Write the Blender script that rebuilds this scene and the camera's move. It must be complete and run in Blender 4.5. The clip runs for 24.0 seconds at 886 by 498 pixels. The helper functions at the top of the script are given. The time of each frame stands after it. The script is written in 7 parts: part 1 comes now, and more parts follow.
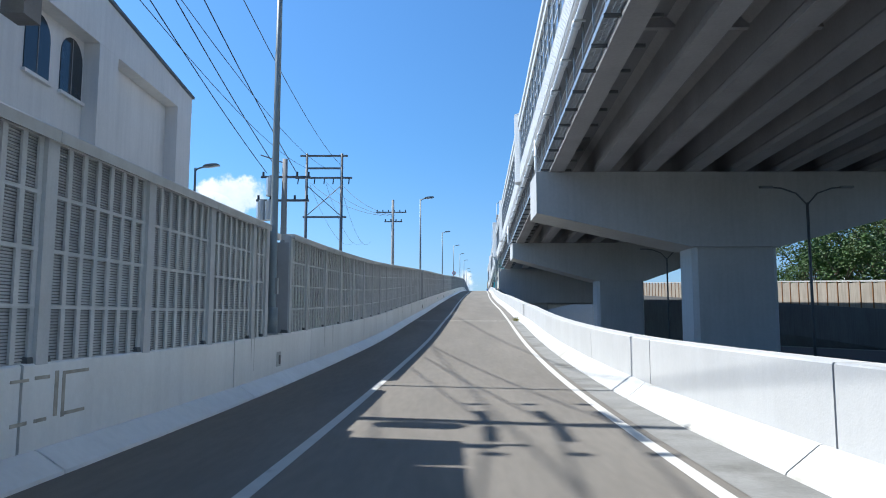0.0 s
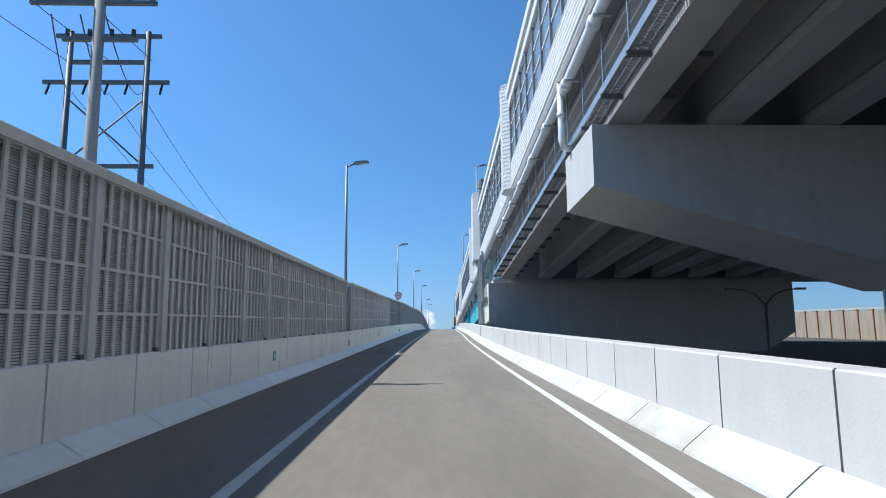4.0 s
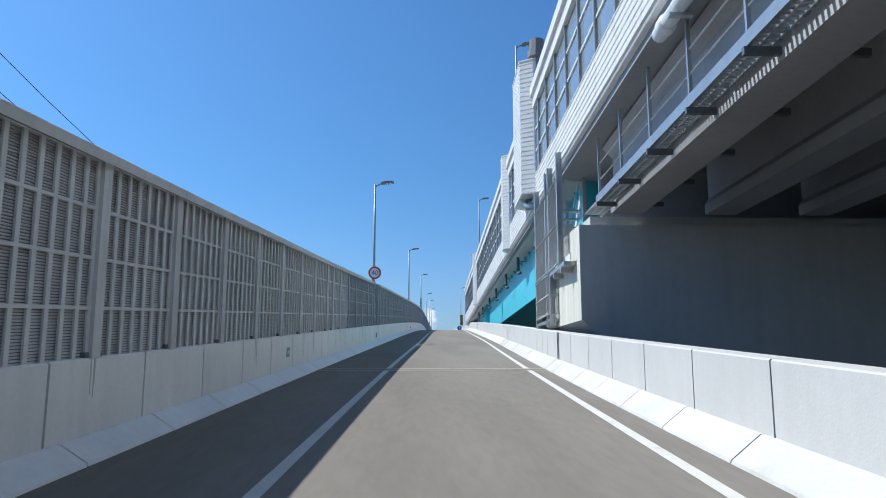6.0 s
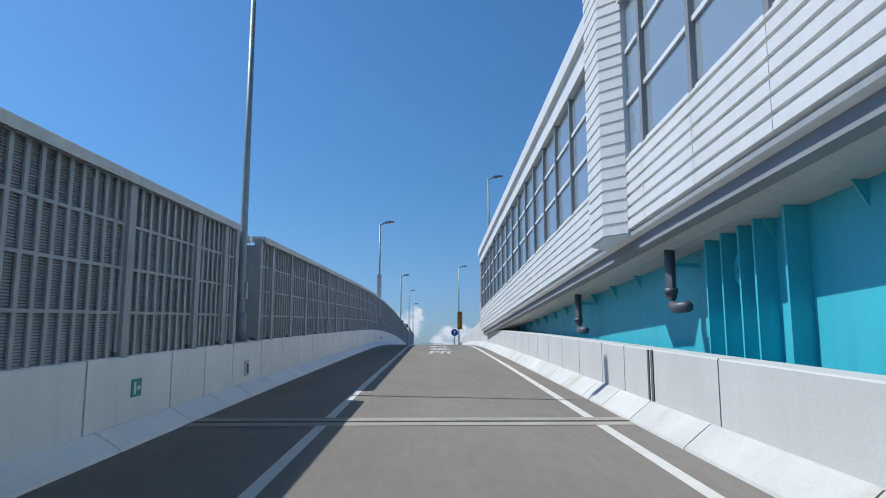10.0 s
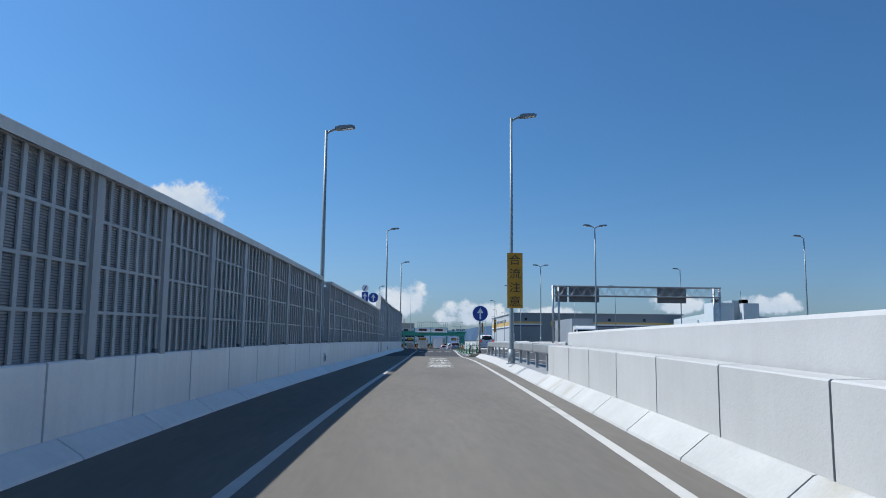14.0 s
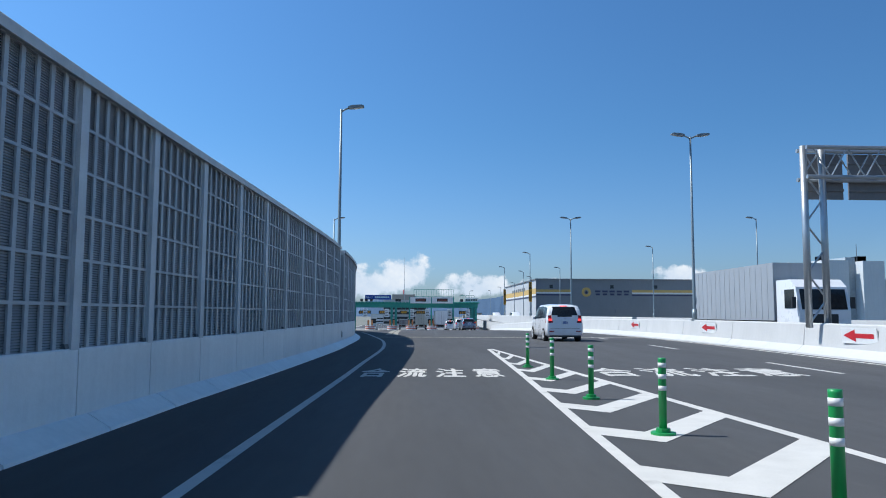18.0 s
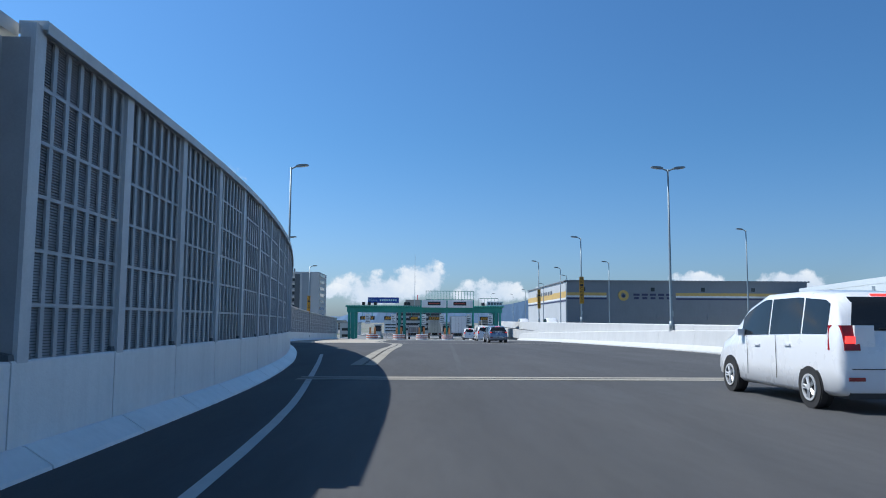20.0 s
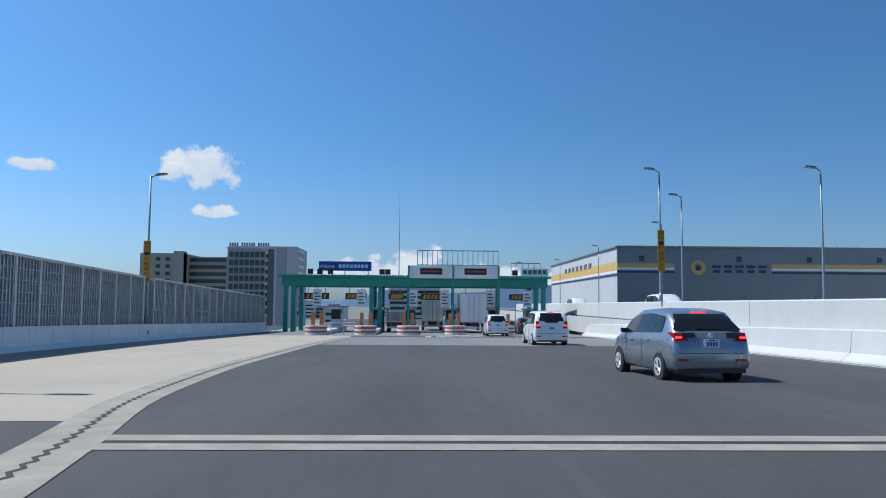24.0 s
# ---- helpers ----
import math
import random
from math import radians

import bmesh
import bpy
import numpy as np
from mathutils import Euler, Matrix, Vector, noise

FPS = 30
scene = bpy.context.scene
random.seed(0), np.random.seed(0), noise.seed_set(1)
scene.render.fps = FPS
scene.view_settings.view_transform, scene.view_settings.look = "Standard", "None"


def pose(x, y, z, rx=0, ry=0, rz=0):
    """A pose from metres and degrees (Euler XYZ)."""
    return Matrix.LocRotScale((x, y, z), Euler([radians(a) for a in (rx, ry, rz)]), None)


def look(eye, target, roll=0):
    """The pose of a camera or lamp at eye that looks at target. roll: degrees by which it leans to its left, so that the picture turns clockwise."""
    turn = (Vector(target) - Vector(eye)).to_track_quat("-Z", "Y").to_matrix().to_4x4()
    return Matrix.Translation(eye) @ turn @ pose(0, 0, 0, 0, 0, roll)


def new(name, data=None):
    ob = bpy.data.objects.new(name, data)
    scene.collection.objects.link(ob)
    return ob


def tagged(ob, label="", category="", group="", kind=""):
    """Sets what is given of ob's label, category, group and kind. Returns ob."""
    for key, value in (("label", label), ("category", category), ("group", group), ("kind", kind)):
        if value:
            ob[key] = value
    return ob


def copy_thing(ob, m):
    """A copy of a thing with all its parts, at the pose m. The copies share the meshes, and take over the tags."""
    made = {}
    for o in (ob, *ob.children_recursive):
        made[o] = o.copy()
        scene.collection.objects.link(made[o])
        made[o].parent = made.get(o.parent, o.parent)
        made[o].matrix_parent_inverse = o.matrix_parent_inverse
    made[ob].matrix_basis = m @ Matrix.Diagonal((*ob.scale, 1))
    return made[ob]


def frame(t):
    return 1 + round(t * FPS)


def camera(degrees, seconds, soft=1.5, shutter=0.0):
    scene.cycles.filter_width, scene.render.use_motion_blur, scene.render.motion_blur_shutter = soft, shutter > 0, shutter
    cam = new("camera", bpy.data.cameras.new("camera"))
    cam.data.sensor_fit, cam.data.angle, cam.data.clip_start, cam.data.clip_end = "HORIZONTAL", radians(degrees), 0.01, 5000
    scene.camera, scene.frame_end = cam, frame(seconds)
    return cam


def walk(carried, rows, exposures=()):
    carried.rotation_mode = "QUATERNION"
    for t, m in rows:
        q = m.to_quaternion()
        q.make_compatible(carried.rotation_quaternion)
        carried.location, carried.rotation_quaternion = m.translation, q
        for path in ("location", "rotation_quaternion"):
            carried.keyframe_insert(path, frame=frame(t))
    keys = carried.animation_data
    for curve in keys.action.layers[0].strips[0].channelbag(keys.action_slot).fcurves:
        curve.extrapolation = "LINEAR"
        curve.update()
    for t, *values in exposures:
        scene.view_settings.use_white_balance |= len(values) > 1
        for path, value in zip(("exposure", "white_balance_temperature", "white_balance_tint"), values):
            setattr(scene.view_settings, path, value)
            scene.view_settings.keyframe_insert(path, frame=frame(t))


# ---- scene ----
cam = camera(61.4, 24.0, soft=1.0)
PATH = [
    (0.0, pose(0.000, 0.000, 1.250, 96.274, -0.067, 0.659)),
    (0.5, pose(0.076, 6.362, 1.350, 96.671, 0.269, -0.633)),
    (1.0, pose(0.254, 12.634, 1.503, 97.228, 0.789, -1.620)),
    (1.5, pose(0.489, 19.115, 1.760, 97.875, 1.410, -2.178)),
    (2.0, pose(0.745, 25.759, 2.090, 98.604, 1.358, -2.491)),
    (2.5, pose(1.034, 32.744, 2.539, 99.166, 1.400, -2.605)),
    (3.0, pose(1.264, 39.751, 3.032, 99.380, 1.179, -2.409)),
    (3.5, pose(1.465, 46.776, 3.510, 99.318, 0.859, -2.234)),
    (4.0, pose(1.652, 53.801, 3.980, 99.265, 0.552, -2.212)),
    (4.5, pose(1.832, 60.805, 4.444, 99.265, 0.368, -2.290)),
    (5.0, pose(1.982, 67.773, 4.903, 99.099, 0.418, -2.193)),
    (5.5, pose(2.067, 74.681, 5.382, 99.046, 0.472, -2.149)),
    (6.0, pose(2.275, 81.670, 5.810, 99.137, 0.020, -2.121)),
    (6.5, pose(2.488, 88.831, 6.246, 99.237, -0.009, -2.086)),
    (7.0, pose(2.720, 95.919, 6.766, 99.174, -0.243, -2.222)),
    (7.5, pose(2.957, 102.879, 7.279, 99.192, -0.513, -2.450)),
    (8.0, pose(3.222, 109.777, 7.731, 99.106, -0.725, -2.697)),
    (8.5, pose(3.530, 116.609, 8.185, 99.129, -0.778, -2.934)),
    (9.0, pose(3.859, 123.466, 8.643, 99.100, -0.574, -3.032)),
    (9.5, pose(4.179, 130.394, 9.116, 99.017, -0.109, -3.043)),
    (10.0, pose(4.507, 137.218, 9.599, 99.028, -0.033, -3.104)),
    (10.5, pose(4.826, 144.082, 9.984, 98.960, -0.143, -3.069)),
    (11.0, pose(5.136, 150.973, 10.399, 99.070, -0.206, -2.977)),
    (11.5, pose(5.430, 157.901, 10.868, 99.046, -0.254, -2.920)),
    (12.0, pose(5.732, 164.821, 11.312, 98.771, -0.295, -2.910)),
    (12.5, pose(6.035, 171.737, 11.692, 98.349, -0.317, -2.910)),
    (13.0, pose(6.338, 178.649, 12.015, 98.019, -0.346, -2.895)),
    (13.5, pose(6.638, 185.553, 12.292, 97.768, -0.409, -2.875)),
    (14.0, pose(6.938, 192.452, 12.499, 97.112, -0.532, -2.902)),
    (14.5, pose(7.212, 199.237, 12.646, 96.601, -0.357, -3.012)),
    (15.0, pose(7.479, 205.952, 12.753, 96.138, -0.537, -3.136)),
    (15.5, pose(7.810, 212.603, 12.832, 95.736, -0.430, -3.160)),
    (16.0, pose(8.135, 219.034, 12.843, 95.392, -0.437, -3.107)),
    (16.5, pose(8.415, 225.315, 12.811, 95.127, 0.050, -3.070)),
    (17.0, pose(8.598, 231.687, 12.841, 95.074, 0.046, -3.044)),
    (17.5, pose(8.884, 237.855, 12.882, 94.983, -0.036, -2.927)),
    (18.0, pose(9.143, 243.990, 12.869, 95.007, -0.236, -2.672)),
    (18.5, pose(9.325, 249.972, 12.869, 95.190, -0.072, -2.533)),
    (19.0, pose(9.526, 255.904, 12.885, 95.360, -0.033, -2.290)),
    (19.5, pose(9.703, 261.865, 12.874, 95.423, -0.125, -1.925)),
    (20.0, pose(9.846, 267.897, 12.882, 95.477, -0.304, -1.512)),
    (20.5, pose(9.953, 274.040, 12.901, 95.442, -0.531, -1.170)),
    (21.0, pose(10.041, 280.332, 12.915, 95.324, -0.763, -1.091)),
    (21.5, pose(10.093, 286.591, 12.905, 95.345, -0.170, -1.228)),
    (22.0, pose(10.134, 292.937, 12.859, 95.096, -0.402, -1.351)),
    (22.5, pose(10.218, 299.443, 12.775, 94.870, -0.476, -1.512)),
    (23.0, pose(10.371, 306.157, 12.689, 94.713, -0.426, -1.614)),
    (23.5, pose(10.550, 312.784, 12.585, 94.511, -0.471, -1.678)),
    (24.0, pose(10.659, 319.393, 12.471, 94.289, -0.387, -1.687)),
]
walk(cam, PATH, [(0.0, 0.46, 6070, 8), (1.0, 0.36, 6070, 8), (2.5, 0.30, 6070, 8), (5.0, 0.20, 6070, 8), (8.0, 0.02, 6070, 8), (10.0, -0.14, 6070, 8), (14.0, -0.16, 6070, 8), (16.0, -0.10, 6070, 8), (18.0, 0.08, 6070, 8), (21.0, 0.04, 6070, 8), (24.0, -0.06, 6070, 8)])

# ---- world, sun, exposure ----
SUN_AZ, SUN_EL = -78.0, 53.0      # degrees clockwise from +y, and above the horizon
scene.view_settings.exposure = 0.0
world = bpy.data.worlds.new("sky")
scene.world = world
world.use_nodes = True
wt = world.node_tree
wt.nodes.clear()


def wnode(kind, **props):
    n = wt.nodes.new(kind)
    for k, v in props.items():
        setattr(n, k, v)
    return n


sky = wnode("ShaderNodeTexSky", sky_type="NISHITA", sun_disc=False, sun_elevation=radians(SUN_EL),
            sun_rotation=radians(SUN_AZ), altitude=0, air_density=1.0, dust_density=1.0, ozone_density=4.0)
sky_back = wnode("ShaderNodeBackground")
sky_back.inputs["Strength"].default_value = 0.125
wout = wnode("ShaderNodeOutputWorld")


def wmath(op, a, b=None, c=None):
    n = wnode("ShaderNodeMath", operation=op)
    for i, v in enumerate((a, b, c)):
        if v is None:
            continue
        if isinstance(v, (int, float)):
            n.inputs[i].default_value = v
        else:
            wt.links.new(v, n.inputs[i])
    return n.outputs[0]


# fair-weather cumulus low over the horizon ahead: (bearing, height, half-width, half-height) in degrees
CLOUDS = [(-16.4, 9.7, 3.5, 1.9), (-18.6, 9.2, 1.6, 0.8), (-15.4, 6.7, 1.6, 0.6), (-27.4, 9.2, 1.7, 0.6), (-3.6, 2.2, 3.6, 1.6), (-0.4, 2.9, 2.4, 1.8), (5.0, 2.1, 3.0, 1.3),
          (20.0, 2.8, 2.2, 0.9), (26.5, 2.7, 2.8, 1.0), (-9.0, 2.0, 3.0, 0.8), (11.0, 2.0, 3.4, 0.8), (40.0, 4.0, 3.0, 1.0)]
wco = wnode("ShaderNodeTexCoord")
wsep = wnode("ShaderNodeSeparateXYZ")
wt.links.new(wco.outputs["Generated"], wsep.inputs[0])
flat = wmath("SQRT", wmath("ADD", wmath("MULTIPLY", wsep.outputs[0], wsep.outputs[0]), wmath("MULTIPLY", wsep.outputs[1], wsep.outputs[1])))
bearing = wmath("MULTIPLY", wmath("ARCTAN2", wsep.outputs[0], wsep.outputs[1]), 57.2958)
rise = wmath("MULTIPLY", wmath("ARCTAN2", wsep.outputs[2], flat), 57.2958)
# clear maritime air: the blue deepens with height
air = wnode("ShaderNodeMapRange", interpolation_type="SMOOTHSTEP")
air.inputs[1].default_value, air.inputs[2].default_value = 0.0, 15.0
wt.links.new(rise, air.inputs[0])
air_col = wnode("ShaderNodeMix", data_type="RGBA")
air_col.inputs[6].default_value, air_col.inputs[7].default_value = (0.84, 1.02, 1.30, 1), (0.60, 0.94, 1.18, 1)
wt.links.new(air.outputs[0], air_col.inputs[0])
blue = wnode("ShaderNodeMix", data_type="RGBA", blend_type="MULTIPLY")
blue.inputs[0].default_value = 1.0
wt.links.new(sky.outputs[0], blue.inputs[6])
wt.links.new(air_col.outputs[2], blue.inputs[7])
# the sky pales towards the sun
towards = wnode("ShaderNodeVectorMath", operation="DOT_PRODUCT")
wt.links.new(wco.outputs["Generated"], towards.inputs[0])
towards.inputs[1].default_value = (math.sin(radians(SUN_AZ)) * math.cos(radians(SUN_EL)), math.cos(radians(SUN_AZ)) * math.cos(radians(SUN_EL)), math.sin(radians(SUN_EL)))
aureole = wmath("MAXIMUM", wmath("MULTIPLY_ADD", towards.outputs["Value"], 0.42, 0.74), 0.62)
# very dry air overhead: the zenith is far darker than the lower sky
zenith = wnode("ShaderNodeMapRange", interpolation_type="SMOOTHSTEP")
for i, v in enumerate((24.0, 80.0, 1.0, 0.34)):
    zenith.inputs[i + 1].default_value = v
wt.links.new(rise, zenith.inputs[0])
aureole = wmath("MULTIPLY", aureole, zenith.outputs[0])
# and it brightens again low down, opposite the sun
opposite = wmath("MAXIMUM", wmath("MULTIPLY_ADD", towards.outputs["Value"], -1.2, -0.16), 0.0)
aureole = wmath("ADD", aureole, opposite)
pale = wnode("ShaderNodeVectorMath", operation="SCALE")
wt.links.new(blue.outputs[2], pale.inputs[0])
wt.links.new(aureole, pale.inputs["Scale"])
wt.links.new(pale.outputs[0], sky_back.inputs[0])
wno = wnode("ShaderNodeTexNoise")
wno.inputs["Scale"].default_value, wno.inputs["Detail"].default_value, wno.inputs["Roughness"].default_value = 34.0, 10.0, 0.60
wt.links.new(wco.outputs["Generated"], wno.inputs["Vector"])
puff = wmath("SUBTRACT", wno.outputs[0], 0.5)
cover, glow = None, None
for b0, r0, wa, ha in CLOUDS:
    du = wmath("DIVIDE", wmath("SUBTRACT", bearing, b0), wa)
    dv = wmath("DIVIDE", wmath("SUBTRACT", rise, r0), ha)
    low = wmath("MULTIPLY", wmath("MINIMUM", dv, 0.0), 0.45)
    e = wmath("SUBTRACT", 1.0, wmath("ADD", wmath("MULTIPLY", du, du), wmath("MULTIPLY", wmath("ADD", dv, low), wmath("ADD", dv, low))))
    m = wmath("ADD", e, wmath("MULTIPLY", puff, 3.4))
    lit = wmath("MULTIPLY_ADD", dv, 0.22, 0.72)
    cover = m if cover is None else wmath("MAXIMUM", cover, m)
    glow = lit if glow is None else wmath("MAXIMUM", glow, wmath("MULTIPLY", lit, wmath("GREATER_THAN", e, -0.6)))
cloud_share = wnode("ShaderNodeMapRange", interpolation_type="SMOOTHSTEP")
cloud_share.inputs[1].default_value, cloud_share.inputs[2].default_value = 0.0, 0.66
wt.links.new(cover, cloud_share.inputs[0])
cloud_glow = wmath("MULTIPLY", wmath("MINIMUM", wmath("MAXIMUM", glow, 0.55), 1.0), wmath("MULTIPLY_ADD", puff, 1.5, 0.86))
cloud_col = wnode("ShaderNodeMix", data_type="RGBA")
cloud_col.inputs[6].default_value, cloud_col.inputs[7].default_value = (0.42, 0.58, 0.80, 1), (0.96, 0.97, 0.98, 1)
wt.links.new(cloud_glow, cloud_col.inputs[0])
cloud_back = wnode("ShaderNodeBackground")
wt.links.new(cloud_col.outputs[2], cloud_back.inputs[0])
cloud_back.inputs["Strength"].default_value = 0.90
wmix = wnode("ShaderNodeMixShader")
wt.links.new(wmath("MULTIPLY", cloud_share.outputs[0], 0.96), wmix.inputs[0])
wt.links.new(sky_back.outputs[0], wmix.inputs[1])
wt.links.new(cloud_back.outputs[0], wmix.inputs[2])
wt.links.new(wmix.outputs[0], wout.inputs[0])

sun = new("sun", bpy.data.lights.new("sun", "SUN"))
sun.data.energy, sun.data.angle, sun.data.color = 5.0, radians(0.53), (1.0, 0.955, 0.89)
az, el = radians(SUN_AZ), radians(SUN_EL)
SUN_WAY = Vector((math.sin(az) * math.cos(el), math.cos(az) * math.cos(el), math.sin(el)))
sun.matrix_world = look(SUN_WAY * 100, (0, 0, 0))


# ---- materials ----
def mat(name, color, rough=0.6, metal=0.0, var=0.12, scale=2.0, bump=0.0, bscale=60.0, streak=0.0, alpha=None,
        emit=0.0, stretch=(1, 1, 1), island=0.0, second=None, amount=0.0):
    """A surface with variation at two scales, fine relief and optional downward streaks or a second colour in patches."""
    m = bpy.data.materials.new(name)
    m.use_nodes = True
    nt = m.node_tree
    b = nt.nodes["Principled BSDF"]
    b.inputs["Roughness"].default_value, b.inputs["Metallic"].default_value = rough, metal
    tc = nt.nodes.new("ShaderNodeTexCoord")
    mp = nt.nodes.new("ShaderNodeMapping")
    mp.inputs["Scale"].default_value = stretch
    nt.links.new(tc.outputs["Object"], mp.inputs[0])

    def noise_tex(s, detail=4.0, vec=mp):
        n = nt.nodes.new("ShaderNodeTexNoise")
        n.inputs["Scale"].default_value, n.inputs["Detail"].default_value = s, detail
        nt.links.new(vec.outputs[0], n.inputs["Vector"])
        return n

    def ramp(src, lo, hi, v0, v1):
        r = nt.nodes.new("ShaderNodeMapRange")
        r.inputs[1].default_value, r.inputs[2].default_value, r.inputs[3].default_value, r.inputs[4].default_value = lo, hi, v0, v1
        nt.links.new(src, r.inputs[0])
        return r.outputs[0]

    def times(a, c):
        n = nt.nodes.new("ShaderNodeMath")
        n.operation = "MULTIPLY"
        nt.links.new(a, n.inputs[0])
        nt.links.new(c, n.inputs[1])
        return n.outputs[0]

    f = ramp(noise_tex(scale).outputs[0], 0.25, 0.75, 1 - var, 1 + var)
    f = times(f, ramp(noise_tex(scale * 17, 3.0).outputs[0], 0.25, 0.75, 1 - var * 0.5, 1 + var * 0.5))
    if streak:
        ms = nt.nodes.new("ShaderNodeMapping")
        ms.inputs["Scale"].default_value = (5, 5, 0.35)
        nt.links.new(tc.outputs["Object"], ms.inputs[0])
        f = times(f, ramp(noise_tex(1.0, 5.0, ms).outputs[0], 0.42, 0.72, 1.0, 1 - streak))
    if island:
        oi = nt.nodes.new("ShaderNodeObjectInfo")
        f = times(f, ramp(oi.outputs["Random"], 0, 1, 1 - island, 1 + island))
    base = None
    if second:
        mx = nt.nodes.new("ShaderNodeMix")
        mx.data_type = "RGBA"
        mx.inputs[6].default_value, mx.inputs[7].default_value = (*color, 1), (*second, 1)
        nt.links.new(ramp(noise_tex(scale * 0.7, 6.0).outputs[0], 0.62 - amount, 0.72 - amount * 0.5, 0, 1), mx.inputs[0])
        base = mx.outputs[2]
    mul = nt.nodes.new("ShaderNodeVectorMath")
    mul.operation = "SCALE"
    if base:
        nt.links.new(base, mul.inputs[0])
    else:
        mul.inputs[0].default_value = color
    nt.links.new(f, mul.inputs["Scale"])
    nt.links.new(mul.outputs[0], b.inputs["Base Color"])
    nt.links.new(ramp(noise_tex(scale * 3).outputs[0], 0.2, 0.8, max(0.02, rough - 0.08), min(1, rough + 0.08)), b.inputs["Roughness"])
    if bump:
        bp = nt.nodes.new("ShaderNodeBump")
        bp.inputs["Strength"].default_value, bp.inputs["Distance"].default_value = bump, 0.01
        nt.links.new(noise_tex(bscale, 5.0).outputs[0], bp.inputs["Height"])
        nt.links.new(bp.outputs[0], b.inputs["Normal"])
    if emit:
        b.inputs["Emission Color"].default_value, b.inputs["Emission Strength"].default_value = (*color, 1), emit
    return m


ASPHALT_RAMP = mat("ramp_asphalt", (0.190, 0.171, 0.146), 0.85, var=0.17, scale=0.4, bump=0.5, bscale=160, stretch=(1.6, 0.25, 1))
ASPHALT = mat("plaza_asphalt", (0.066, 0.066, 0.067), 0.82, var=0.20, scale=0.35, bump=0.5, bscale=170, stretch=(1.3, 0.2, 1))
ASPHALT_STREET = mat("street_asphalt", (0.06, 0.06, 0.062), 0.9, var=0.12, scale=0.4, bump=0.3)
GUTTER = mat("gutter_concrete", (0.24, 0.235, 0.22), 0.9, var=0.18, scale=1.2, bump=0.4, second=(0.14, 0.135, 0.12), amount=0.1)
CONC = mat("white_concrete", (0.51, 0.51, 0.50), 0.8, var=0.05, scale=0.9, bump=0.25, bscale=40, streak=0.035, island=0.02)
CONC_OLD = mat("weathered_concrete", (0.82, 0.825, 0.81), 0.42, var=0.06, scale=0.8, bump=0.3, bscale=40, streak=0.06, island=0.03)
HAUNCH = mat("kerb_concrete", (0.50, 0.50, 0.485), 0.85, var=0.10, scale=1.3, bump=0.35, bscale=45, second=(0.42, 0.40, 0.35), amount=0.06, island=0.05)
PIER = mat("pier_concrete", (0.46, 0.46, 0.45), 0.88, var=0.08, scale=0.35, bump=0.3, bscale=30, streak=0.07)
PIER_END = mat("cream_pier_paint", (0.63, 0.615, 0.53), 0.7, var=0.07, scale=0.6, streak=0.18)
# darker, bluer tones than PIER carry part of the shade under the deck
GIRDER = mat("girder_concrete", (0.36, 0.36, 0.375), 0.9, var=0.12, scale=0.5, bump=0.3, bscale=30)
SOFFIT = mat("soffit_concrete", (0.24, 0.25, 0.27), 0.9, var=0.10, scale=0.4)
STRIP = mat("joint_concrete", (0.32, 0.30, 0.255), 0.9, var=0.20, scale=1.6, bump=0.4)
PAVE = mat("toll_concrete_pavement", (0.40, 0.36, 0.30), 0.88, var=0.09, scale=0.25, bump=0.3, bscale=90)
PAVE_LANE = mat("toll_lane_concrete", (0.20, 0.205, 0.205), 0.88, var=0.10, scale=0.25, bump=0.3, bscale=90, stretch=(1.3, 0.2, 1))
DARK = mat("dark_gap", (0.02, 0.02, 0.02), 0.9)
RUBBER = mat("joint_rubber", (0.035, 0.034, 0.032), 0.8)
PAINT = mat("white_road_paint", (0.60, 0.585, 0.545), 0.7, var=0.07, scale=3, bump=0.3, bscale=120, second=(0.45, 0.44, 0.41), amount=0.0)
STEEL = mat("galvanised_steel", (0.45, 0.47, 0.48), 0.42, 0.75, var=0.10, scale=3)
# posts and ribs in several tones: each stretch's brightness is put into the colour
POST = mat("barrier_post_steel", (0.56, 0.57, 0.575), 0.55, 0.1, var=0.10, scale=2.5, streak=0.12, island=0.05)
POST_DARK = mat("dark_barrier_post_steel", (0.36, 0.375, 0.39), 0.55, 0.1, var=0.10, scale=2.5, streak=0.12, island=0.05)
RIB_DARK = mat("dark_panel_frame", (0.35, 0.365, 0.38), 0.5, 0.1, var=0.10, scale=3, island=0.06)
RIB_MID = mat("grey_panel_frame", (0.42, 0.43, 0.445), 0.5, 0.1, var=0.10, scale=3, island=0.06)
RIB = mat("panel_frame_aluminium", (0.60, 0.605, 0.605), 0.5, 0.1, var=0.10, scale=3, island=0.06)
COPING = mat("coping_metal", (0.56, 0.555, 0.535), 0.5, 0.15, var=0.06, scale=1.5, streak=0.12)
RETURN = mat("recess_panel_metal", (0.46, 0.475, 0.485), 0.55, 0.1, var=0.08, scale=2, streak=0.15)
RAILPAINT = mat("rail_galvanised", (0.33, 0.345, 0.345), 0.55, 0.3, var=0.10, scale=2.5, second=(0.33, 0.2, 0.1), amount=-0.06)
WHITE = mat("white_panel", (0.66, 0.66, 0.645), 0.5, 0.0, var=0.03, scale=1.0, streak=0.07, island=0.02)
WHITE_METAL = mat("white_metal", (0.74, 0.75, 0.75), 0.45, 0.1, var=0.05, scale=1.5, streak=0.1)
MULLION = mat("mullion_metal", (0.24, 0.245, 0.25), 0.5, 0.15, var=0.08, scale=2)
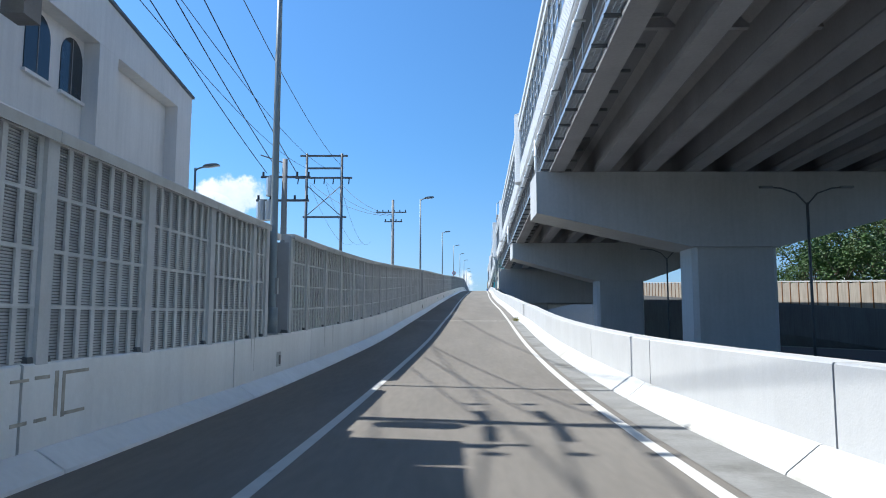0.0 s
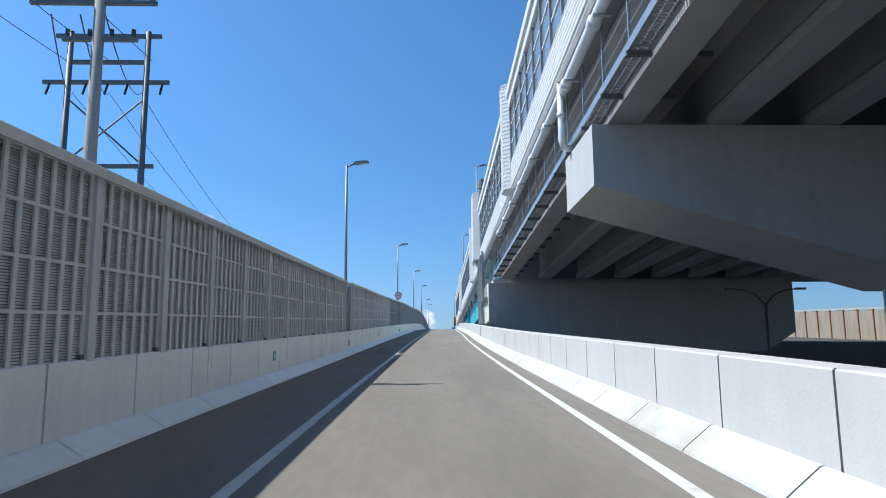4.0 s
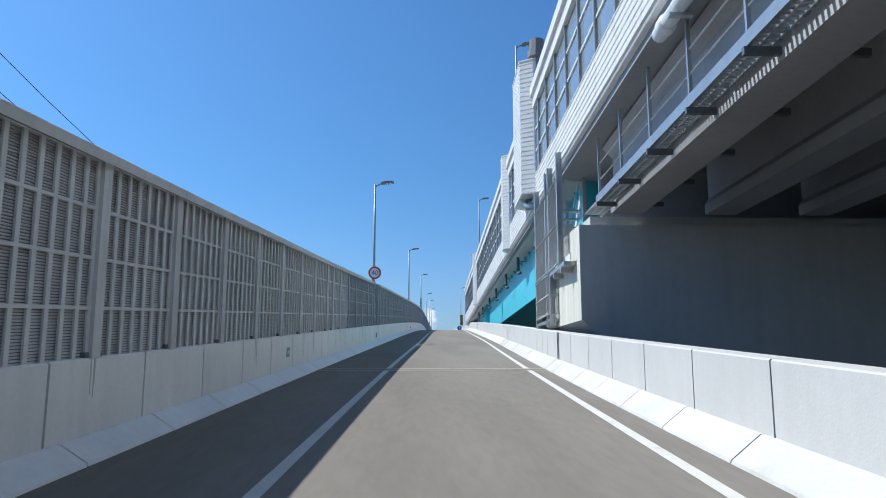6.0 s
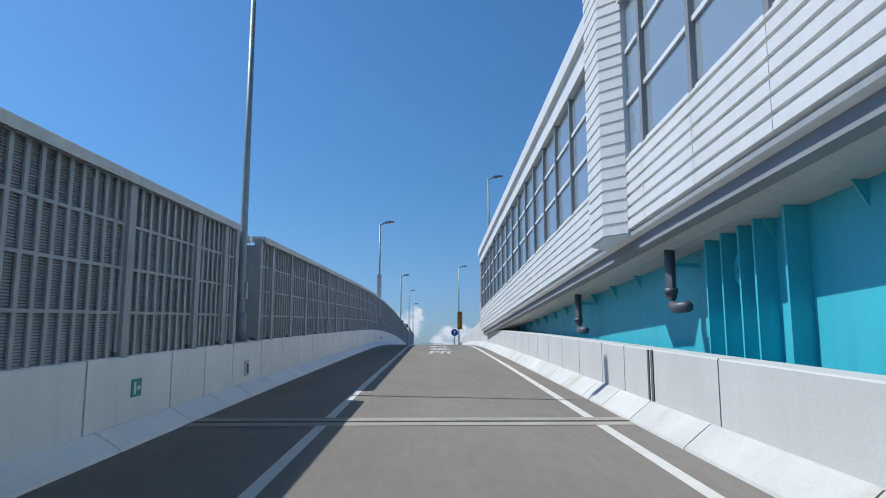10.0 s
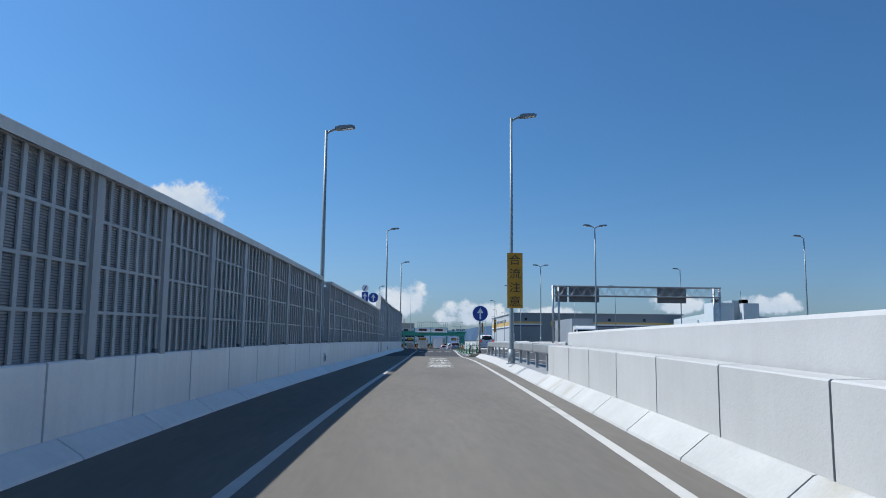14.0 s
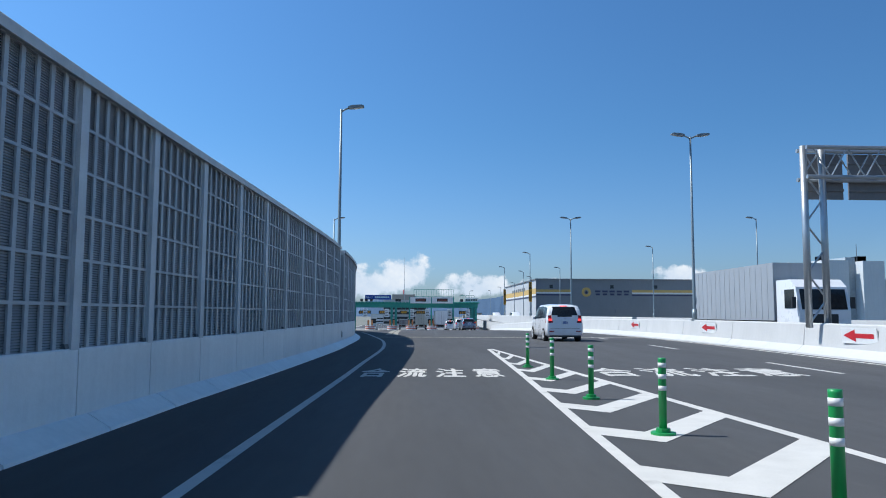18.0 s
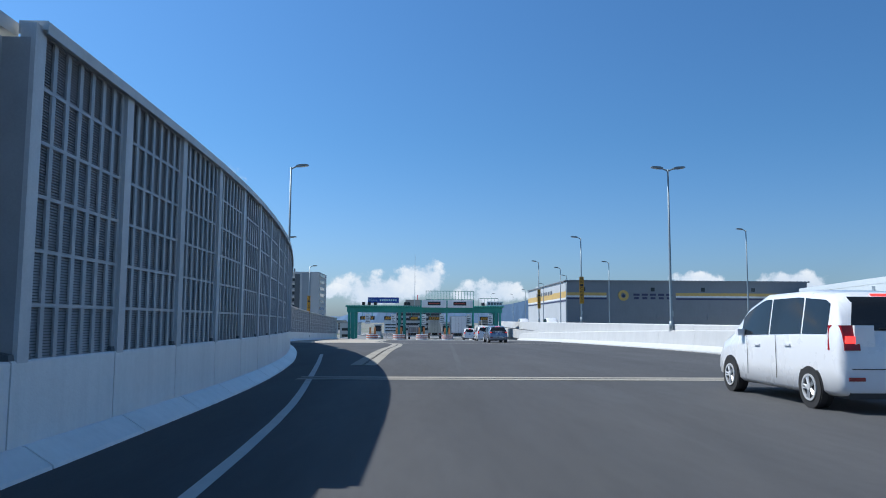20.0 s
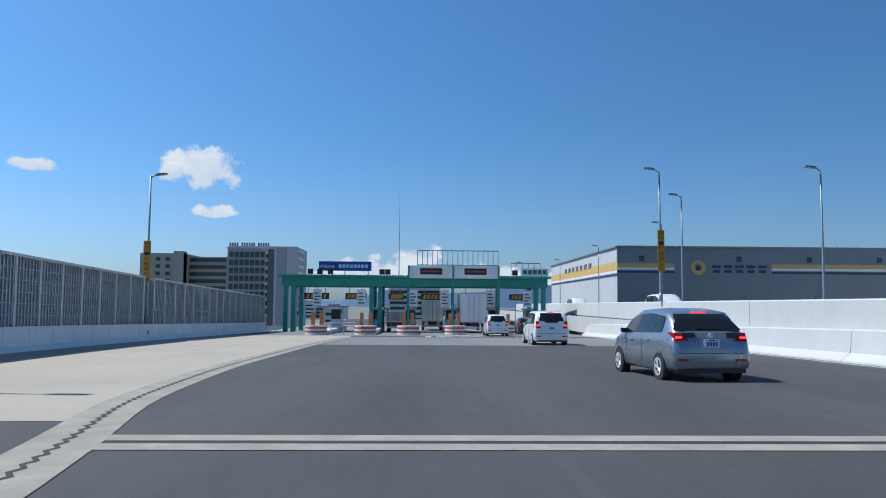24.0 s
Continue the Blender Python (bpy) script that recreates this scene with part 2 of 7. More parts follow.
CYAN = mat("cyan_girder_paint", (0.07, 0.465, 0.56), 0.42, 0.0, var=0.06, scale=0.7, streak=0.10)
DRAIN = mat("dark_drain_pipe", (0.075, 0.085, 0.10), 0.5, 0.0, var=0.10, scale=4)
PIPE = mat("drain_pipe_grey", (0.20, 0.19, 0.185), 0.5, 0.0, var=0.10, scale=4)
GREEN = mat("toll_green_paint", (0.028, 0.27, 0.225), 0.45, 0.0, var=0.08, scale=1.2)
BLUE = mat("sign_blue", (0.012, 0.055, 0.32), 0.35, var=0.05, scale=5)
SIGNWHITE = mat("sign_white", (0.70, 0.71, 0.70), 0.4, var=0.05, scale=6)
RED = mat("sign_red", (0.50, 0.02, 0.03), 0.4, var=0.05, scale=5)
YELLOW = mat("sign_yellow", (0.56, 0.27, 0.012), 0.5, var=0.10, scale=2, streak=0.15)
BLACK = mat("black_paint", (0.02, 0.02, 0.022), 0.5, var=0.1, scale=4)
DIGIT = mat("digit_blue", (0.02, 0.10, 0.36), 0.4)
SIGNBACK = mat("sign_back_grey", (0.20, 0.19, 0.19), 0.6, 0.2, var=0.12, scale=1.5)
DELIN = mat("delineator_green", (0.02, 0.30, 0.08), 0.45, var=0.08, scale=6)
POLE = mat("lamp_pole_steel", (0.25, 0.30, 0.325), 0.45, 0.3, var=0.08, scale=2, streak=0.1)
LAMPGREY = mat("lamp_head_grey", (0.22, 0.24, 0.25), 0.45, 0.2)
LENS = mat("lamp_lens", (0.60, 0.62, 0.62), 0.2)
WOODPOLE = mat("utility_pole_concrete", (0.30, 0.30, 0.29), 0.85, var=0.1, scale=1.0)
DARKSTEEL = mat("dark_steel", (0.13, 0.14, 0.15), 0.55, 0.3, var=0.12, scale=2)
WIRE = mat("cable_black", (0.03, 0.03, 0.032), 0.6)
STUCCO = mat("white_stucco", (0.72, 0.70, 0.68), 0.9, var=0.05, scale=0.7, bump=0.3, bscale=60, streak=0.08)
WINDARK = mat("dark_window_glass", (0.03, 0.04, 0.05), 0.08, var=0.1, scale=1.0)
GROUND = mat("ground", (0.20, 0.20, 0.18), 0.95, var=0.25, scale=0.02, second=(0.09, 0.13, 0.05), amount=0.1)
BARK = mat("bark", (0.11, 0.08, 0.055), 0.95, var=0.2, scale=4, bump=0.6, bscale=25)
LEAF = mat("leaves", (0.055, 0.105, 0.022), 0.6, var=0.45, scale=0.8)
LEAF2 = mat("leaves_olive", (0.085, 0.12, 0.03), 0.6, var=0.45, scale=0.8)
RUST = mat("rust_stain", (0.24, 0.12, 0.05), 0.9, var=0.25, scale=4)
HILL = mat("hazy_hills", (0.10, 0.17, 0.27), 1.0, var=0.10, scale=0.004)
STAIN = mat("rust_run_off", (0.40, 0.29, 0.21), 0.85, var=0.25, scale=6, stretch=(1, 1, 0.2))
BROWNWALL = mat("old_noise_panels", (0.36, 0.32, 0.27), 0.8, var=0.12, scale=0.6, streak=0.3)


def louvre_material(name, color):
    """Grey painted slats, streaked by rain."""
    return mat(name, color, 0.55, 0.15, var=0.14, scale=1.2, streak=0.12, island=0.10)


# one slat metal in three tones, with the brightness of each stretch painted in
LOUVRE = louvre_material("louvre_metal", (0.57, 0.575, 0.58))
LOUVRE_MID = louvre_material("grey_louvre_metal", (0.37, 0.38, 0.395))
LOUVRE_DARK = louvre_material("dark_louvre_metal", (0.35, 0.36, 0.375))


def pane_material(name, tint, body, share):
    """A clear sheet: mostly seen through, with some body colour and gloss."""
    m = bpy.data.materials.new(name)
    m.use_nodes = True
    nt = m.node_tree
    b = nt.nodes["Principled BSDF"]
    b.inputs["Base Color"].default_value, b.inputs["Roughness"].default_value = (*body, 1), 0.10
    b.inputs["IOR"].default_value = 1.52
    t = nt.nodes.new("ShaderNodeBsdfTransparent")
    t.inputs[0].default_value = (*tint, 1)
    mx = nt.nodes.new("ShaderNodeMixShader")
    n = nt.nodes.new("ShaderNodeTexNoise")
    n.inputs["Scale"].default_value = 0.8
    r = nt.nodes.new("ShaderNodeMapRange")
    r.inputs[3].default_value, r.inputs[4].default_value = share * 0.7, share * 1.3
    nt.links.new(n.outputs[0], r.inputs[0])
    nt.links.new(r.outputs[0], mx.inputs[0])
    nt.links.new(t.outputs[0], mx.inputs[1])
    nt.links.new(b.outputs[0], mx.inputs[2])
    nt.links.new(mx.outputs[0], nt.nodes["Material Output"].inputs[0])
    return m


PANE = pane_material("clear_sheet", (0.76, 0.83, 0.88), (0.46, 0.52, 0.56), 0.36)


# ---- building helpers ----
class Shell:
    """Collects corners and faces; done() makes the mesh."""

    def __init__(self):
        self.v, self.f = [], []

    def add(self, verts, faces):
        n = len(self.v)
        self.v += [tuple(p) for p in verts]
        self.f += [[i + n for i in q] for q in faces]
        return self

    def box(self, x0, x1, y0, y1, z0, z1):
        p = [(x, y, z) for z in (z0, z1) for y in (y0, y1) for x in (x0, x1)]
        return self.add(p, [(0, 2, 3, 1), (4, 5, 7, 6), (0, 1, 5, 4), (2, 6, 7, 3), (0, 4, 6, 2), (1, 3, 7, 5)])

    def prism(self, outline, a, b, axis="y"):
        """An outline pushed from a to b along an axis; outline pairs are the other two axes in order."""
        n = len(outline)
        put = {"y": lambda p, t: (p[0], t, p[1]), "x": lambda p, t: (t, p[0], p[1]), "z": lambda p, t: (p[0], p[1], t)}[axis]
        pts = [put(p, a) for p in outline] + [put(p, b) for p in outline]
        return self.add(pts, [tuple(range(n - 1, -1, -1)), tuple(range(n, 2 * n))] + [(i, (i + 1) % n, n + (i + 1) % n, n + i) for i in range(n)])

    def sweep(self, outline, ys, place):
        """A closed outline of (offset, height) carried along stations ys by place(offset, y, height)."""
        n = len(outline)
        base = len(self.v)
        for y in ys:
            self.v += [tuple(place(o, y, h)) for o, h in outline]
        for k in range(len(ys) - 1):
            a, b = base + k * n, base + (k + 1) * n
            self.f += [[a + i, a + (i + 1) % n, b + (i + 1) % n, b + i] for i in range(n)]
        self.f += [[base + i for i in range(n - 1, -1, -1)], [base + (len(ys) - 1) * n + i for i in range(n)]]
        return self

    def tube(self, points, radius, sides=8, end_radius=None):
        """A round bar through points."""
        pts = [Vector(p) for p in points]
        r1 = radius if end_radius is None else end_radius
        base = len(self.v)
        up = Vector((0, 0, 1))
        for k, p in enumerate(pts):
            d = (pts[min(k + 1, len(pts) - 1)] - pts[max(k - 1, 0)]).normalized()
            s = d.cross(up) if abs(d.z) < 0.95 else d.cross(Vector((0, 1, 0)))
            s.normalize()
            u = s.cross(d)
            r = radius + (r1 - radius) * k / (len(pts) - 1)
            self.v += [tuple(p + (s * math.cos(a) + u * math.sin(a)) * r) for a in (2 * math.pi * i / sides for i in range(sides))]
        for k in range(len(pts) - 1):
            a, b = base + k * sides, base + (k + 1) * sides
            self.f += [[a + i, a + (i + 1) % sides, b + (i + 1) % sides, b + i] for i in range(sides)]
        self.f += [[base + i for i in range(sides - 1, -1, -1)], [base + (len(pts) - 1) * sides + i for i in range(sides)]]
        return self

    def disc(self, centre, radius, depth, axis="y", sides=32, inner=0.0):
        """A flat round plate, or a ring where inner is given."""
        c = Vector(centre)
        flat = {"y": lambda a, r, t: (c.x + r * math.cos(a), c.y + t, c.z + r * math.sin(a)),
                "x": lambda a, r, t: (c.x + t, c.y + r * math.cos(a), c.z + r * math.sin(a)),
                "z": lambda a, r, t: (c.x + r * math.cos(a), c.y + r * math.sin(a), c.z + t)}[axis]
        angles = [2 * math.pi * i / sides for i in range(sides)]
        n = sides
        if not inner:
            pts = [flat(a, radius, t) for t in (-depth / 2, depth / 2) for a in angles]
            return self.add(pts, [tuple(range(n)), tuple(range(2 * n - 1, n - 1, -1))] + [(i, n + i, n + (i + 1) % n, (i + 1) % n) for i in range(n)])
        pts = [flat(a, r, t) for t in (-depth / 2, depth / 2) for r in (radius, inner) for a in angles]
        q = []
        for i in range(n):
            j = (i + 1) % n
            q += [(i, j, n + j, n + i), (2 * n + i, 3 * n + i, 3 * n + j, 2 * n + j), (i, 2 * n + i, 2 * n + j, j), (n + i, n + j, 3 * n + j, 3 * n + i)]
        return self.add(pts, q)

    def mapped(self, place):
        self.v = [tuple(place(*p)) for p in self.v]
        return self

    def done(self, name, material, at=(0, 0, 0), smooth=False):
        me = bpy.data.meshes.new(name)
        me.from_pydata([(x - at[0], y - at[1], z - at[2]) for x, y, z in self.v], [], self.f)
        bm = bmesh.new()
        bm.from_mesh(me)
        bmesh.ops.recalc_face_normals(bm, faces=bm.faces)
        bm.to_mesh(me)
        bm.free()
        if smooth:
            me.shade_smooth()
        me.materials.append(material)
        return me


def thing(name, at, label, category, group="", kind=""):
    ob = new(name)
    ob.empty_display_size = 0.3
    ob.location = at
    return tagged(ob, label, category, group, kind)


def world_at(ob):
    p = Vector(ob.location)
    while ob.parent:
        ob = ob.parent
        p = p + Vector(ob.location)
    return p


def part(name, shell, material, parent, label="", smooth=False):
    """Links a shell, given in world places, as one mesh under a thing or a part."""
    ob = new(name, shell.done(name, material, world_at(parent), smooth))
    ob.parent = parent
    if label:
        ob["label"] = label
    return ob


def solid(name, shell, material, label, category, group="", kind="", at=(0, 0, 0), smooth=False):
    """A thing that is one mesh."""
    ob = new(name, shell.done(name, material, at, smooth))
    ob.location = at
    return tagged(ob, label, category, group, kind)


def piece(name, mesh, parent, at=(0, 0, 0)):
    """One of many alike pieces that share a mesh; at is in the parent's space."""
    ob = new(name, mesh)
    ob.parent = parent
    ob.location = at
    return ob


def glyphs(text, width, length, material, name):
    """Writing as a mesh that lies flat, width by length, its middle at the origin."""
    cu = bpy.data.curves.new(name, "FONT")
    cu.body, cu.extrude, cu.offset = text, 0.0, 0.0
    ob = bpy.data.objects.new(name, cu)
    scene.collection.objects.link(ob)
    me = bpy.data.meshes.new_from_object(ob.evaluated_get(bpy.context.evaluated_depsgraph_get()))
    bpy.data.objects.remove(ob)
    bpy.data.curves.remove(cu)
    co = np.empty(len(me.vertices) * 3)
    me.vertices.foreach_get("co", co)
    co = co.reshape(-1, 3)
    lo, hi = co.min(0), co.max(0)
    co[:, 0] = ((co[:, 0] - lo[0]) / max(1e-6, hi[0] - lo[0]) - 0.5) * width
    co[:, 1] = ((co[:, 1] - lo[1]) / max(1e-6, hi[1] - lo[1]) - 0.5) * length
    me.vertices.foreach_set("co", co.ravel())
    me.materials.clear()
    me.materials.append(material)
    me.update()
    return me


def curve_through(knots):
    """A smooth function through a few (station, value) knots, straight beyond them."""
    kx, ky = np.array([k[0] for k in knots], float), np.array([k[1] for k in knots], float)
    d, h = np.diff(ky) / np.diff(kx), np.diff(kx)
    m = np.concatenate([[d[0]], (d[1:] * h[:-1] + d[:-1] * h[1:]) / (h[1:] + h[:-1]), [d[-1]]])

    def value(q):
        if q <= kx[0]:
            return float(ky[0] + m[0] * (q - kx[0]))
        if q >= kx[-1]:
            return float(ky[-1] + m[-1] * (q - kx[-1]))
        i = int(np.searchsorted(kx, q)) - 1
        t = (q - kx[i]) / h[i]
        return float((2 * t**3 - 3 * t**2 + 1) * ky[i] + (t**3 - 2 * t**2 + t) * h[i] * m[i]
                     + (3 * t**2 - 2 * t**3) * ky[i + 1] + (t**3 - t**2) * h[i] * m[i + 1])
    return value


def steps(a, b, s):
    n = max(1, round((b - a) / s))
    return [a + (b - a) * i / n for i in range(n + 1)]


# ---- alignment of the ramp, the main viaduct and the toll plaza ----
road_z = curve_through([(0, 0.0), (12, 0.24), (25, 0.80), (40, 1.80), (60, 3.15), (80, 4.445), (100, 5.80), (120, 7.17), (140, 8.49),
                        (160, 9.74), (180, 10.83), (200, 11.42), (220, 11.58), (240, 11.615), (260, 11.625), (280, 11.655),
                        (300, 11.53), (319, 11.23), (350, 10.66), (398, 9.72), (440, 9.4), (500, 9.4)])
ramp_x = curve_through([(0, 0.13), (15, 0.44), (30, 0.97), (50, 1.69), (75, 2.43), (100, 3.32), (120, 4.21), (140, 4.98), (170, 6.26),
                        (200, 7.42), (230, 8.65), (250, 9.27), (270, 9.95), (290, 10.4)])
wall_x = curve_through([(262, 6.35), (272, 6.55), (283, 6.40), (290, 5.75), (298, 4.55), (305, 3.3), (312, 1.95), (320, 0.35), (333, -2.05), (345, -3.35),
                        (360, -4.1), (380, -4.4), (400, -4.5)])
median_x = curve_through([(190, 18.95), (248, 21.3), (279, 22.6), (308, 23.15), (333, 23.75), (361, 24.2), (400, 24.9), (440, 25.6)])
via_x = lambda y: 4.36 + 0.0311 * (y - 38)
DECK = 11.60


def on_ramp(o, y, h):
    return (ramp_x(y) + o, y, road_z(y) + h)


def left_face(y):
    """The traffic face of the left-hand wall."""
    a = ramp_x(y) - 3.62
    if y < 255:
        return a
    b = wall_x(y)
    t = min(1.0, (y - 255) / 15)
    return a + (b - a) * t


def on_wall(o, y, h):
    return (left_face(y) + o, y, road_z(y) + h)

# ---- ground, ramp and its road surface ----
g = Shell().add([(-4200, -600, -0.35), (4200, -600, -0.35), (4200, 4600, -0.35), (-4200, 4600, -0.35)], [(0, 1, 2, 3)])
solid("ground", g, GROUND, "wide flat ground of the city below the road", "ground", kind="structure")
g = Shell().box(6.0, 34, -60, 190, -0.34, -0.30)
solid("street", g, ASPHALT_STREET, "dark asphalt street in the shade under the viaduct", "road", kind="structure")

slab = Shell().sweep([(-4.05, -0.02), (2.85, -0.02), (2.85, -1.1), (-4.05, -1.1)], steps(-40, 211, 3), on_ramp)
solid("ramp_deck", slab, PIER, "grey concrete deck carrying the ramp", "ramp", kind="structure")
fill = Shell().sweep([(-4.0, -0.5), (2.8, -0.5), (2.8, -4.5), (-4.0, -4.5)], steps(-40, 62, 4), on_ramp)
solid("ramp_fill", fill, PIER, "concrete retaining body under the start of the ramp", "ramp", kind="structure")
for y in range(70, 210, 20):
    s = Shell().box(ramp_x(y) - 2.2, ramp_x(y) + 1.0, y - 1, y + 1, -0.4, road_z(y) - 1.0)
    solid("ramp_pier", s, PIER, "plain concrete pier under the ramp deck", "pier", "ramp piers", "structure")


def surface(outline_x0, outline_x1, ys, lift=0.0):
    """A strip of road between two functions of the station."""
    s = Shell()
    n = 5
    for y in ys:
        a, b = outline_x0(y), outline_x1(y)
        s.v += [(a + (b - a) * i / (n - 1), y, road_z(y) + lift) for i in range(n)]
    for k in range(len(ys) - 1):
        for i in range(n - 1):
            p = k * n + i
            s.f.append([p, p + 1, p + n + 1, p + n])
    return s


solid("ramp_road", surface(lambda y: ramp_x(y) - 3.5, lambda y: ramp_x(y) + 2.3, steps(-40, 238.2, 2)), ASPHALT_RAMP,
      "worn grey-brown asphalt lane climbing the ramp", "road", kind="structure")


def stripe(name, x_of, y0, y1, width, label, lift=0.004, material=None):
    """A painted line along the road."""
    s = surface(lambda y: x_of(y) - width / 2, lambda y: x_of(y) + width / 2, steps(y0, y1, 2), lift)
    return solid(name, s, material or PAINT, label, "road marking", "edge lines", "structure")


left_line = curve_through([(262, 7.95), (272, 8.25), (279, 7.95), (283, 7.55), (289, 6.9), (297, 5.95)])
stripe("road_line_1", lambda y: ramp_x(y) - 1.7 if y < 258 else (ramp_x(y) - 1.7) * max(0, 1 - (y - 258) / 8) + left_line(y) * min(1, (y - 258) / 8),
       -20, 297, 0.125, "solid white edge line, slightly worn")
nose_left = curve_through([(225, 10.32), (237, 10.40), (250, 11.0), (260, 11.55), (270.5, 12.0)])
stripe("road_line_2", lambda y: ramp_x(y) + 1.7 if y < 228 else (ramp_x(y) + 1.7) * max(0, 1 - (y - 228) / 9) + nose_left(y) * min(1, (y - 228) / 9),
       -20, 270.5, 0.13, "solid white edge line, slightly worn")
# gutter concrete beside the right-hand line at the foot of the ramp
solid("gutter", surface(lambda y: ramp_x(y) + 1.86, lambda y: ramp_x(y) + 2.45, steps(-20, 40, 2), 0.005), GUTTER,
      "stained concrete gutter strip beside the edge line", "gutter", kind="structure")

# expansion joints across the ramp
for y, x0, x1 in ((39.7, -3.35, 2.15), (99.9, -3.35, 2.15), (146.8, -3.35, 2.15), (192.1, -3.35, 2.15), (238.0, -3.3, 1.45)):
    j = thing("expansion_joint", on_ramp(0, y, 0), "expansion joint of two pale concrete strips and a dark rubber gap", "joint", "expansion joints", "structure")
    for a, b, m, nm, h in ((-0.36, -0.07, STRIP, "strip", 0.006), (0.07, 0.36, STRIP, "strip", 0.006), (-0.07, 0.07, RUBBER, "gap", 0.0045)):
        s = Shell()
        for yy in (y + a, y + b):
            s.v += [on_ramp(x0, yy, h), on_ramp(x1, yy, h)]
        s.f.append([0, 1, 3, 2])
        part(nm, s, m, j)


# ---- concrete barriers ----
def blocks(owner, ys, place, outline, material, gap, name):
    for y0, y1 in zip(ys, ys[1:]):
        part(name, Shell().sweep(outline, [y0 + gap, (y0 + y1) / 2, y1 - gap], place), material, owner)


LEFT_WALL = [(0, 0.19), (0, 0.865), (-0.015, 0.88), (-0.30, 0.88), (-0.30, -0.05), (-0.02, -0.05)]
LEFT_KERB = [(0.28, -0.02), (0.265, 0.03), (0.03, 0.18), (0.0, 0.185), (-0.015, -0.02)]
RIGHT_WALL = [(0, 0.26), (0, 0.895), (0.015, 0.91), (0.33, 0.91), (0.36, -0.3), (0.02, -0.05)]
RIGHT_KERB = [(-0.32, -0.02), (-0.30, 0.03), (-0.03, 0.245), (0.0, 0.25), (0.015, -0.02)]
right_face = lambda y: ramp_x(y) + 2.45 + 0.15 * max(0.0, min(1.0, (42 - y) / 6)) + 0.20 * max(0.0, min(1.0, (12 - y) / 10))


def on_right(o, y, h):
    return (right_face(y) + o, y, road_z(y) + h)


def stations(lo, hi, *runs):
    """Joint stations between two ends; each run gives a known joint, its pitch and the stretch it holds for."""
    out = {lo, hi}
    for known, pitch, a, b in runs:
        k = math.ceil((a - known) / pitch)
        while known + pitch * k <= b:
            if lo + 0.5 < known + pitch * k < hi - 0.5:
                out.add(known + pitch * k)
            k += 1
    return sorted(out)


JOINTS = {-10: [(5.9, 5.4, -10, 39.7)], 39.7: [(74.70, 2.005, 40, 83.5), (88.04, 2.01, 83.9, 99.9)],
          99.9: [(102.93, 1.05, 101.5, 103), (104.4, 2.0, 104, 113), (116.01, 1.93, 114, 128.5), (129.49, 2.02, 129, 143), (144.5, 2.0, 144, 145)],
          146.8: [(148.16, 2.0, 148, 149), (157.49, 1.965, 149.2, 192.1)], 192.1: [(199.32, 1.966, 192.1, 238)]}
spans = [-10, 39.7, 99.9, 146.8, 192.1, 238.0, 284.0, 327.0, 393.0]
for a, b in zip(spans, spans[1:]):
    t = thing("concrete_barrier", on_wall(0, (a + b) / 2, 0), "weathered pale concrete barrier with a sloped kerb below the noise screens", "barrier", "left barrier", "structure")
    ys = stations(a, b, *JOINTS[a]) if a in JOINTS else steps(a, b, 2.0)
    blocks(t, ys, on_wall, LEFT_WALL, CONC_OLD, 0.02 if a < 230 else 0.012, "block")
    blocks(t, [a] + [y + 0.22 for y in ys[1:-1]] + [b], on_wall, LEFT_KERB, CONC_OLD, 0.015, "kerb")
    part("backing", Shell().sweep([(-0.03, 0.02), (-0.03, 0.86), (-0.29, 0.86), (-0.29, 0.02)], steps(a, b, 1), on_wall), DARK, t)
for a, b in zip([-10, 39.7, 99.9, 146.8, 192.1], [39.7, 99.9, 146.8, 192.1, 209.9]):
    t = thing("concrete_barrier", on_right(0, (a + b) / 2, 0), "white concrete barrier with vertical joints and a sloped kerb, sunlit", "barrier", "right barrier", "structure")
    ys = stations(a, b, *JOINTS[a])
    blocks(t, ys, on_right, RIGHT_WALL, CONC, 0.016, "block")
    blocks(t, [a] + [y + 0.22 for y in ys[1:-1]] + [b], on_right, RIGHT_KERB, HAUNCH, 0.012, "kerb")
    part("backing", Shell().sweep([(0.02, 0.0), (0.02, 0.89), (0.32, 0.89), (0.32, 0.0)], steps(a, b, 4), on_right), DARK, t)
    for e in (a, b):
        if 30 < e < 205:
            for q in (-0.09, 0.09):
                part("joint_plate", Shell().sweep([(-0.012, 0.26), (-0.012, 0.90), (0.0, 0.90), (0.0, 0.26)], [e + q - 0.035, e + q + 0.035], on_right), STEEL, t, "galvanised joint plate with bolts")

# ---- noise screens on the left-hand barrier ----
POLES = [13.9, 49.4, 83.4, 116.7, 150.5, 183.8, 215.8, 249.0, 273.3, 306.4, 333.0, 360.5]


SLAT = 0.026
# strip under each slat: the shade of the slot is put into this colour
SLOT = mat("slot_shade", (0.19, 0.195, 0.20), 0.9)


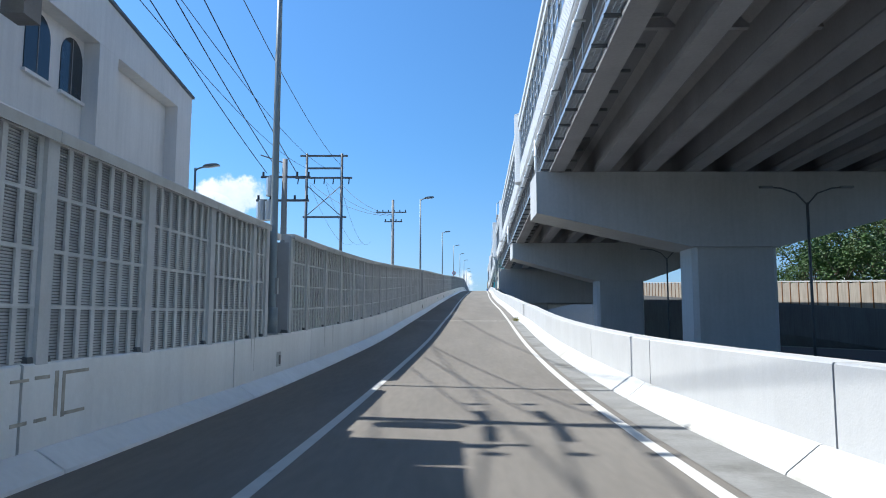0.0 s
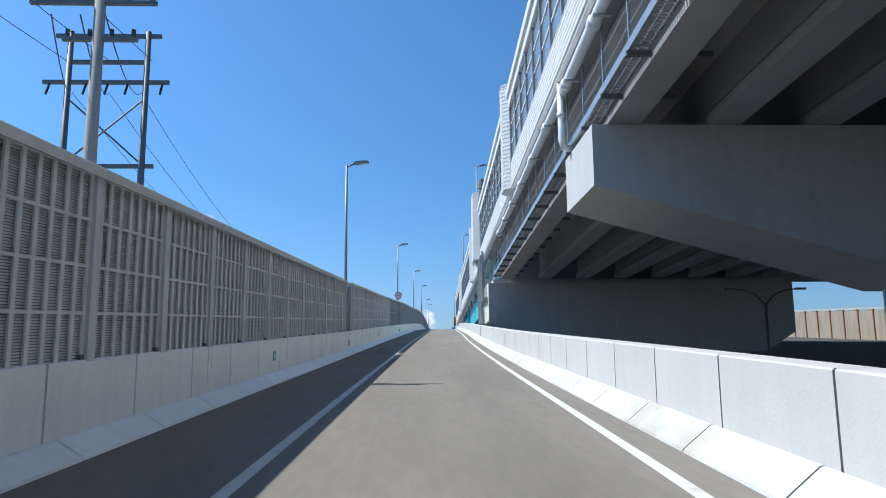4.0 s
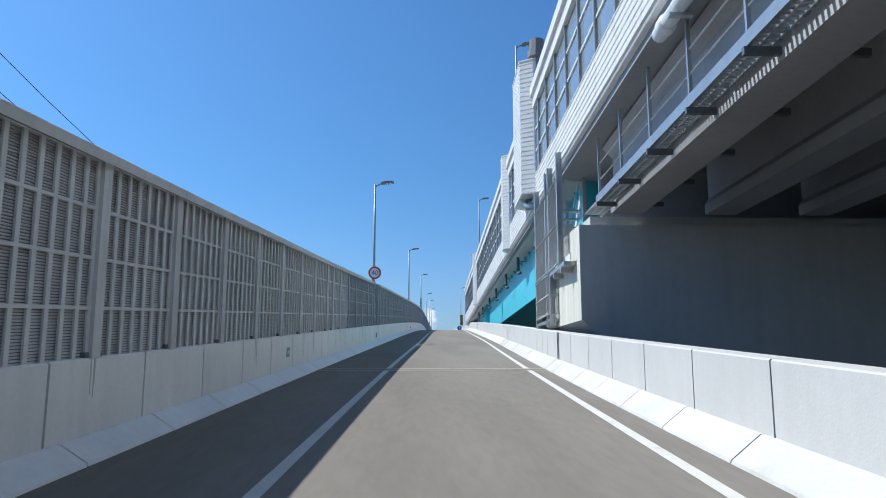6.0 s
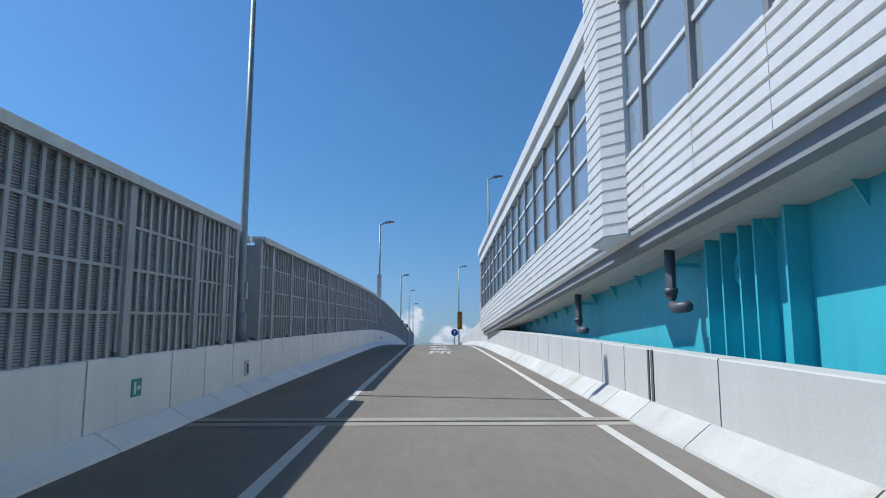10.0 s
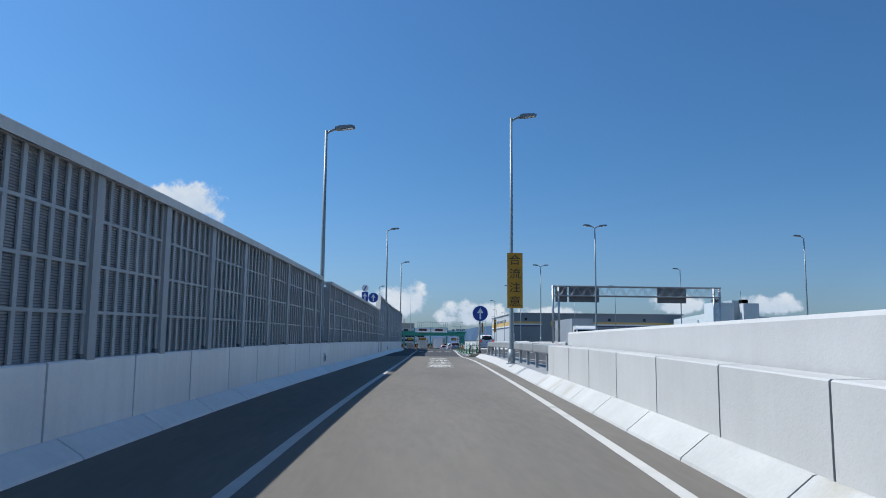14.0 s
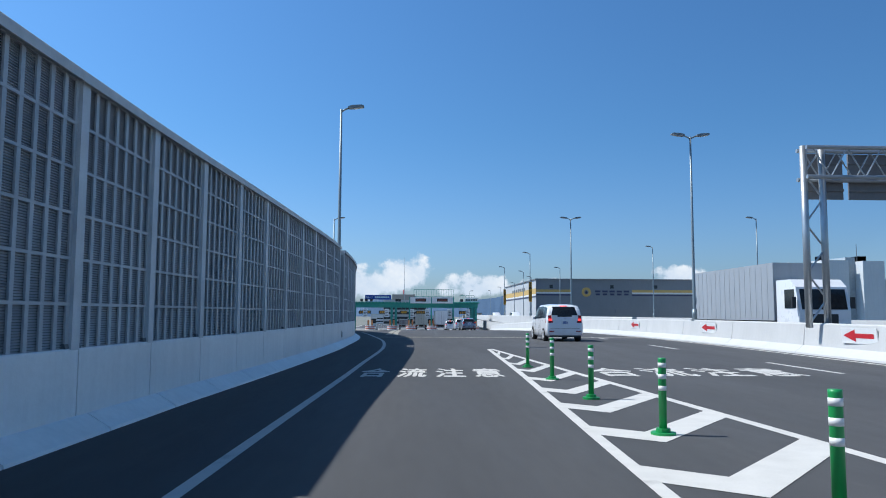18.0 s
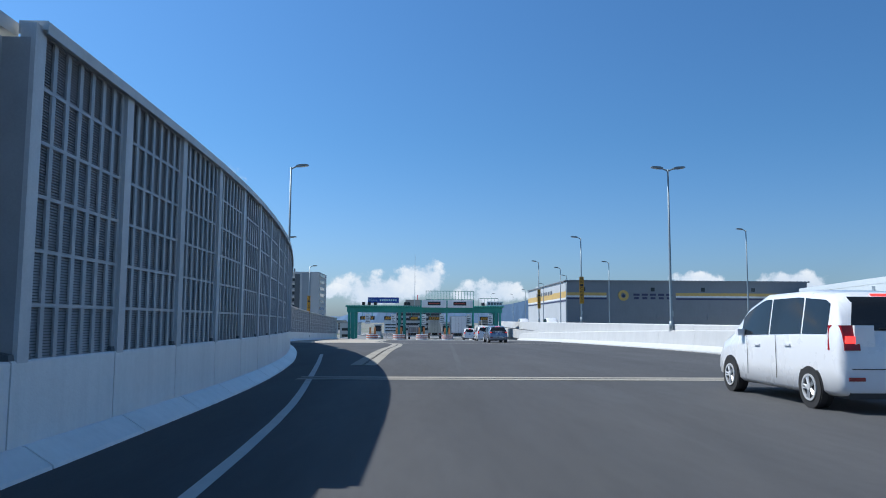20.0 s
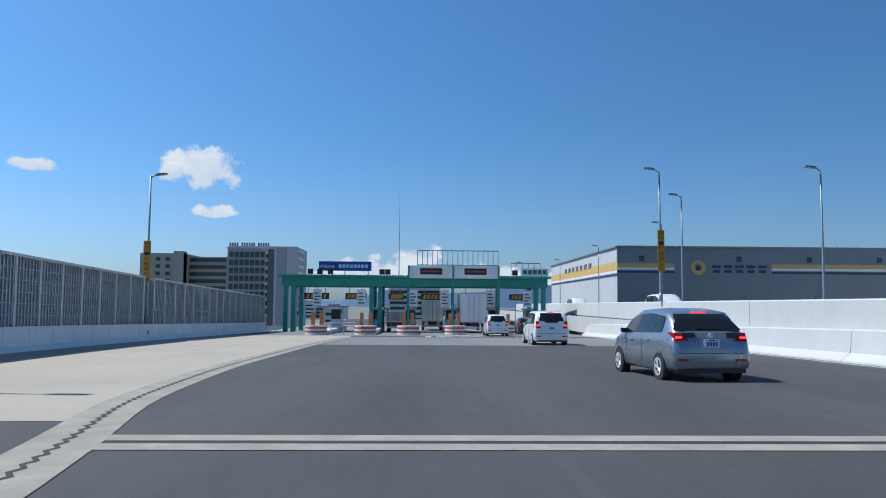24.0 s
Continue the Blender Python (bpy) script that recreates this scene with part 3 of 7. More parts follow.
def slatted(name, u0, u1, h0, h1, material, parent, o=-0.062):
    """A sheet of slats that lean outwards at the foot; the slot under each is painted dark as shade."""
    n = max(3, round((h1 - h0) / SLAT))
    p = (h1 - h0) / n
    at = world_at(parent)
    ends = [(left_face(u) - at.x, u - at.y, road_z(u) - at.z) for u in (u0, (u0 + u1) / 2, u1)]
    v, f, dark = [], [], []
    for k in range(n):
        z = h1 - p * k
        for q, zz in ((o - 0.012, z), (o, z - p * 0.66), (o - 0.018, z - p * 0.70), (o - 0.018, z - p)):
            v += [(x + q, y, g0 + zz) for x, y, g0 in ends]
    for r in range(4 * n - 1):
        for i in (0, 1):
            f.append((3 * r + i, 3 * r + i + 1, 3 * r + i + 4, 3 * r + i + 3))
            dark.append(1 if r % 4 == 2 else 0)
    me = bpy.data.meshes.new(name)
    me.from_pydata(v, [], f)
    me.materials.append(material)
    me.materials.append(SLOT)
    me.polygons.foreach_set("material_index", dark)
    me.update()
    ob = new(name, me)
    ob.parent = parent
    return ob


def rib_shell(u0, u1, h0, h1, place, o=-0.06):
    """The upright ribs and edge strips in front of a slatted sheet."""
    ribs = Shell()
    n = max(2, round((u1 - u0) / 0.255))
    for i in range(n + 1):
        u = u0 + (u1 - u0) * i / n
        w = 0.033 if 0 < i < n else 0.06
        ribs.box(o, o + 0.022, max(u0, u - w), min(u1, u + w), h0, h1)
    ribs.box(o, o + 0.026, u0, u1, h0, h0 + 0.016).box(o, o + 0.026, u0, u1, h1 - 0.016, h1)
    return ribs.mapped(place)


def screen_top(y):
    return 2.845 if y < 239.28 else 3.77 - 0.34 * max(0.0, min(1.0, (y - 300) / 40))


POST_AT = [20.31 + 2.02 * k for k in range(-14, 10)] + [y + 0.83 for a, b in zip(spans[1:6], spans[2:7]) if a in JOINTS for y in stations(a, b, *JOINTS[a])[:-1]]


def bay_ends(y0, y1):
    """Post stations of a run of screens; runs begin and end on a short bay."""
    inner = [y for y in POST_AT if y0 + 0.4 < y < y1 - 0.4]
    return [y0] + inner + [y1] if y1 < 238 else (steps(y0, y1, 2.0) if y0 > 239 else [y0] + inner + [y1])


def screen_row(owner, y0, y1, tall=None):
    ys = bay_ends(y0, y1)
    for k, y in enumerate(ys):
        top = screen_top(y if y < y1 else y - 0.1) if tall is None else tall
        w = 0.088
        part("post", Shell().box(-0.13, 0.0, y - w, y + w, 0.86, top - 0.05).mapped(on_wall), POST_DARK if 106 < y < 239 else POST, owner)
        part("base_plate", Shell().prism([(-0.16, 0.875), (0.03 - 0.05, 0.875), (-0.03, 0.93), (-0.13, 0.95)], y - 0.17, y + 0.17).mapped(on_wall), DARKSTEEL, owner)
    for a, b in zip(ys, ys[1:]):
        top = (screen_top((a + b) / 2) if tall is None else tall) - 0.085
        rows = 4 if top < 3 else 6
        for r in range(rows):
            h0, h1 = 0.868 + (top - 0.868) * r / rows, 0.868 + (top - 0.868) * (r + 1) / rows
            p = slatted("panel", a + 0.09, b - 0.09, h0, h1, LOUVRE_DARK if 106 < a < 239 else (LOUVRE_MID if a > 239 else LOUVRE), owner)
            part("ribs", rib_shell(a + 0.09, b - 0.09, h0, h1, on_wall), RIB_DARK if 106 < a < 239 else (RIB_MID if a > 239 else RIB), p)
    st = lambda y: (screen_top(y) if tall is None else tall)
    for a, b in zip(ys[::2], ys[2::2] + ([ys[-1]] if len(ys) % 2 == 0 else [])):
        mid = st((a + b) / 2)
        part("coping", Shell().sweep([(0.055, mid - 0.115), (0.06, mid - 0.015), (0.045, mid), (-0.20, mid), (-0.20, mid - 0.115), (-0.10, mid - 0.115), (-0.10, mid - 0.08), (0.045, mid - 0.08), (0.045, mid - 0.115)], [a + 0.004, (a + b) / 2, b - 0.004], on_wall), COPING, owner)


def recess(owner, y, top):
    """The set-back bay round a lamp pole."""
    b = Shell().box(-0.33, -0.28, y - 0.8, y + 0.8, 0.86, top - 0.18)
    part("recess_panel", b.mapped(on_wall), RETURN, owner, "plain grey recess panel")
    for r in range(1, 4):
        h = 0.9 + (top - 1.1) * r / 4
        part("seam", Shell().box(-0.28, -0.274, y - 0.8, y + 0.8, h - 0.008, h + 0.008).mapped(on_wall), DARK, owner)
    for q in (-1, 1):
        part("return_panel", Shell().box(-0.31, -0.04, y + q * 0.80 - 0.02, y + q * 0.80 + 0.02, 0.86, top - 0.18).mapped(on_wall), RIB_DARK, owner, "grey return panel beside the lamp pole")
    part("coping", Shell().sweep([(-0.24, top - 0.125), (-0.24, top), (-0.46, top), (-0.46, top - 0.125)], [y - 0.95, y + 0.95], on_wall), COPING, owner)
    part("ledge", Shell().sweep([(-0.28, 0.5), (-0.28, 0.87), (-0.65, 0.87), (-0.65, 0.5)], [y - 0.95, y + 0.95], on_wall), CONC_OLD, owner)


cuts = [-10.0] + POLES + [392.5]
for a, b in zip(cuts, cuts[1:]):
    t = thing("noise_barrier", on_wall(0, (a + b) / 2, 0.9), "grey louvred metal noise screens between steel posts under a pale coping", "noise barrier", "left noise barrier", "structure")
    a0, b0 = (a + 0.87 if a in POLES else a), (b - 0.87 if b in POLES else b)
    if a0 < 239.4 < b0:
        screen_row(t, a0, 239.22)
        screen_row(t, 239.35, b0)
        slope = Shell().prism([(238.62, 2.85), (239.32, 3.78), (239.6, 3.78), (239.6, 3.67), (239.40, 3.67), (238.78, 2.80)], -0.21, 0.085, "x")
        part("raking_coping", slope.mapped(on_wall), COPING, t, "sloping pale coping where the screen rises")
        part("filler_panel", Shell().prism([(238.62, 2.60), (239.36, 3.50), (239.36, 2.60)], -0.09, -0.05, "x").mapped(on_wall), LOUVRE, t)
    else:
        screen_row(t, a0, b0)
    if b in POLES:
        recess(t, b, screen_top(b))


# rust run-off on three bays of the concrete
rs = random.Random(5)
for y0 in (239.05, 240.85, 241.80):
    t = thing("rust_stain", on_wall(0.004, y0, 0.5), "brown rust streaks running down the pale concrete barrier", "stain", "rust stains", "structure")
    y = y0
    for k in range(4):
        w = rs.uniform(0.02, 0.055)
        part("streak", Shell().box(-0.004, 0.003 + 0.001 * (k % 2), y, y + w, 0.19 + rs.uniform(0.0, 0.12), 0.862).mapped(on_wall), STAIN, t)
        y += w + rs.uniform(0.015, 0.04)


GRIME_BROWN = mat("brown_grime", (0.42, 0.39, 0.33), 0.8, var=0.3, scale=8)
t = thing("rust_stain", on_wall(0.004, 6.4, 0.5), "rusty outline of a removed bracket on the pale concrete barrier", "stain", "rust stains", "structure")
for u0, u1, h0, h1 in ((5.75, 6.0, 0.74, 0.765), (6.08, 6.3, 0.745, 0.775), (6.5, 6.95, 0.76, 0.79), (5.78, 6.0, 0.40, 0.43), (6.1, 6.28, 0.40, 0.43), (6.55, 6.9, 0.41, 0.44), (6.38, 6.44, 0.42, 0.80), (6.5, 6.55, 0.40, 0.79)):
    part("streak", Shell().box(-0.004, 0.003, u0, u1, h0, h1).mapped(on_wall), GRIME_BROWN, t)
# grey rain streaks under the screen posts
GRIME = mat("grey_rain_streak", (0.50, 0.50, 0.48), 0.7, var=0.2, scale=5, stretch=(1, 1, 0.2))
for y0 in [y for y in POST_AT if 12 < y < 116][::3] + [99.3, 100.6, 19.3, 34.7]:
    t = thing("grime_streak", on_wall(0.004, y0, 0.5), "thin grey rain streaks down the pale concrete barrier", "stain", "grime streaks", "structure")
    for k in range(2):
        y = y0 + rs.uniform(-0.12, 0.12)
        part("streak", Shell().prism([(y, 0.87), (y + rs.uniform(0.02, 0.045), 0.87), (y + 0.02, rs.uniform(0.3, 0.6)), (y + 0.008, rs.uniform(0.3, 0.6))], -0.004, 0.002 + 0.001 * k, "x").mapped(on_wall), GRIME, t)


# ---- street lamps ----
def lamp(name, at, height, reach, label, category="street lamp", group="ramp lamps", double=False, base_h=0.0, plate=None):
    """A tapered steel pole with a flat lantern on a short arm; reach is towards +x."""
    x, y, z = at
    t = thing(name, at, label, category, group)
    pole = part("pole", Shell().tube([(x, y, z), (x, y, z + 0.35), (x, y, z + height * 0.5), (x, y, z + height)], 0.095, 12, 0.045), POLE, t, smooth=True)
    part("base_flange", Shell().box(x - 0.17, x + 0.17, y - 0.17, y + 0.17, z, z + 0.03), STEEL, t)
    part("base_sleeve", Shell().tube([(x, y, z + 0.03), (x, y, z + 0.5)], 0.115, 12), POLE, t, smooth=True)
    part("access_door", Shell().box(x + 0.05, x + 0.105, y - 0.05, y + 0.05, z + 0.75, z + 1.05), STEEL, t)
    for s in ((1, -1) if double else (1 if reach > 0 else -1,)):
        r = abs(reach)
        top = z + height
        arm = part("arm", Shell().tube([(x, y, top - 0.12), (x + s * 0.10, y, top - 0.04), (x + s * r * 0.4, y, top + 0.05)], 0.038, 8), POLE, t, smooth=True)
        x0, x1 = x + s * r * 0.38, x + s * (r * 0.38 + 0.62)
        out = [(x0, top + 0.02), (x0, top + 0.09), (x0 + s * 0.15, top + 0.145), (x1 - s * 0.1, top + 0.17), (x1, top + 0.14), (x1, top + 0.09), (x0 + s * 0.2, top + 0.03)]
        head = part("lantern", Shell().prism(out, y - 0.13, y + 0.13, "y"), LAMPGREY, t, "flat grey lantern", smooth=False)
        lens = Shell().prism([(x0 + s * 0.22, top + 0.026), (x1 - s * 0.05, top + 0.083), (x1 - s * 0.05, top + 0.07), (x0 + s * 0.22, top + 0.012)], y - 0.10, y + 0.10, "y")
        part("lens", lens, LENS, head)
    return t


for k, y in enumerate(POLES):
    tall = 9.35 if y > 240 else (9.6 if y < 20 else 7.62)
    if y > 320:
        tall = 9.0
    x, _, z = on_wall(-0.14, y, 0.88)
    lamp("street_lamp", (x, y, z), tall - 0.88, 0.75, "slim grey steel street lamp in a recess of the noise barrier")
    c = thing("cable_box", on_wall(0.01, y + 0.1, 0.45), "small grey cable cover set into the concrete below a lamp", "cable box", "cable boxes")
    part("cover", Shell().box(-0.01, 0.02, y - 0.12, y + 0.12, 0.30, 0.56).mapped(on_wall), CONC, c)
    part("conduit", Shell().box(0.02, 0.045, y - 0.03, y + 0.03, 0.34, 0.50).mapped(on_wall), PIPE, c)
for y in (70.1, 97.6, 145.7):
    c = thing("exit_plate", on_wall(0.01, y, 0.5), "small green marker plate on the concrete barrier", "marker plate", "exit plates")
    part("plate", Shell().box(-0.004, 0.012, y - 0.13, y + 0.13, 0.43, 0.62).mapped(on_wall), GREEN, c)
    part("bar", Shell().box(0.012, 0.016, y - 0.08, y - 0.03, 0.46, 0.59).mapped(on_wall), SIGNWHITE, c)
    part("bar", Shell().box(0.012, 0.016, y + 0.0, y + 0.09, 0.50, 0.54).mapped(on_wall), SIGNWHITE, c)

# ---- main viaduct over and beside the ramp ----
def on_via(o, y, z):
    return (via_x(y) + o, y, z)


END = 176.4     # end of the glazed screen
def beside_ramp(o, y, z):
    """Past the screens the deck edge follows the ramp's barrier."""
    return (max(via_x(y), ramp_x(y) + 2.86) + o, y, z)


DECK_SECTION = [(0.1, 11.28), (0.1, DECK), (25.2, DECK), (25.2, 11.28), (23.7, 11.20), (1.5, 11.20)]
deck = Shell().sweep(DECK_SECTION, steps(-45, END, 12), on_via)
far = Shell().sweep(DECK_SECTION, steps(END + 0.01, 204, 5), beside_ramp)
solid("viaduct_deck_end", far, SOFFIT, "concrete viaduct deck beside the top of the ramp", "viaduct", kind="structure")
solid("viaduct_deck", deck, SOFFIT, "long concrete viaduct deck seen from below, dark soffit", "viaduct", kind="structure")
for k in range(10):
    o = 1.15 + 2.35 * k
    gs = Shell().sweep([(o - 0.55, 11.2), (o - 0.28, 10.95), (o - 0.28, 9.95), (o - 0.38, 9.80), (o - 0.38, 9.55), (o + 0.38, 9.55), (o + 0.38, 9.80), (o + 0.28, 9.95), (o + 0.28, 10.95), (o + 0.55, 11.2)],
                       [-45, -9.5, 40, 99.4], on_via)
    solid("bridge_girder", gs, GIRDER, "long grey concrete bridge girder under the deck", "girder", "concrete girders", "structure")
for y in (6.0, 23.0, 56.5, 86.5):
    s = Shell().sweep([(1.4, 10.85), (1.4, 11.19), (20.0, 11.19), (20.0, 10.85)], [y - 0.12, y + 0.12], on_via)
    solid("cross_beam", s, GIRDER, "thin concrete cross beam between the girders", "girder", "cross beams", "structure")


def pier(y, x0, x1, z_tip, z_mid, c0, c1, top=9.53):
    t = thing("viaduct_pier", ((c0 + c1) / 2, y + 1.4, -0.35), "grey concrete hammerhead pier carrying the viaduct", "pier", "viaduct piers", "structure")
    out = [(x0, top), (x0, z_tip), (c0 - 0.1, z_mid), (c1 + 0.1, z_mid), (x1, z_tip), (x1, top)]
    part("cap_beam", Shell().prism(out, y, y + 3.0, "y"), PIER, t)
    e = 0.25
    part("column", Shell().prism([(c0 + e, y + 0.2), (c1 - e, y + 0.2), (c1, y + 0.2 + e), (c1, y + 2.6 - e), (c1 - e, y + 2.6), (c0 + e, y + 2.6), (c0, y + 2.6 - e), (c0, y + 0.2 + e)], -0.4, z_mid, "z"), PIER, t)
    for o in range(9):
        xg = via_x(y) + 1.15 + 2.35 * o
        part("bearing", Shell().box(xg - 0.3, xg + 0.3, y + 0.6, y + 1.2, top, top + 0.02 + 0.0), RUBBER, t)


pier(7.0, 3.4, 23.0, 7.35, 5.6, 11.4, 15.8)
pier(38.4, 4.42, 23.6, 7.35, 5.6, 12.5, 16.9)
pier(70.1, 5.75, 24.3, 8.1, 5.95, 13.7, 18.1)
# the deep cross-head where the steel span begins
t = thing("viaduct_pier", (15, 101, -0.35), "broad concrete pier cross-head with a cream painted end", "pier", "viaduct piers", "structure")
part("cap_beam", Shell().prism([(6.30, 9.30), (6.30, 6.97), (8.3, 5.0), (23.5, 5.0), (25.4, 6.2), (25.4, 9.30)], 99.5, 102.6, "y"), PIER, t)
part("end_face", Shell().prism([(99.5, 9.30), (99.5, 6.97), (102.6, 6.97), (102.6, 9.30)], 6.27, 6.30, "x"), PIER_END, t, "cream painted end face with stains")
part("bearing_shelf", Shell().box(6.6, 25, 99.7, 102.4, 9.3, 9.55), PIER, t)
part("end_diaphragm", Shell().box(7.4, 29.5, 101.6, 101.9, 9.55, 11.19), GIRDER, t)
for c in (9.5, 19.5):
    part("column", Shell().box(c, c + 3.2, 100.0, 102.3, -0.4, 5.2), PIER, t)
t = thing("viaduct_pier", (15, 149, -0.35), "concrete pier under the steel girders", "pier", "viaduct piers", "structure")
part("cap_beam", Shell().box(9.6, 27.5, 147.6, 150.6, 6.6, 8.7), PIER, t)
part("column", Shell().box(14, 19, 147.9, 150.3, -0.4, 6.6), PIER, t)

# steel box girders, painted cyan
for k, o in enumerate((0.85, 7.6, 14.3)):
    t = thing("steel_girder", on_via(o, 150, 8.9), "cyan painted steel box girder with stiffeners and bolted splices", "girder", "steel girders", "structure")
    part("box", Shell().sweep([(o, 11.28), (o, 8.90), (o + 3.2, 8.90), (o + 3.2, 11.28)], [102.7, 147, 204], on_via), CYAN, t)
    part("bottom_flange", Shell().sweep([(o - 0.10, 8.90), (o - 0.10, 8.86), (o + 3.3, 8.86), (o + 3.3, 8.90)], [102.7, 147, 204], on_via), CYAN, t)
    part("top_flange", Shell().sweep([(o - 0.22, 11.275), (o - 0.22, 11.235), (o + 3.4, 11.235), (o + 3.4, 11.275)], [102.7, 147, 204], on_via), CYAN, t)
    if k:
        continue
    for y in steps(104, 203, 1.7):
        part("bracket", Shell().prism([(o, 11.23), (o - 0.16, 11.23), (o, 10.95)], y - 0.015, y + 0.015, "y").mapped(lambda x, yy, z: (via_x(yy) + x, yy, z)), CYAN, t)
    for y in (111.0, 131.7, 160.0, 178.0):
        w = 0.22
        sp = part("splice_plate", Shell().sweep([(o - 0.016, 8.95), (o - 0.016, 10.3), (o, 10.3), (o, 8.95)], [y - w, y + w], on_via), CYAN, t)
        bolts = Shell()
        for q in (-0.16, -0.08, 0.08, 0.16):
            for i in range(12):
                z = 9.0 + i * 0.108
                bolts.box(o - 0.032, o - 0.016, y + q - 0.014, y + q + 0.014, z - 0.014, z + 0.014)
        bolts.mapped(on_via)
        part("bolts", bolts, CYAN, sp)
    for y in (144.3, 145.0, 145.4, 145.9, 146.4):
        part("stiffener", Shell().sweep([(o - 0.24, 8.92), (o - 0.24, 11.2), (o, 11.2), (o, 8.92)], [y - 0.02, y + 0.02], on_via), CYAN, t)
    for y, r in ((145.7, 0.20),):
        part("lifting_lug", Shell().disc(on_via(o - 0.05, y, 10.75), r, 0.08, "x", 16, r * 0.5), CYAN, t)

# drain pipes below the soffit
for y in (111.0, 117.7, 124.3, 131.9, 138.6, 147.3, 153.6):
    t = thing("drain_pipe", on_via(0.5, y, 11.2), "short grey elbow drain pipe under the deck edge", "drain pipe", "drain pipes")
    p = [on_via(0.45, y, 11.30), on_via(0.45, y, 10.55), on_via(0.45, y - 0.03, 10.45), on_via(0.46, y - 0.13, 10.40), on_via(0.50, y - 0.50, 10.39)]
    part("pipe", Shell().tube(p, 0.075, 10), DRAIN, t, smooth=True)
    part("collar", Shell().tube([on_via(0.45, y, 10.60), on_via(0.45, y, 10.68)], 0.095, 10), DRAIN, t, smooth=True)
    part("clamp", Shell().box(0.50, 0.85, y - 0.03, y + 0.03, 10.98, 11.03).mapped(on_via), CYAN, t)

# overhang under the parapet
ov = Shell().sweep([(-0.02, 11.50), (0.20, 11.50), (0.20, 11.42), (0.0, 11.46)], steps(-20, END, 12), on_via)
solid("drip_edge", ov, WHITE_METAL, "pale drip edge along the deck overhang", "trim", kind="structure")
ov = Shell().sweep([(0.04, 11.455), (0.16, 11.44), (0.19, 11.36), (0.25, 11.28), (0.33, 11.23), (0.45, 11.205), (0.86, 11.20), (0.86, 11.27), (0.3, 11.5)], steps(102.7, END, 6), on_via)
solid("deck_overhang", ov, PIER, "smooth grey underside of the deck overhang", "viaduct", kind="structure")

# parapet, ribbed white facing panels, glazed noise screen
par = Shell().sweep([(0.06, 11.5), (0.06, 12.5), (0.30, 12.5), (0.34, 11.55)], steps(-20, END, 12), on_via)
solid("viaduct_parapet", par, CONC, "concrete parapet behind the white facing", "parapet", kind="structure")
screen = thing("viaduct_screen", on_via(0, 95, 11.55), "white ribbed facing with a tall glazed noise screen above it", "noise barrier", kind="structure")
RIBS = [(0.055, 11.545)]
for i in range(6):
    z0 = 11.555 + i * 0.166
    RIBS += [(-0.045, z0), (-0.045, z0 + 0.118), (-0.012, z0 + 0.128), (-0.012, z0 + 0.162)]
RIBS += [(-0.05, 12.551), (-0.05, 12.585), (0.055, 12.585)]
bays = sorted([131.99 + 1.845 * k for k in range(-70, 9)] + [156.86 + 1.72 * k for k in range(-5, 12)] + [END])
GLASS0, GLASS1 = 12.62, 15.02
for a, b in zip(bays, bays[1:]):
    part("facing_panel", Shell().sweep(RIBS, [a + 0.006, b - 0.006], on_via), WHITE, screen)
for a, b in zip(bays, bays[1:]):
    part("mullion", Shell().sweep([(-0.035, 12.58), (-0.035, GLASS1), (0.11, GLASS1), (0.11, 12.58)], [a - 0.055, a + 0.055], on_via), MULLION, screen)
    rows = 3
    for r in range(rows):
        z0, z1 = GLASS0 + (GLASS1 - GLASS0) * r / rows, GLASS0 + (GLASS1 - GLASS0) * (r + 1) / rows
        ob = part("pane", Shell().sweep([(0.03, z0 + 0.03), (0.03, z1 - 0.03), (0.042, z1 - 0.03), (0.042, z0 + 0.03)], [a + 0.05, b - 0.05], on_via), PANE, screen)
        ob.visible_shadow = False
        part("transom", Shell().sweep([(0.0, z0 - 0.025), (0.0, z0 + 0.04), (0.07, z0 + 0.04), (0.07, z0 - 0.025)], [a + 0.055, b - 0.055], on_via), WHITE_METAL, screen)
y = END
part("end_post", Shell().sweep([(-0.06, 11.55), (-0.06, 15.78), (0.14, 15.78), (0.14, 11.55)], [y - 0.05, y + 0.12], on_via), WHITE, screen, "white end post")
for a, b in zip(bays[::4], bays[4::4] + [END]):
    if b > a:
        part("coping", Shell().sweep([(-0.08, 15.02), (-0.08, 15.40), (-0.17, 15.44), (-0.17, 15.76), (-0.13, 15.80), (0.20, 15.80), (0.20, 15.02)], [a + 0.004, b - 0.004], on_via), WHITE, screen)


def pilaster(y, w, z1, out=0.34, z0=11.5):
    t = thing("pilaster", on_via(-0.1, y, 11.5), "white ribbed pilaster box over a deck joint", "pilaster", "pilasters", "structure")
    n = int((z1 - z0) / 0.166)
    for i in range(n):
        zp = z0 + (z1 - z0) * i / n
        h = (z1 - z0) / n
        part("plank", Shell().prism([(-0.05, y - w), (-out, y - w + 0.3), (-out, y + w - 0.3), (-0.05, y + w)], zp, zp + h * 0.74, "z").mapped(on_via), WHITE, t)
    part("core", Shell().prism([(0.05, y - w + 0.03), (-0.05, y - w + 0.03), (-out + 0.03, y - w + 0.32), (-out + 0.03, y + w - 0.32), (-0.05, y + w - 0.03), (0.05, y + w - 0.03)], z0 - 0.03, z1 - 0.05, "z").mapped(on_via), WHITE_METAL, t)
    part("cap", Shell().prism([(0.05, y - w - 0.02), (-0.06, y - w - 0.02), (-out - 0.02, y - w + 0.29), (-out - 0.02, y + w - 0.29), (-0.06, y + w + 0.02), (0.05, y + w + 0.02)], z1 - 0.05, z1, "z").mapped(on_via), WHITE, t)


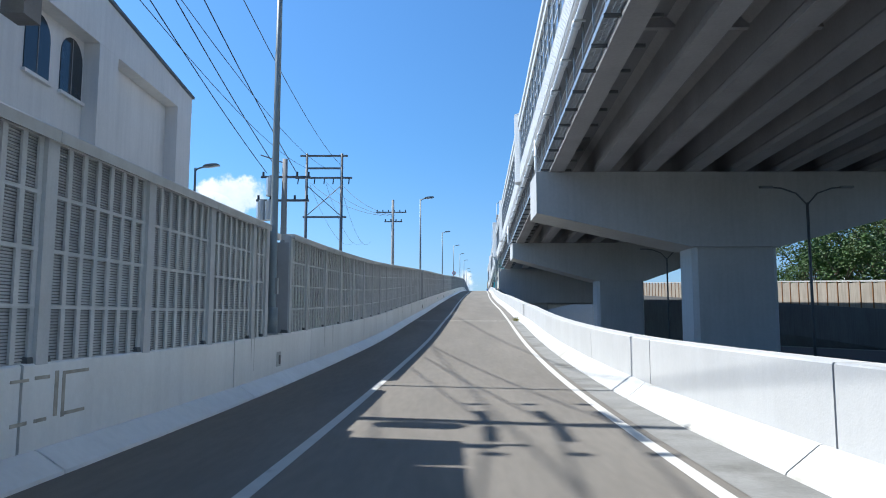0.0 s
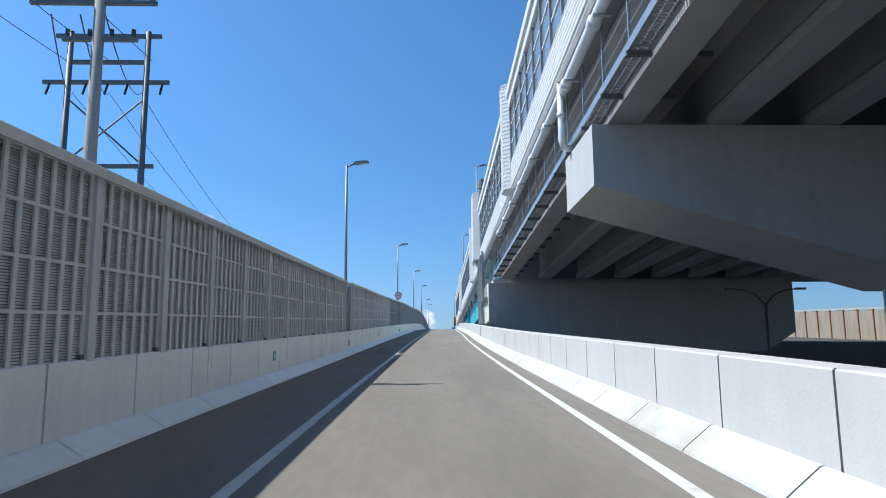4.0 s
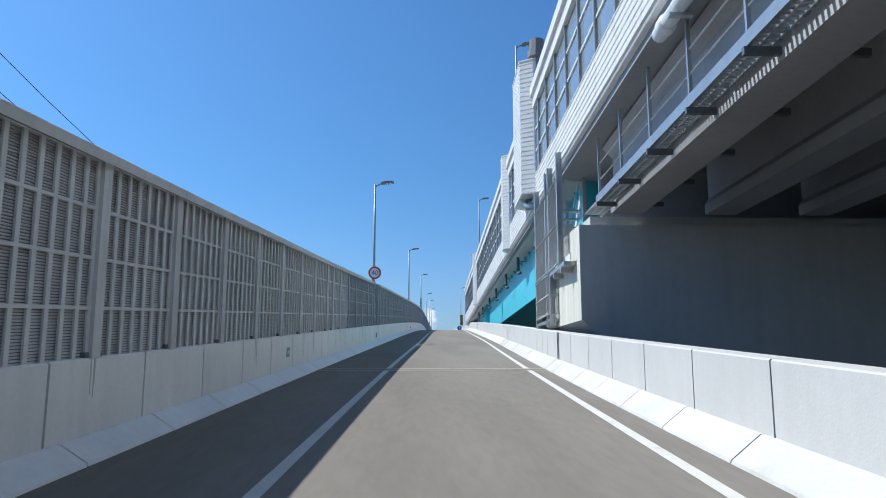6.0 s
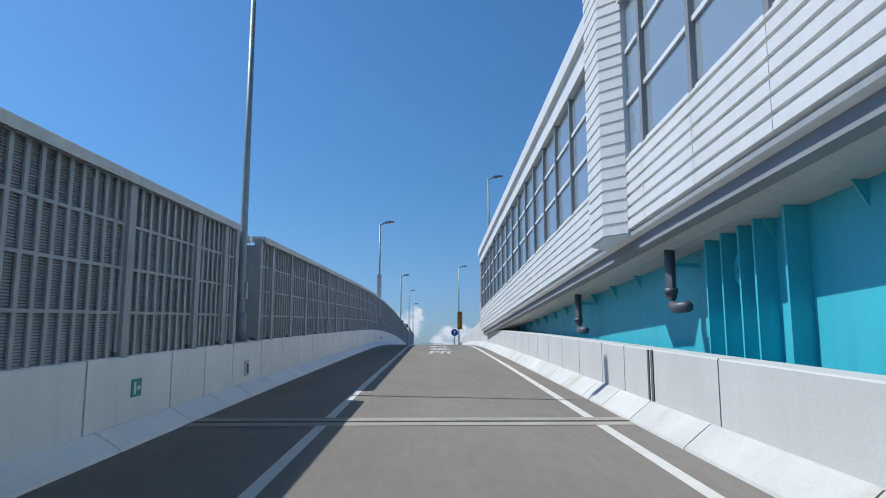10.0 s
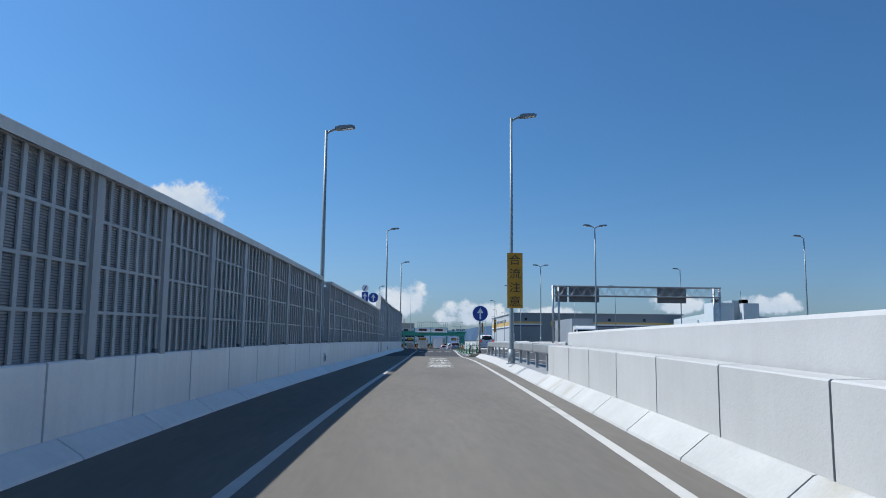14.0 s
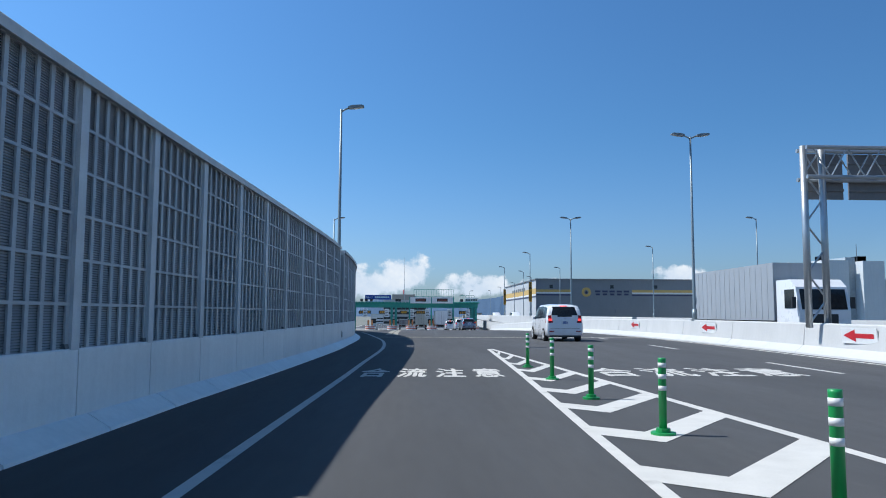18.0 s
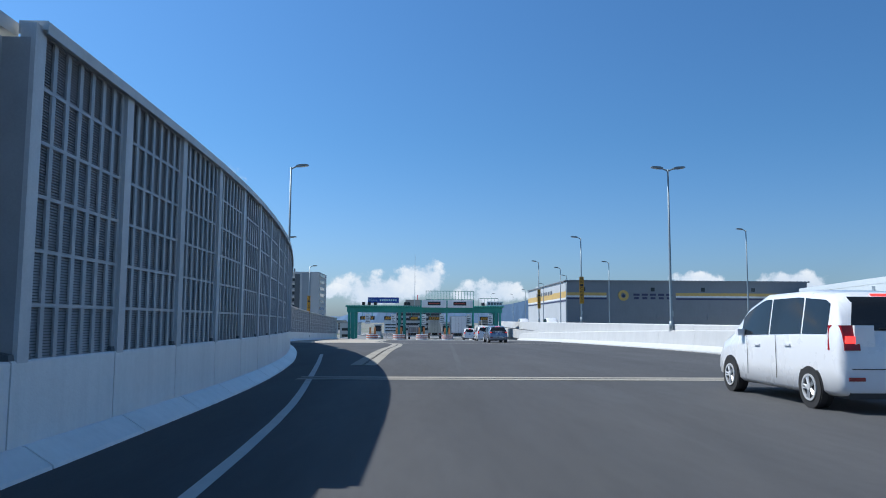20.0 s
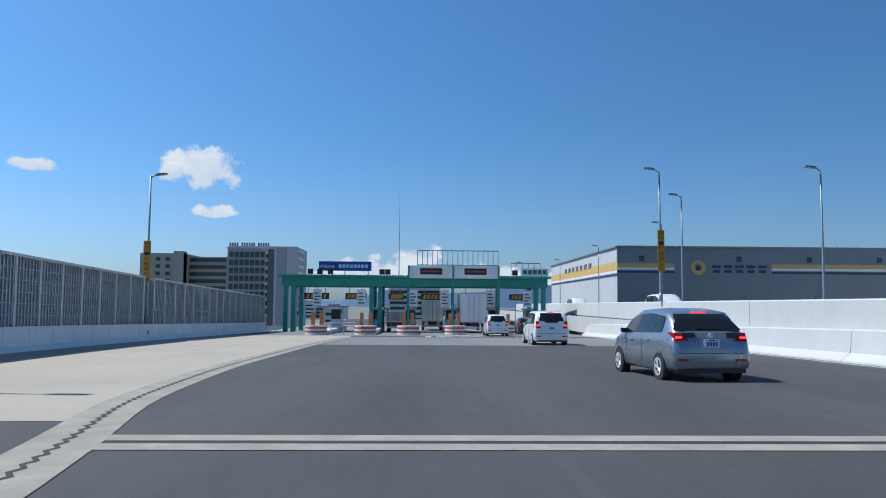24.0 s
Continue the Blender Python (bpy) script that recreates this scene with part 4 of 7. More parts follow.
pilaster(17.5, 0.75, 16.3)
pilaster(51.3, 0.75, 16.3)
pilaster(84.8, 0.75, 16.1)
pilaster(108.6, 1.55, 16.9, 0.5, 11.95)
hood = thing("vent_hood", on_via(-0.2, 107.6, 11.6), "grey hooded drain elbow below the pilaster box", "drain pipe")
part("elbow", Shell().tube([on_via(-0.25, 108.2, 11.93), on_via(-0.25, 108.15, 11.72), on_via(-0.2, 107.9, 11.6), on_via(0.0, 107.5, 11.52), on_via(0.3, 107.2, 11.45)], 0.14, 12), POLE, hood, smooth=True)
part("flange", Shell().tube([on_via(-0.25, 108.2, 11.86), on_via(-0.25, 108.2, 11.93)], 0.2, 12), POLE, hood)
pilaster(117.3, 0.7, 16.1)
pilaster(148.3, 0.75, 16.1)
s = Shell().tube([on_via(0.3, 108.4, 16.9), on_via(0.3, 108.4, 18.2)], 0.28, 10)
s.tube([on_via(0.3, 108.4, 17.5), on_via(0.3, 108.4, 17.75)], 0.36, 10)
solid("vent_stack", s, PIPE, "dark vent pipe standing on top of a pilaster", "vent pipe", smooth=False)

# unseen far edge, added so the deck's shadow reaches the opposite ramp
far_edge = Shell().sweep([(24.9, 11.5), (24.9, 12.75), (25.15, 12.75), (25.2, 11.5)], steps(-45, END, 12), on_via)
solid("far_side_parapet", far_edge, CONC, "unseen concrete parapet on the far side of the viaduct, added to lengthen its shadow", "parapet", kind="structure")
# plain parapet past the end of the screen
for a, b in ((176.6, 193.0), (193.03, 209.6)):
    s = Shell().sweep([(0.0, 11.2), (0.0, 12.71), (0.03, 12.75), (0.27, 12.75), (0.33, 11.2)], steps(a, b - 0.02, 2), beside_ramp)
    solid("parapet_wall", s, CONC, "plain white concrete parapet of the main road", "parapet", "plain parapets", "structure")

# inspection walkway below the overhang, with rails and pipes
wk = thing("inspection_walkway", on_via(0.6, 60, 9.75), "galvanised steel inspection walkway hung below the deck edge", "walkway")
part("outer_beam", Shell().sweep([(0.33, 9.72), (0.33, 9.90), (0.38, 9.90), (0.38, 9.72)], [-8, 45, 99], on_via), STEEL, wk)
part("inner_beam", Shell().sweep([(0.93, 9.72), (0.93, 9.86), (0.98, 9.86), (0.98, 9.72)], [-8, 45, 99], on_via), STEEL, wk)
for y in steps(-5.5, 98.9, 1.8):
    gr = Shell()
    for k in range(15):
        for o0, o1 in ((0.40, 0.53), (0.56, 0.69), (0.72, 0.85)):
            gr.box(o0, o1, y + 0.12 * k, y + 0.12 * k + 0.055, 9.79, 9.82)
    for o in (0.385, 0.545, 0.705, 0.865):
        gr.box(o - 0.01, o + 0.01, y, y + 1.74, 9.775, 9.825)
    part("grating", gr.mapped(on_via), STEEL, wk)
for y in steps(-4.4, 98.8, 2.15):
    part("hanger", Shell().box(0.36, 0.42, y - 0.03, y + 0.03, 9.72, 11.5).mapped(on_via), STEEL, wk)
    part("cross_arm", Shell().box(0.30, 1.9, y - 0.04, y + 0.04, 9.62, 9.72).mapped(on_via), DARKSTEEL, wk)
for z in (10.25, 10.65):
    part("rail", Shell().tube([on_via(0.40, -6, z), on_via(0.40, 45, z), on_via(0.40, 98.8, z)], 0.018, 6), STEEL, wk)
for k, (o, z, r) in enumerate(((0.16, 11.18, 0.13), (0.62, 10.02, 0.06), (0.76, 10.02, 0.06))):
    t = thing("service_pipe", on_via(o, 45, z), "pale service pipe running along the deck edge" if k == 0 else "grey cable conduit along the walkway", "pipe", "service pipes")
    part("pipe", Shell().tube([on_via(o, -6, z), on_via(o, 45, z), on_via(o, 93.0 if k == 0 else 98.5, z)], r, 10), WHITE_METAL if k == 0 else PIPE, t, smooth=True)
    if k == 0:
        for y in steps(2, 92, 3.5):
            part("bracket", Shell().box(o - 0.16, o + 0.2, y - 0.05, y + 0.05, z - 0.17, z - 0.12).mapped(on_via), STEEL, t)
            part("coupling", Shell().tube([on_via(o, y + 0.5, z), on_via(o, y + 0.75, z)], r + 0.03, 10), WHITE_METAL, t, smooth=True)
for y in (39.2, 72.4):
    t = thing("downpipe", on_via(0.1, y, 9.6), "white downpipe with an elbow beside a pier", "pipe", "downpipes")
    part("pipe", Shell().tube([on_via(0.10, y, 11.45), on_via(0.10, y, 9.85), on_via(0.14, y + 0.05, 9.70), on_via(0.5, y + 0.1, 9.66)], 0.09, 10), WHITE_METAL, t, smooth=True)
    part("collar", Shell().tube([on_via(0.10, y, 10.5), on_via(0.10, y, 10.62)], 0.115, 10), WHITE_METAL, t, smooth=True)
# tan soffit boards between the walkway arms
for y in steps(1.4, 97, 1.75):
    s = Shell().sweep([(1.02, 9.98), (1.02, 10.0), (1.75, 10.0), (1.75, 9.98)], [y - 0.68, y + 0.68], on_via)
    solid("soffit_board", s, PIER, "pale board between the walkway arms", "board", "soffit boards")

# mesh cage and stair at the pier
cage = thing("inspection_cage", on_via(-0.2, 104, 7.1), "galvanised steel inspection stair inside a wire mesh cage beside the pier", "stair cage")
X0, X1 = -0.33, 0.72
for y, z0 in ((105.2, 7.05), (102.95, 7.0), (102.35, 7.0), (100.75, 8.45)):
    xa, xb = X0 - 0.01, X0 + 0.14
    post = Shell().prism([(xa, y - 0.075), (xa + 0.02, y - 0.075), (xa + 0.02, y - 0.01), (xb - 0.02, y - 0.01), (xb - 0.02, y - 0.075), (xb, y - 0.075), (xb, y + 0.075), (xb - 0.02, y + 0.075), (xb - 0.02, y + 0.01), (xa + 0.02, y + 0.01), (xa + 0.02, y + 0.075), (xa, y + 0.075)], z0, 11.5, "z")
    part("post", post.mapped(on_via), STEEL, cage, "rolled steel post")
for y in (105.2, 102.35):
    part("post", Shell().box(X1 - 0.05, X1 + 0.05, y - 0.05, y + 0.05, 7.0, 11.2).mapped(on_via), STEEL, cage)
for z, y0, y1 in ((7.32, 102.35, 105.2), (7.85, 102.35, 105.2), (8.42, 102.35, 105.2), (8.50, 100.75, 105.2), (9.55, 100.75, 105.2), (10.75, 100.75, 105.2)):
    part("frame_bar", Shell().tube([on_via(X0 - 0.02, y0, z), on_via(X0 - 0.02, y1, z)], 0.022, 6), STEEL, cage)
for z in (7.32, 7.85, 8.42):
    part("frame_bar", Shell().tube([on_via(X0, 102.3, z), on_via(X1, 102.3, z)], 0.022, 6), STEEL, cage)


def mesh_wires(a, b, c, d, n, m):
    """Diagonal wires over the quadrilateral a b c d."""
    s = Shell()
    a, b, c, d = map(Vector, (a, b, c, d))
    at = lambda u, v: (a * (1 - u) + b * u) * (1 - v) + (d * (1 - u) + c * u) * v
    for sgn in (1, -1):
        for k in range(-m, n + 1):
            pts = []
            for v in (0.0, 1.0):
                u = (k + v * m) / n if sgn > 0 else (k + (1 - v) * m) / n
                pts.append((u, v))
            (u0, v0), (u1, v1) = pts
            lo, hi = 0.0, 1.0
            du = u1 - u0
            if abs(du) > 1e-9:
                ts = sorted(((0 - u0) / du, (1 - u0) / du))
                lo, hi = max(lo, ts[0]), min(hi, ts[1])
            if hi - lo < 0.01:
                continue
            p, q = at(u0 + du * lo, v0 + (v1 - v0) * lo), at(u0 + du * hi, v0 + (v1 - v0) * hi)
            s.tube([p, q], 0.0055, 3)
    return s


for z0, z1, y0, y1, n in ((7.32, 8.42, 102.35, 105.2, 34), (8.50, 10.75, 100.75, 102.35, 20), (8.50, 10.75, 102.35, 105.2, 34)):
    part("mesh_screen", mesh_wires(on_via(X0, y0, z0), on_via(X0, y1, z0), on_via(X0, y1, z1), on_via(X0, y0, z1), n, int((z1 - z0) / 0.085)), STEEL, cage, "diamond wire mesh")
part("mesh_screen", mesh_wires(on_via(X0, 102.3, 7.32), on_via(X1, 102.3, 7.32), on_via(X1, 102.3, 8.42), on_via(X0, 102.3, 8.42), 14, 13), STEEL, cage, "diamond wire mesh")
part("mesh_screen", mesh_wires(on_via(X0, 100.7, 8.5), on_via(-0.05, 100.7, 8.5), on_via(-0.05, 100.7, 10.75), on_via(X0, 100.7, 10.75), 6, 26), STEEL, cage, "diamond wire mesh")
part("platform", Shell().box(X0, X1, 102.6, 105.2, 8.36, 8.46).mapped(on_via), STEEL, cage)
part("platform", Shell().box(X0, -0.06, 99.9, 102.6, 8.36, 8.46).mapped(on_via), STEEL, cage)
part("platform", Shell().box(X0, X1, 102.35, 105.2, 7.12, 7.20).mapped(on_via), STEEL, cage)
for y in (104.2, 103.1, 101.6, 100.4):
    part("floor_joist", Shell().box(X0, -0.06 if y < 102.6 else X1, y - 0.05, y + 0.05, 8.22, 8.36).mapped(on_via), STEEL, cage)
part("toe_board", Shell().box(X0 + 0.16, X0 + 0.18, 99.9, 105.1, 8.46, 8.66).mapped(on_via), WHITE_METAL, cage, "pale toe board")
for i in range(9):
    y0 = 104.6 - i * 0.25
    part("tread", Shell().box(-0.2, 0.6, y0 - 0.24, y0, 8.66 + i * 0.2, 8.70 + i * 0.2).mapped(on_via), STEEL, cage)
for o in (-0.22, 0.62):
    part("stringer", Shell().prism([(104.9, 8.45), (102.4, 10.45), (102.4, 10.7), (104.9, 8.75)], o - 0.02, o + 0.02, "x").mapped(on_via), WHITE_METAL, cage, "pale stair stringer")
    part("handrail", Shell().tube([on_via(o, 104.9, 9.5), on_via(o, 102.4, 11.45)], 0.02, 6), STEEL, cage)
for y, z0, z1 in ((102.7, 8.75, 9.95), (102.75, 7.25, 8.25), (103.6, 7.3, 7.9)):
    part("switch_box", Shell().box(0.05, 0.45, y, y + 0.25, z0, z1).mapped(on_via), WHITE_METAL, cage, "pale metal switch box")
for y in (104.9, 102.7):
    part("foot_beam", Shell().box(X0 - 0.02, X1, y - 0.08, y + 0.08, 6.95, 7.12).mapped(on_via), STEEL, cage)

# lamps standing on the viaduct edge
for y in (115.5, 148.5, 182.0):
    lamp("street_lamp", (via_x(y) + 0.28 if y < 176 else beside_ramp(0.15, y, 0)[0], y, 12.55 if y < 176 else 12.74), 8.65 if y < 176 else 8.46, 0.75, "slim grey street lamp on the parapet of the main road", group="viaduct lamps")
x, y = beside_ramp(0.15, 177.4, 0)[0], 177.4
s = thing("camera_pole", (x, y, 12.74), "grey camera pole with an arm beside the glazed screen", "camera pole")
part("pole", Shell().tube([(x, y, 12.74), (x, y, 17.6)], 0.09, 10), POLE, s, smooth=True)
part("arm", Shell().tube([(x, y, 17.25), (x + 0.9, y, 17.35)], 0.05, 8), POLE, s)
part("camera_box", Shell().box(x - 0.35, x - 0.05, y - 0.1, y + 0.1, 17.2, 17.38), LAMPGREY, s)
part("base_plate", Shell().box(x - 0.16, x + 0.16, y - 0.16, y + 0.16, 12.74, 12.77), DARKSTEEL, s)

# ---- toll plaza and the merging main road ----
def flat_road(y):
    return DECK if y < 204 else DECK + (road_z(y) - DECK) * min(1.0, (y - 204) / 8)


def wide(x0, x1, ys, zf, n=5, lift=0.0):
    s = Shell()
    for y in ys:
        a, b = x0(y), x1(y)
        s.v += [(a + (b - a) * i / (n - 1), y, zf(y) + lift) for i in range(n)]
    for k in range(len(ys) - 1):
        for i in range(n - 1):
            p = k * n + i
            s.f.append([p, p + 1, p + n + 1, p + n])
    return s


solid("main_road", wide(lambda y: via_x(y) + 0.3 if y < 176.5 else (max(via_x(y), ramp_x(y) + 2.86) + 0.3 if y < 204 else ramp_x(y) + 3.3), median_x, steps(-20, 238.2, 4), flat_road, lift=0.003), ASPHALT,
      "dark asphalt carriageway of the main road", "road", kind="structure")
solid("toll_plaza_road", wide(lambda y: left_face(y) + 0.1, median_x, steps(238.2, 480, 3), road_z, 9), ASPHALT,
      "wide dark asphalt toll plaza, sunlit and faintly streaked", "road", kind="structure")
solid("far_carriageway", wide(lambda y: median_x(y) + 0.3, lambda y: 39.6, steps(204.05, 480, 10), lambda y: DECK + 0.004), ASPHALT,
      "dark asphalt of the opposite carriageway", "road", kind="structure")
s = Shell().sweep([(0, -0.05), (0, -1.4), (1, -1.4), (1, -0.05)], steps(204, 480, 6), lambda o, y, h: ((left_face(y) - 0.6) * (1 - o) + (median_x(y) + 0.6) * o, y, road_z(y) + h))
solid("plaza_deck", s, PIER, "concrete deck below the toll plaza", "deck", kind="structure")
s = Shell().box(24.5, 40.2, 204.05, 480, 10.2, 11.55)
solid("far_deck", s, PIER, "concrete deck below the opposite carriageway", "deck", kind="structure")
joint_x = curve_through([(294, 8.15), (304, 8.10), (316, 8.15), (323, 7.85), (327, 7.15), (330, 6.5), (335, 5.95), (348, 5.5), (372, 5.6)])
solid("toll_pavement", wide(lambda y: left_face(y) + 0.25, joint_x, steps(328.5, 376, 2), road_z, 5, 0.004), PAVE,
      "pale tan concrete pavement beside the toll lanes", "pavement", kind="structure")

solid("toll_lane_pavement", wide(lambda y: joint_x(y) + 0.5, lambda y: median_x(y) - 0.45, steps(355.0, 372, 2), road_z, 5, 0.003), PAVE_LANE,
      "grey concrete pavement in front of the toll lanes", "pavement", kind="structure")
solid("toll_lane_pavement_far", wide(lambda y: left_face(y) + 0.3, lambda y: median_x(y) - 0.45, steps(376.1, 430, 3), road_z, 5, 0.003), PAVE_LANE,
      "grey concrete pavement below the toll gate", "pavement", kind="structure")

# kerb island with the guard rail
isl = thing("merge_island", on_ramp(2.6, 225, 0), "low white kerb island with a grey top between ramp and main road", "traffic island", kind="structure")
ys = steps(209.92, 238.0, 6.5)


def on_island(o, y, h):
    """The island draws away from the ramp towards its nose."""
    return (ramp_x(y) + o + 0.20 * min(1.0, (y - 209.9) / 18), y, road_z(y) + h)


for a, b in zip(ys, ys[1:]):
    part("kerb", Shell().sweep([(2.13, -0.02), (2.15, 0.03), (2.42, 0.20), (2.47, 0.21), (2.5, -0.02)], [a + 0.01, (a + b) / 2, b - 0.01], on_island), CONC, isl)
top = lambda o, y, h: on_island(2.49 if o < 0.5 else 3.45, y, h)
part("top", Shell().sweep([(0, -0.02), (0, 0.205), (1, 0.205), (1, -0.02)], steps(209.92, 238.0, 3), top), mat("island_grey", (0.30, 0.31, 0.32), 0.7, var=0.06, scale=1.0), isl)
rub = Shell()
for y in steps(211, 237.5, 0.9):
    w = random.uniform(0.10, 0.2)
    rub.box(ramp_x(y) + 3.52, ramp_x(y) + 3.54 + w, y, y + random.uniform(0.7, 0.88), road_z(y) - 0.02, road_z(y) + random.uniform(0.12, 0.2))
part("broken_edge", rub, GUTTER, isl, "crumbling grey kerb edge")
NOSE_TOP = [(11.02, 238.0), (11.08, 238.5), (11.24, 239.0), (11.55, 239.25), (12.0, 239.2), (12.3, 238.8), (12.4, 238.0)]
NOSE_FOOT = [(10.74, 238.0), (10.80, 238.55), (11.04, 239.25), (11.5, 239.65), (12.1, 239.6), (12.55, 239.0), (12.68, 238.0)]
zt, zf = road_z(238.6) + 0.21, road_z(238.6) - 0.02
NOSE = mat("nose_concrete", (0.31, 0.275, 0.215), 0.9, var=0.15, scale=1.5, bump=0.4)
nose = Shell().add([(x, y, zt) for x, y in NOSE_TOP] + [(x, y, zf) for x, y in NOSE_FOOT],
                   [tuple(range(7)), (7, 0, 6, 13)] + [(k, k + 7, k + 8, k + 1) for k in range(6)])
part("nose", nose, NOSE, isl, "stained tan concrete nose")

rail = thing("guard_rail", on_ramp(2.85, 224, 0.2), "weathered galvanised box-beam guard rail, sunlit from behind", "guard rail")
for y in [210.63 + 2.2 * k for k in range(11)] + [234.5]:
    x = ramp_x(y) + 2.80
    z = road_z(y) + 0.2
    part("post", Shell().box(x + 0.03, x + 0.11, y - 0.06, y + 0.06, z, z + 0.62), RAILPAINT, rail)
for a, b in zip(steps(209.0, 234.2, 7.0), steps(209.0, 234.2, 7.0)[1:]):
    part("beam", Shell().sweep([(2.78, 0.67), (2.76, 0.70), (2.76, 0.89), (2.78, 0.92), (2.93, 0.92), (2.95, 0.89), (2.95, 0.70), (2.93, 0.67)], steps(a, b, 1.8), on_ramp), RAILPAINT, rail)
    part("splice", Shell().sweep([(2.75, 0.66), (2.75, 0.93), (2.96, 0.93), (2.96, 0.66)], [b - 0.12, b], on_ramp), STEEL, rail)
part("end_shoe", Shell().prism([(234.2, 0.61), (234.2, 0.92), (234.4, 0.90), (235.2, 0.21), (234.8, 0.21)], 2.78, 2.93, "x").mapped(on_ramp), RAILPAINT, rail, "sloping end shoe")

# median barriers
def on_median(o, y, h):
    return (median_x(y) + o, y, (flat_road(y) if y < 212 else road_z(y)) + h)


JERSEY = [(-0.42, -0.02), (-0.40, 0.06), (-0.12, 0.28), (-0.04, 0.96), (0.04, 1.0), (0.2, 1.0), (0.24, -0.02)]
ys = [196, 206, 216, 226, 236, 246, 254.5]
ys2 = [261.9, 268, 274, 280, 286, 292, 298, 304, 310, 318, 326, 334, 342, 350, 360, 370, 382]
for a, b in list(zip(ys, ys[1:])) + list(zip(ys2, ys2[1:])):
    s = Shell().sweep(JERSEY, steps(a + 0.012, b - 0.012, 4), on_median)
    solid("median_barrier", s, CONC, "white concrete median barrier, bright in the sun", "barrier", "median barriers", "structure", at=on_median(0, a, 0))
for a, b in zip(range(290, 455, 15), range(305, 470, 15)):
    s = Shell().sweep([(0.22, 9.2), (0.22, 12.70), (0.26, 12.75), (0.5, 12.75), (0.52, 9.2)], steps(a, b - 0.03, 5), lambda o, y, h: (median_x(y) + o + max(0, (y - 362)) * 0.02, y, h))
    solid("upper_parapet", s, CONC, "tall white parapet of the higher carriageway behind the barrier", "parapet", "upper parapets", "structure")
for a, b in zip(range(190, 470, 20), range(210, 490, 20)):
    s = Shell().box(39.6, 39.95, a, b - 0.03, 11.2, 12.6)
    solid("far_parapet", s, CONC, "white concrete parapet along the far edge of the road", "parapet", "far parapets", "structure")
# steel rails in the opening of the median
for a, b in ((254.7, 258.0), (258.3, 261.7)):
    r = thing("median_rail", on_median(0, a, 0), "short galvanised rail closing a gap in the median", "guard rail", "median rails")
    for y in steps(a, b, 1.6):
        part("post", Shell().box(-0.05, 0.05, y - 0.05, y + 0.05, 0, 0.95).mapped(on_median), RAILPAINT, r)
    for h in (0.45, 0.86):
        part("rail", Shell().sweep([(-0.08, h), (-0.08, h + 0.12), (0.0, h + 0.12), (0.0, h)], [a, b], on_median), RAILPAINT, r)
for y in (241.1, 252.95, 264.7, 276.5, 288.2):
    t = thing("arrow_board", on_median(-0.1, y, 0.7), "white board with a red arrow on the median barrier", "arrow board", "arrow boards")
    face = lambda u, h, d: (median_x(y) - 0.125 - d + 0.10 * (0.7 - h), y + u, road_z(y) + h)
    part("board", Shell().add([face(-0.85, 0.45, 0), face(0.85, 0.45, 0), face(0.85, 0.90, 0), face(-0.85, 0.90, 0)] + [face(-0.85, 0.45, 0.02), face(0.85, 0.45, 0.02), face(0.85, 0.90, 0.02), face(-0.85, 0.90, 0.02)],
                              [(3, 2, 1, 0), (4, 5, 6, 7), (0, 1, 5, 4), (2, 3, 7, 6), (0, 4, 7, 3), (1, 2, 6, 5)]), SIGNWHITE, t)
    pts = [(-0.7, 0.61), (0.15, 0.61), (0.15, 0.50), (0.75, 0.675), (0.15, 0.85), (0.15, 0.74), (-0.7, 0.74)]
    part("arrow", Shell().add([face(u, h, 0.026) for u, h in pts], [tuple(range(7))]), RED, t)

# joints in the plaza
for y, x0, x1 in ((284.1, 7.2, 21.8), (327.0, 7.3, 23.0)):
    j = thing("expansion_joint", (14, y, road_z(y)), "long expansion joint of two pale strips and a dark zigzag gap", "joint", "expansion joints", "structure")
    for a, b, m, nm, h in ((-0.45, -0.09, STRIP, "strip", 0.007), (0.09, 0.45, STRIP, "strip", 0.007), (-0.09, 0.09, RUBBER, "gap", 0.006)):
        part(nm, wide(lambda q: x0, lambda q: x1, [y + a, y + b], road_z, 3, h), m, j)
j = thing("long_joint", (7, 320, road_z(320)), "curving lengthwise joint with pale strips and a black zigzag gap", "joint", kind="structure")
part("strip", wide(lambda y: joint_x(y) - 0.37, lambda y: joint_x(y) + 0.37, steps(289, 372, 1.0), road_z, 3, 0.008), STRIP, j)
zig = Shell()
for k, y in enumerate(steps(289, 371, 0.16)):
    q = 0.035 if k % 2 else -0.035
    x = joint_x(y) + q
    zig.v += [(x - 0.03, y, road_z(y) + 0.011), (x + 0.03, y, road_z(y) + 0.011)]
zig.f = [[2 * k, 2 * k + 1, 2 * k + 3, 2 * k + 2] for k in range(len(zig.v) // 2 - 1)]
part("zigzag_gap", zig, RUBBER, j)

# lines, chevrons and writing on the road
nose_right = curve_through([(236, 13.75), (242, 13.62), (250.6, 13.25), (260, 12.75), (270.5, 12.1)])
stripe("road_line_3", nose_right, 205, 270.5, 0.16, "solid white line along the merge nose")
chev = Shell()
for k in range(14):
    y = 240.25 + 2.22 * k
    xl, xr = nose_left(y), nose_right(y + 1.9)
    if xr - xl < 0.35:
        continue
    xm = xl + (xr - xl) * 0.30
    w = 0.66
    z = lambda q: road_z(q) + 0.005
    c = Shell().add([(xl, y + 0.55, z(y)), (xm, y, z(y)), (xr, y + 1.85, z(y + 1)), (xr, y + 1.85 + w, z(y + 1)), (xm, y + w, z(y)), (xl, y + 0.55 + w, z(y))], [(0, 1, 4, 5), (1, 2, 3, 4)])
    solid("chevron", c, PAINT, "white painted chevron on the merge nose", "road marking", "chevrons", "structure")
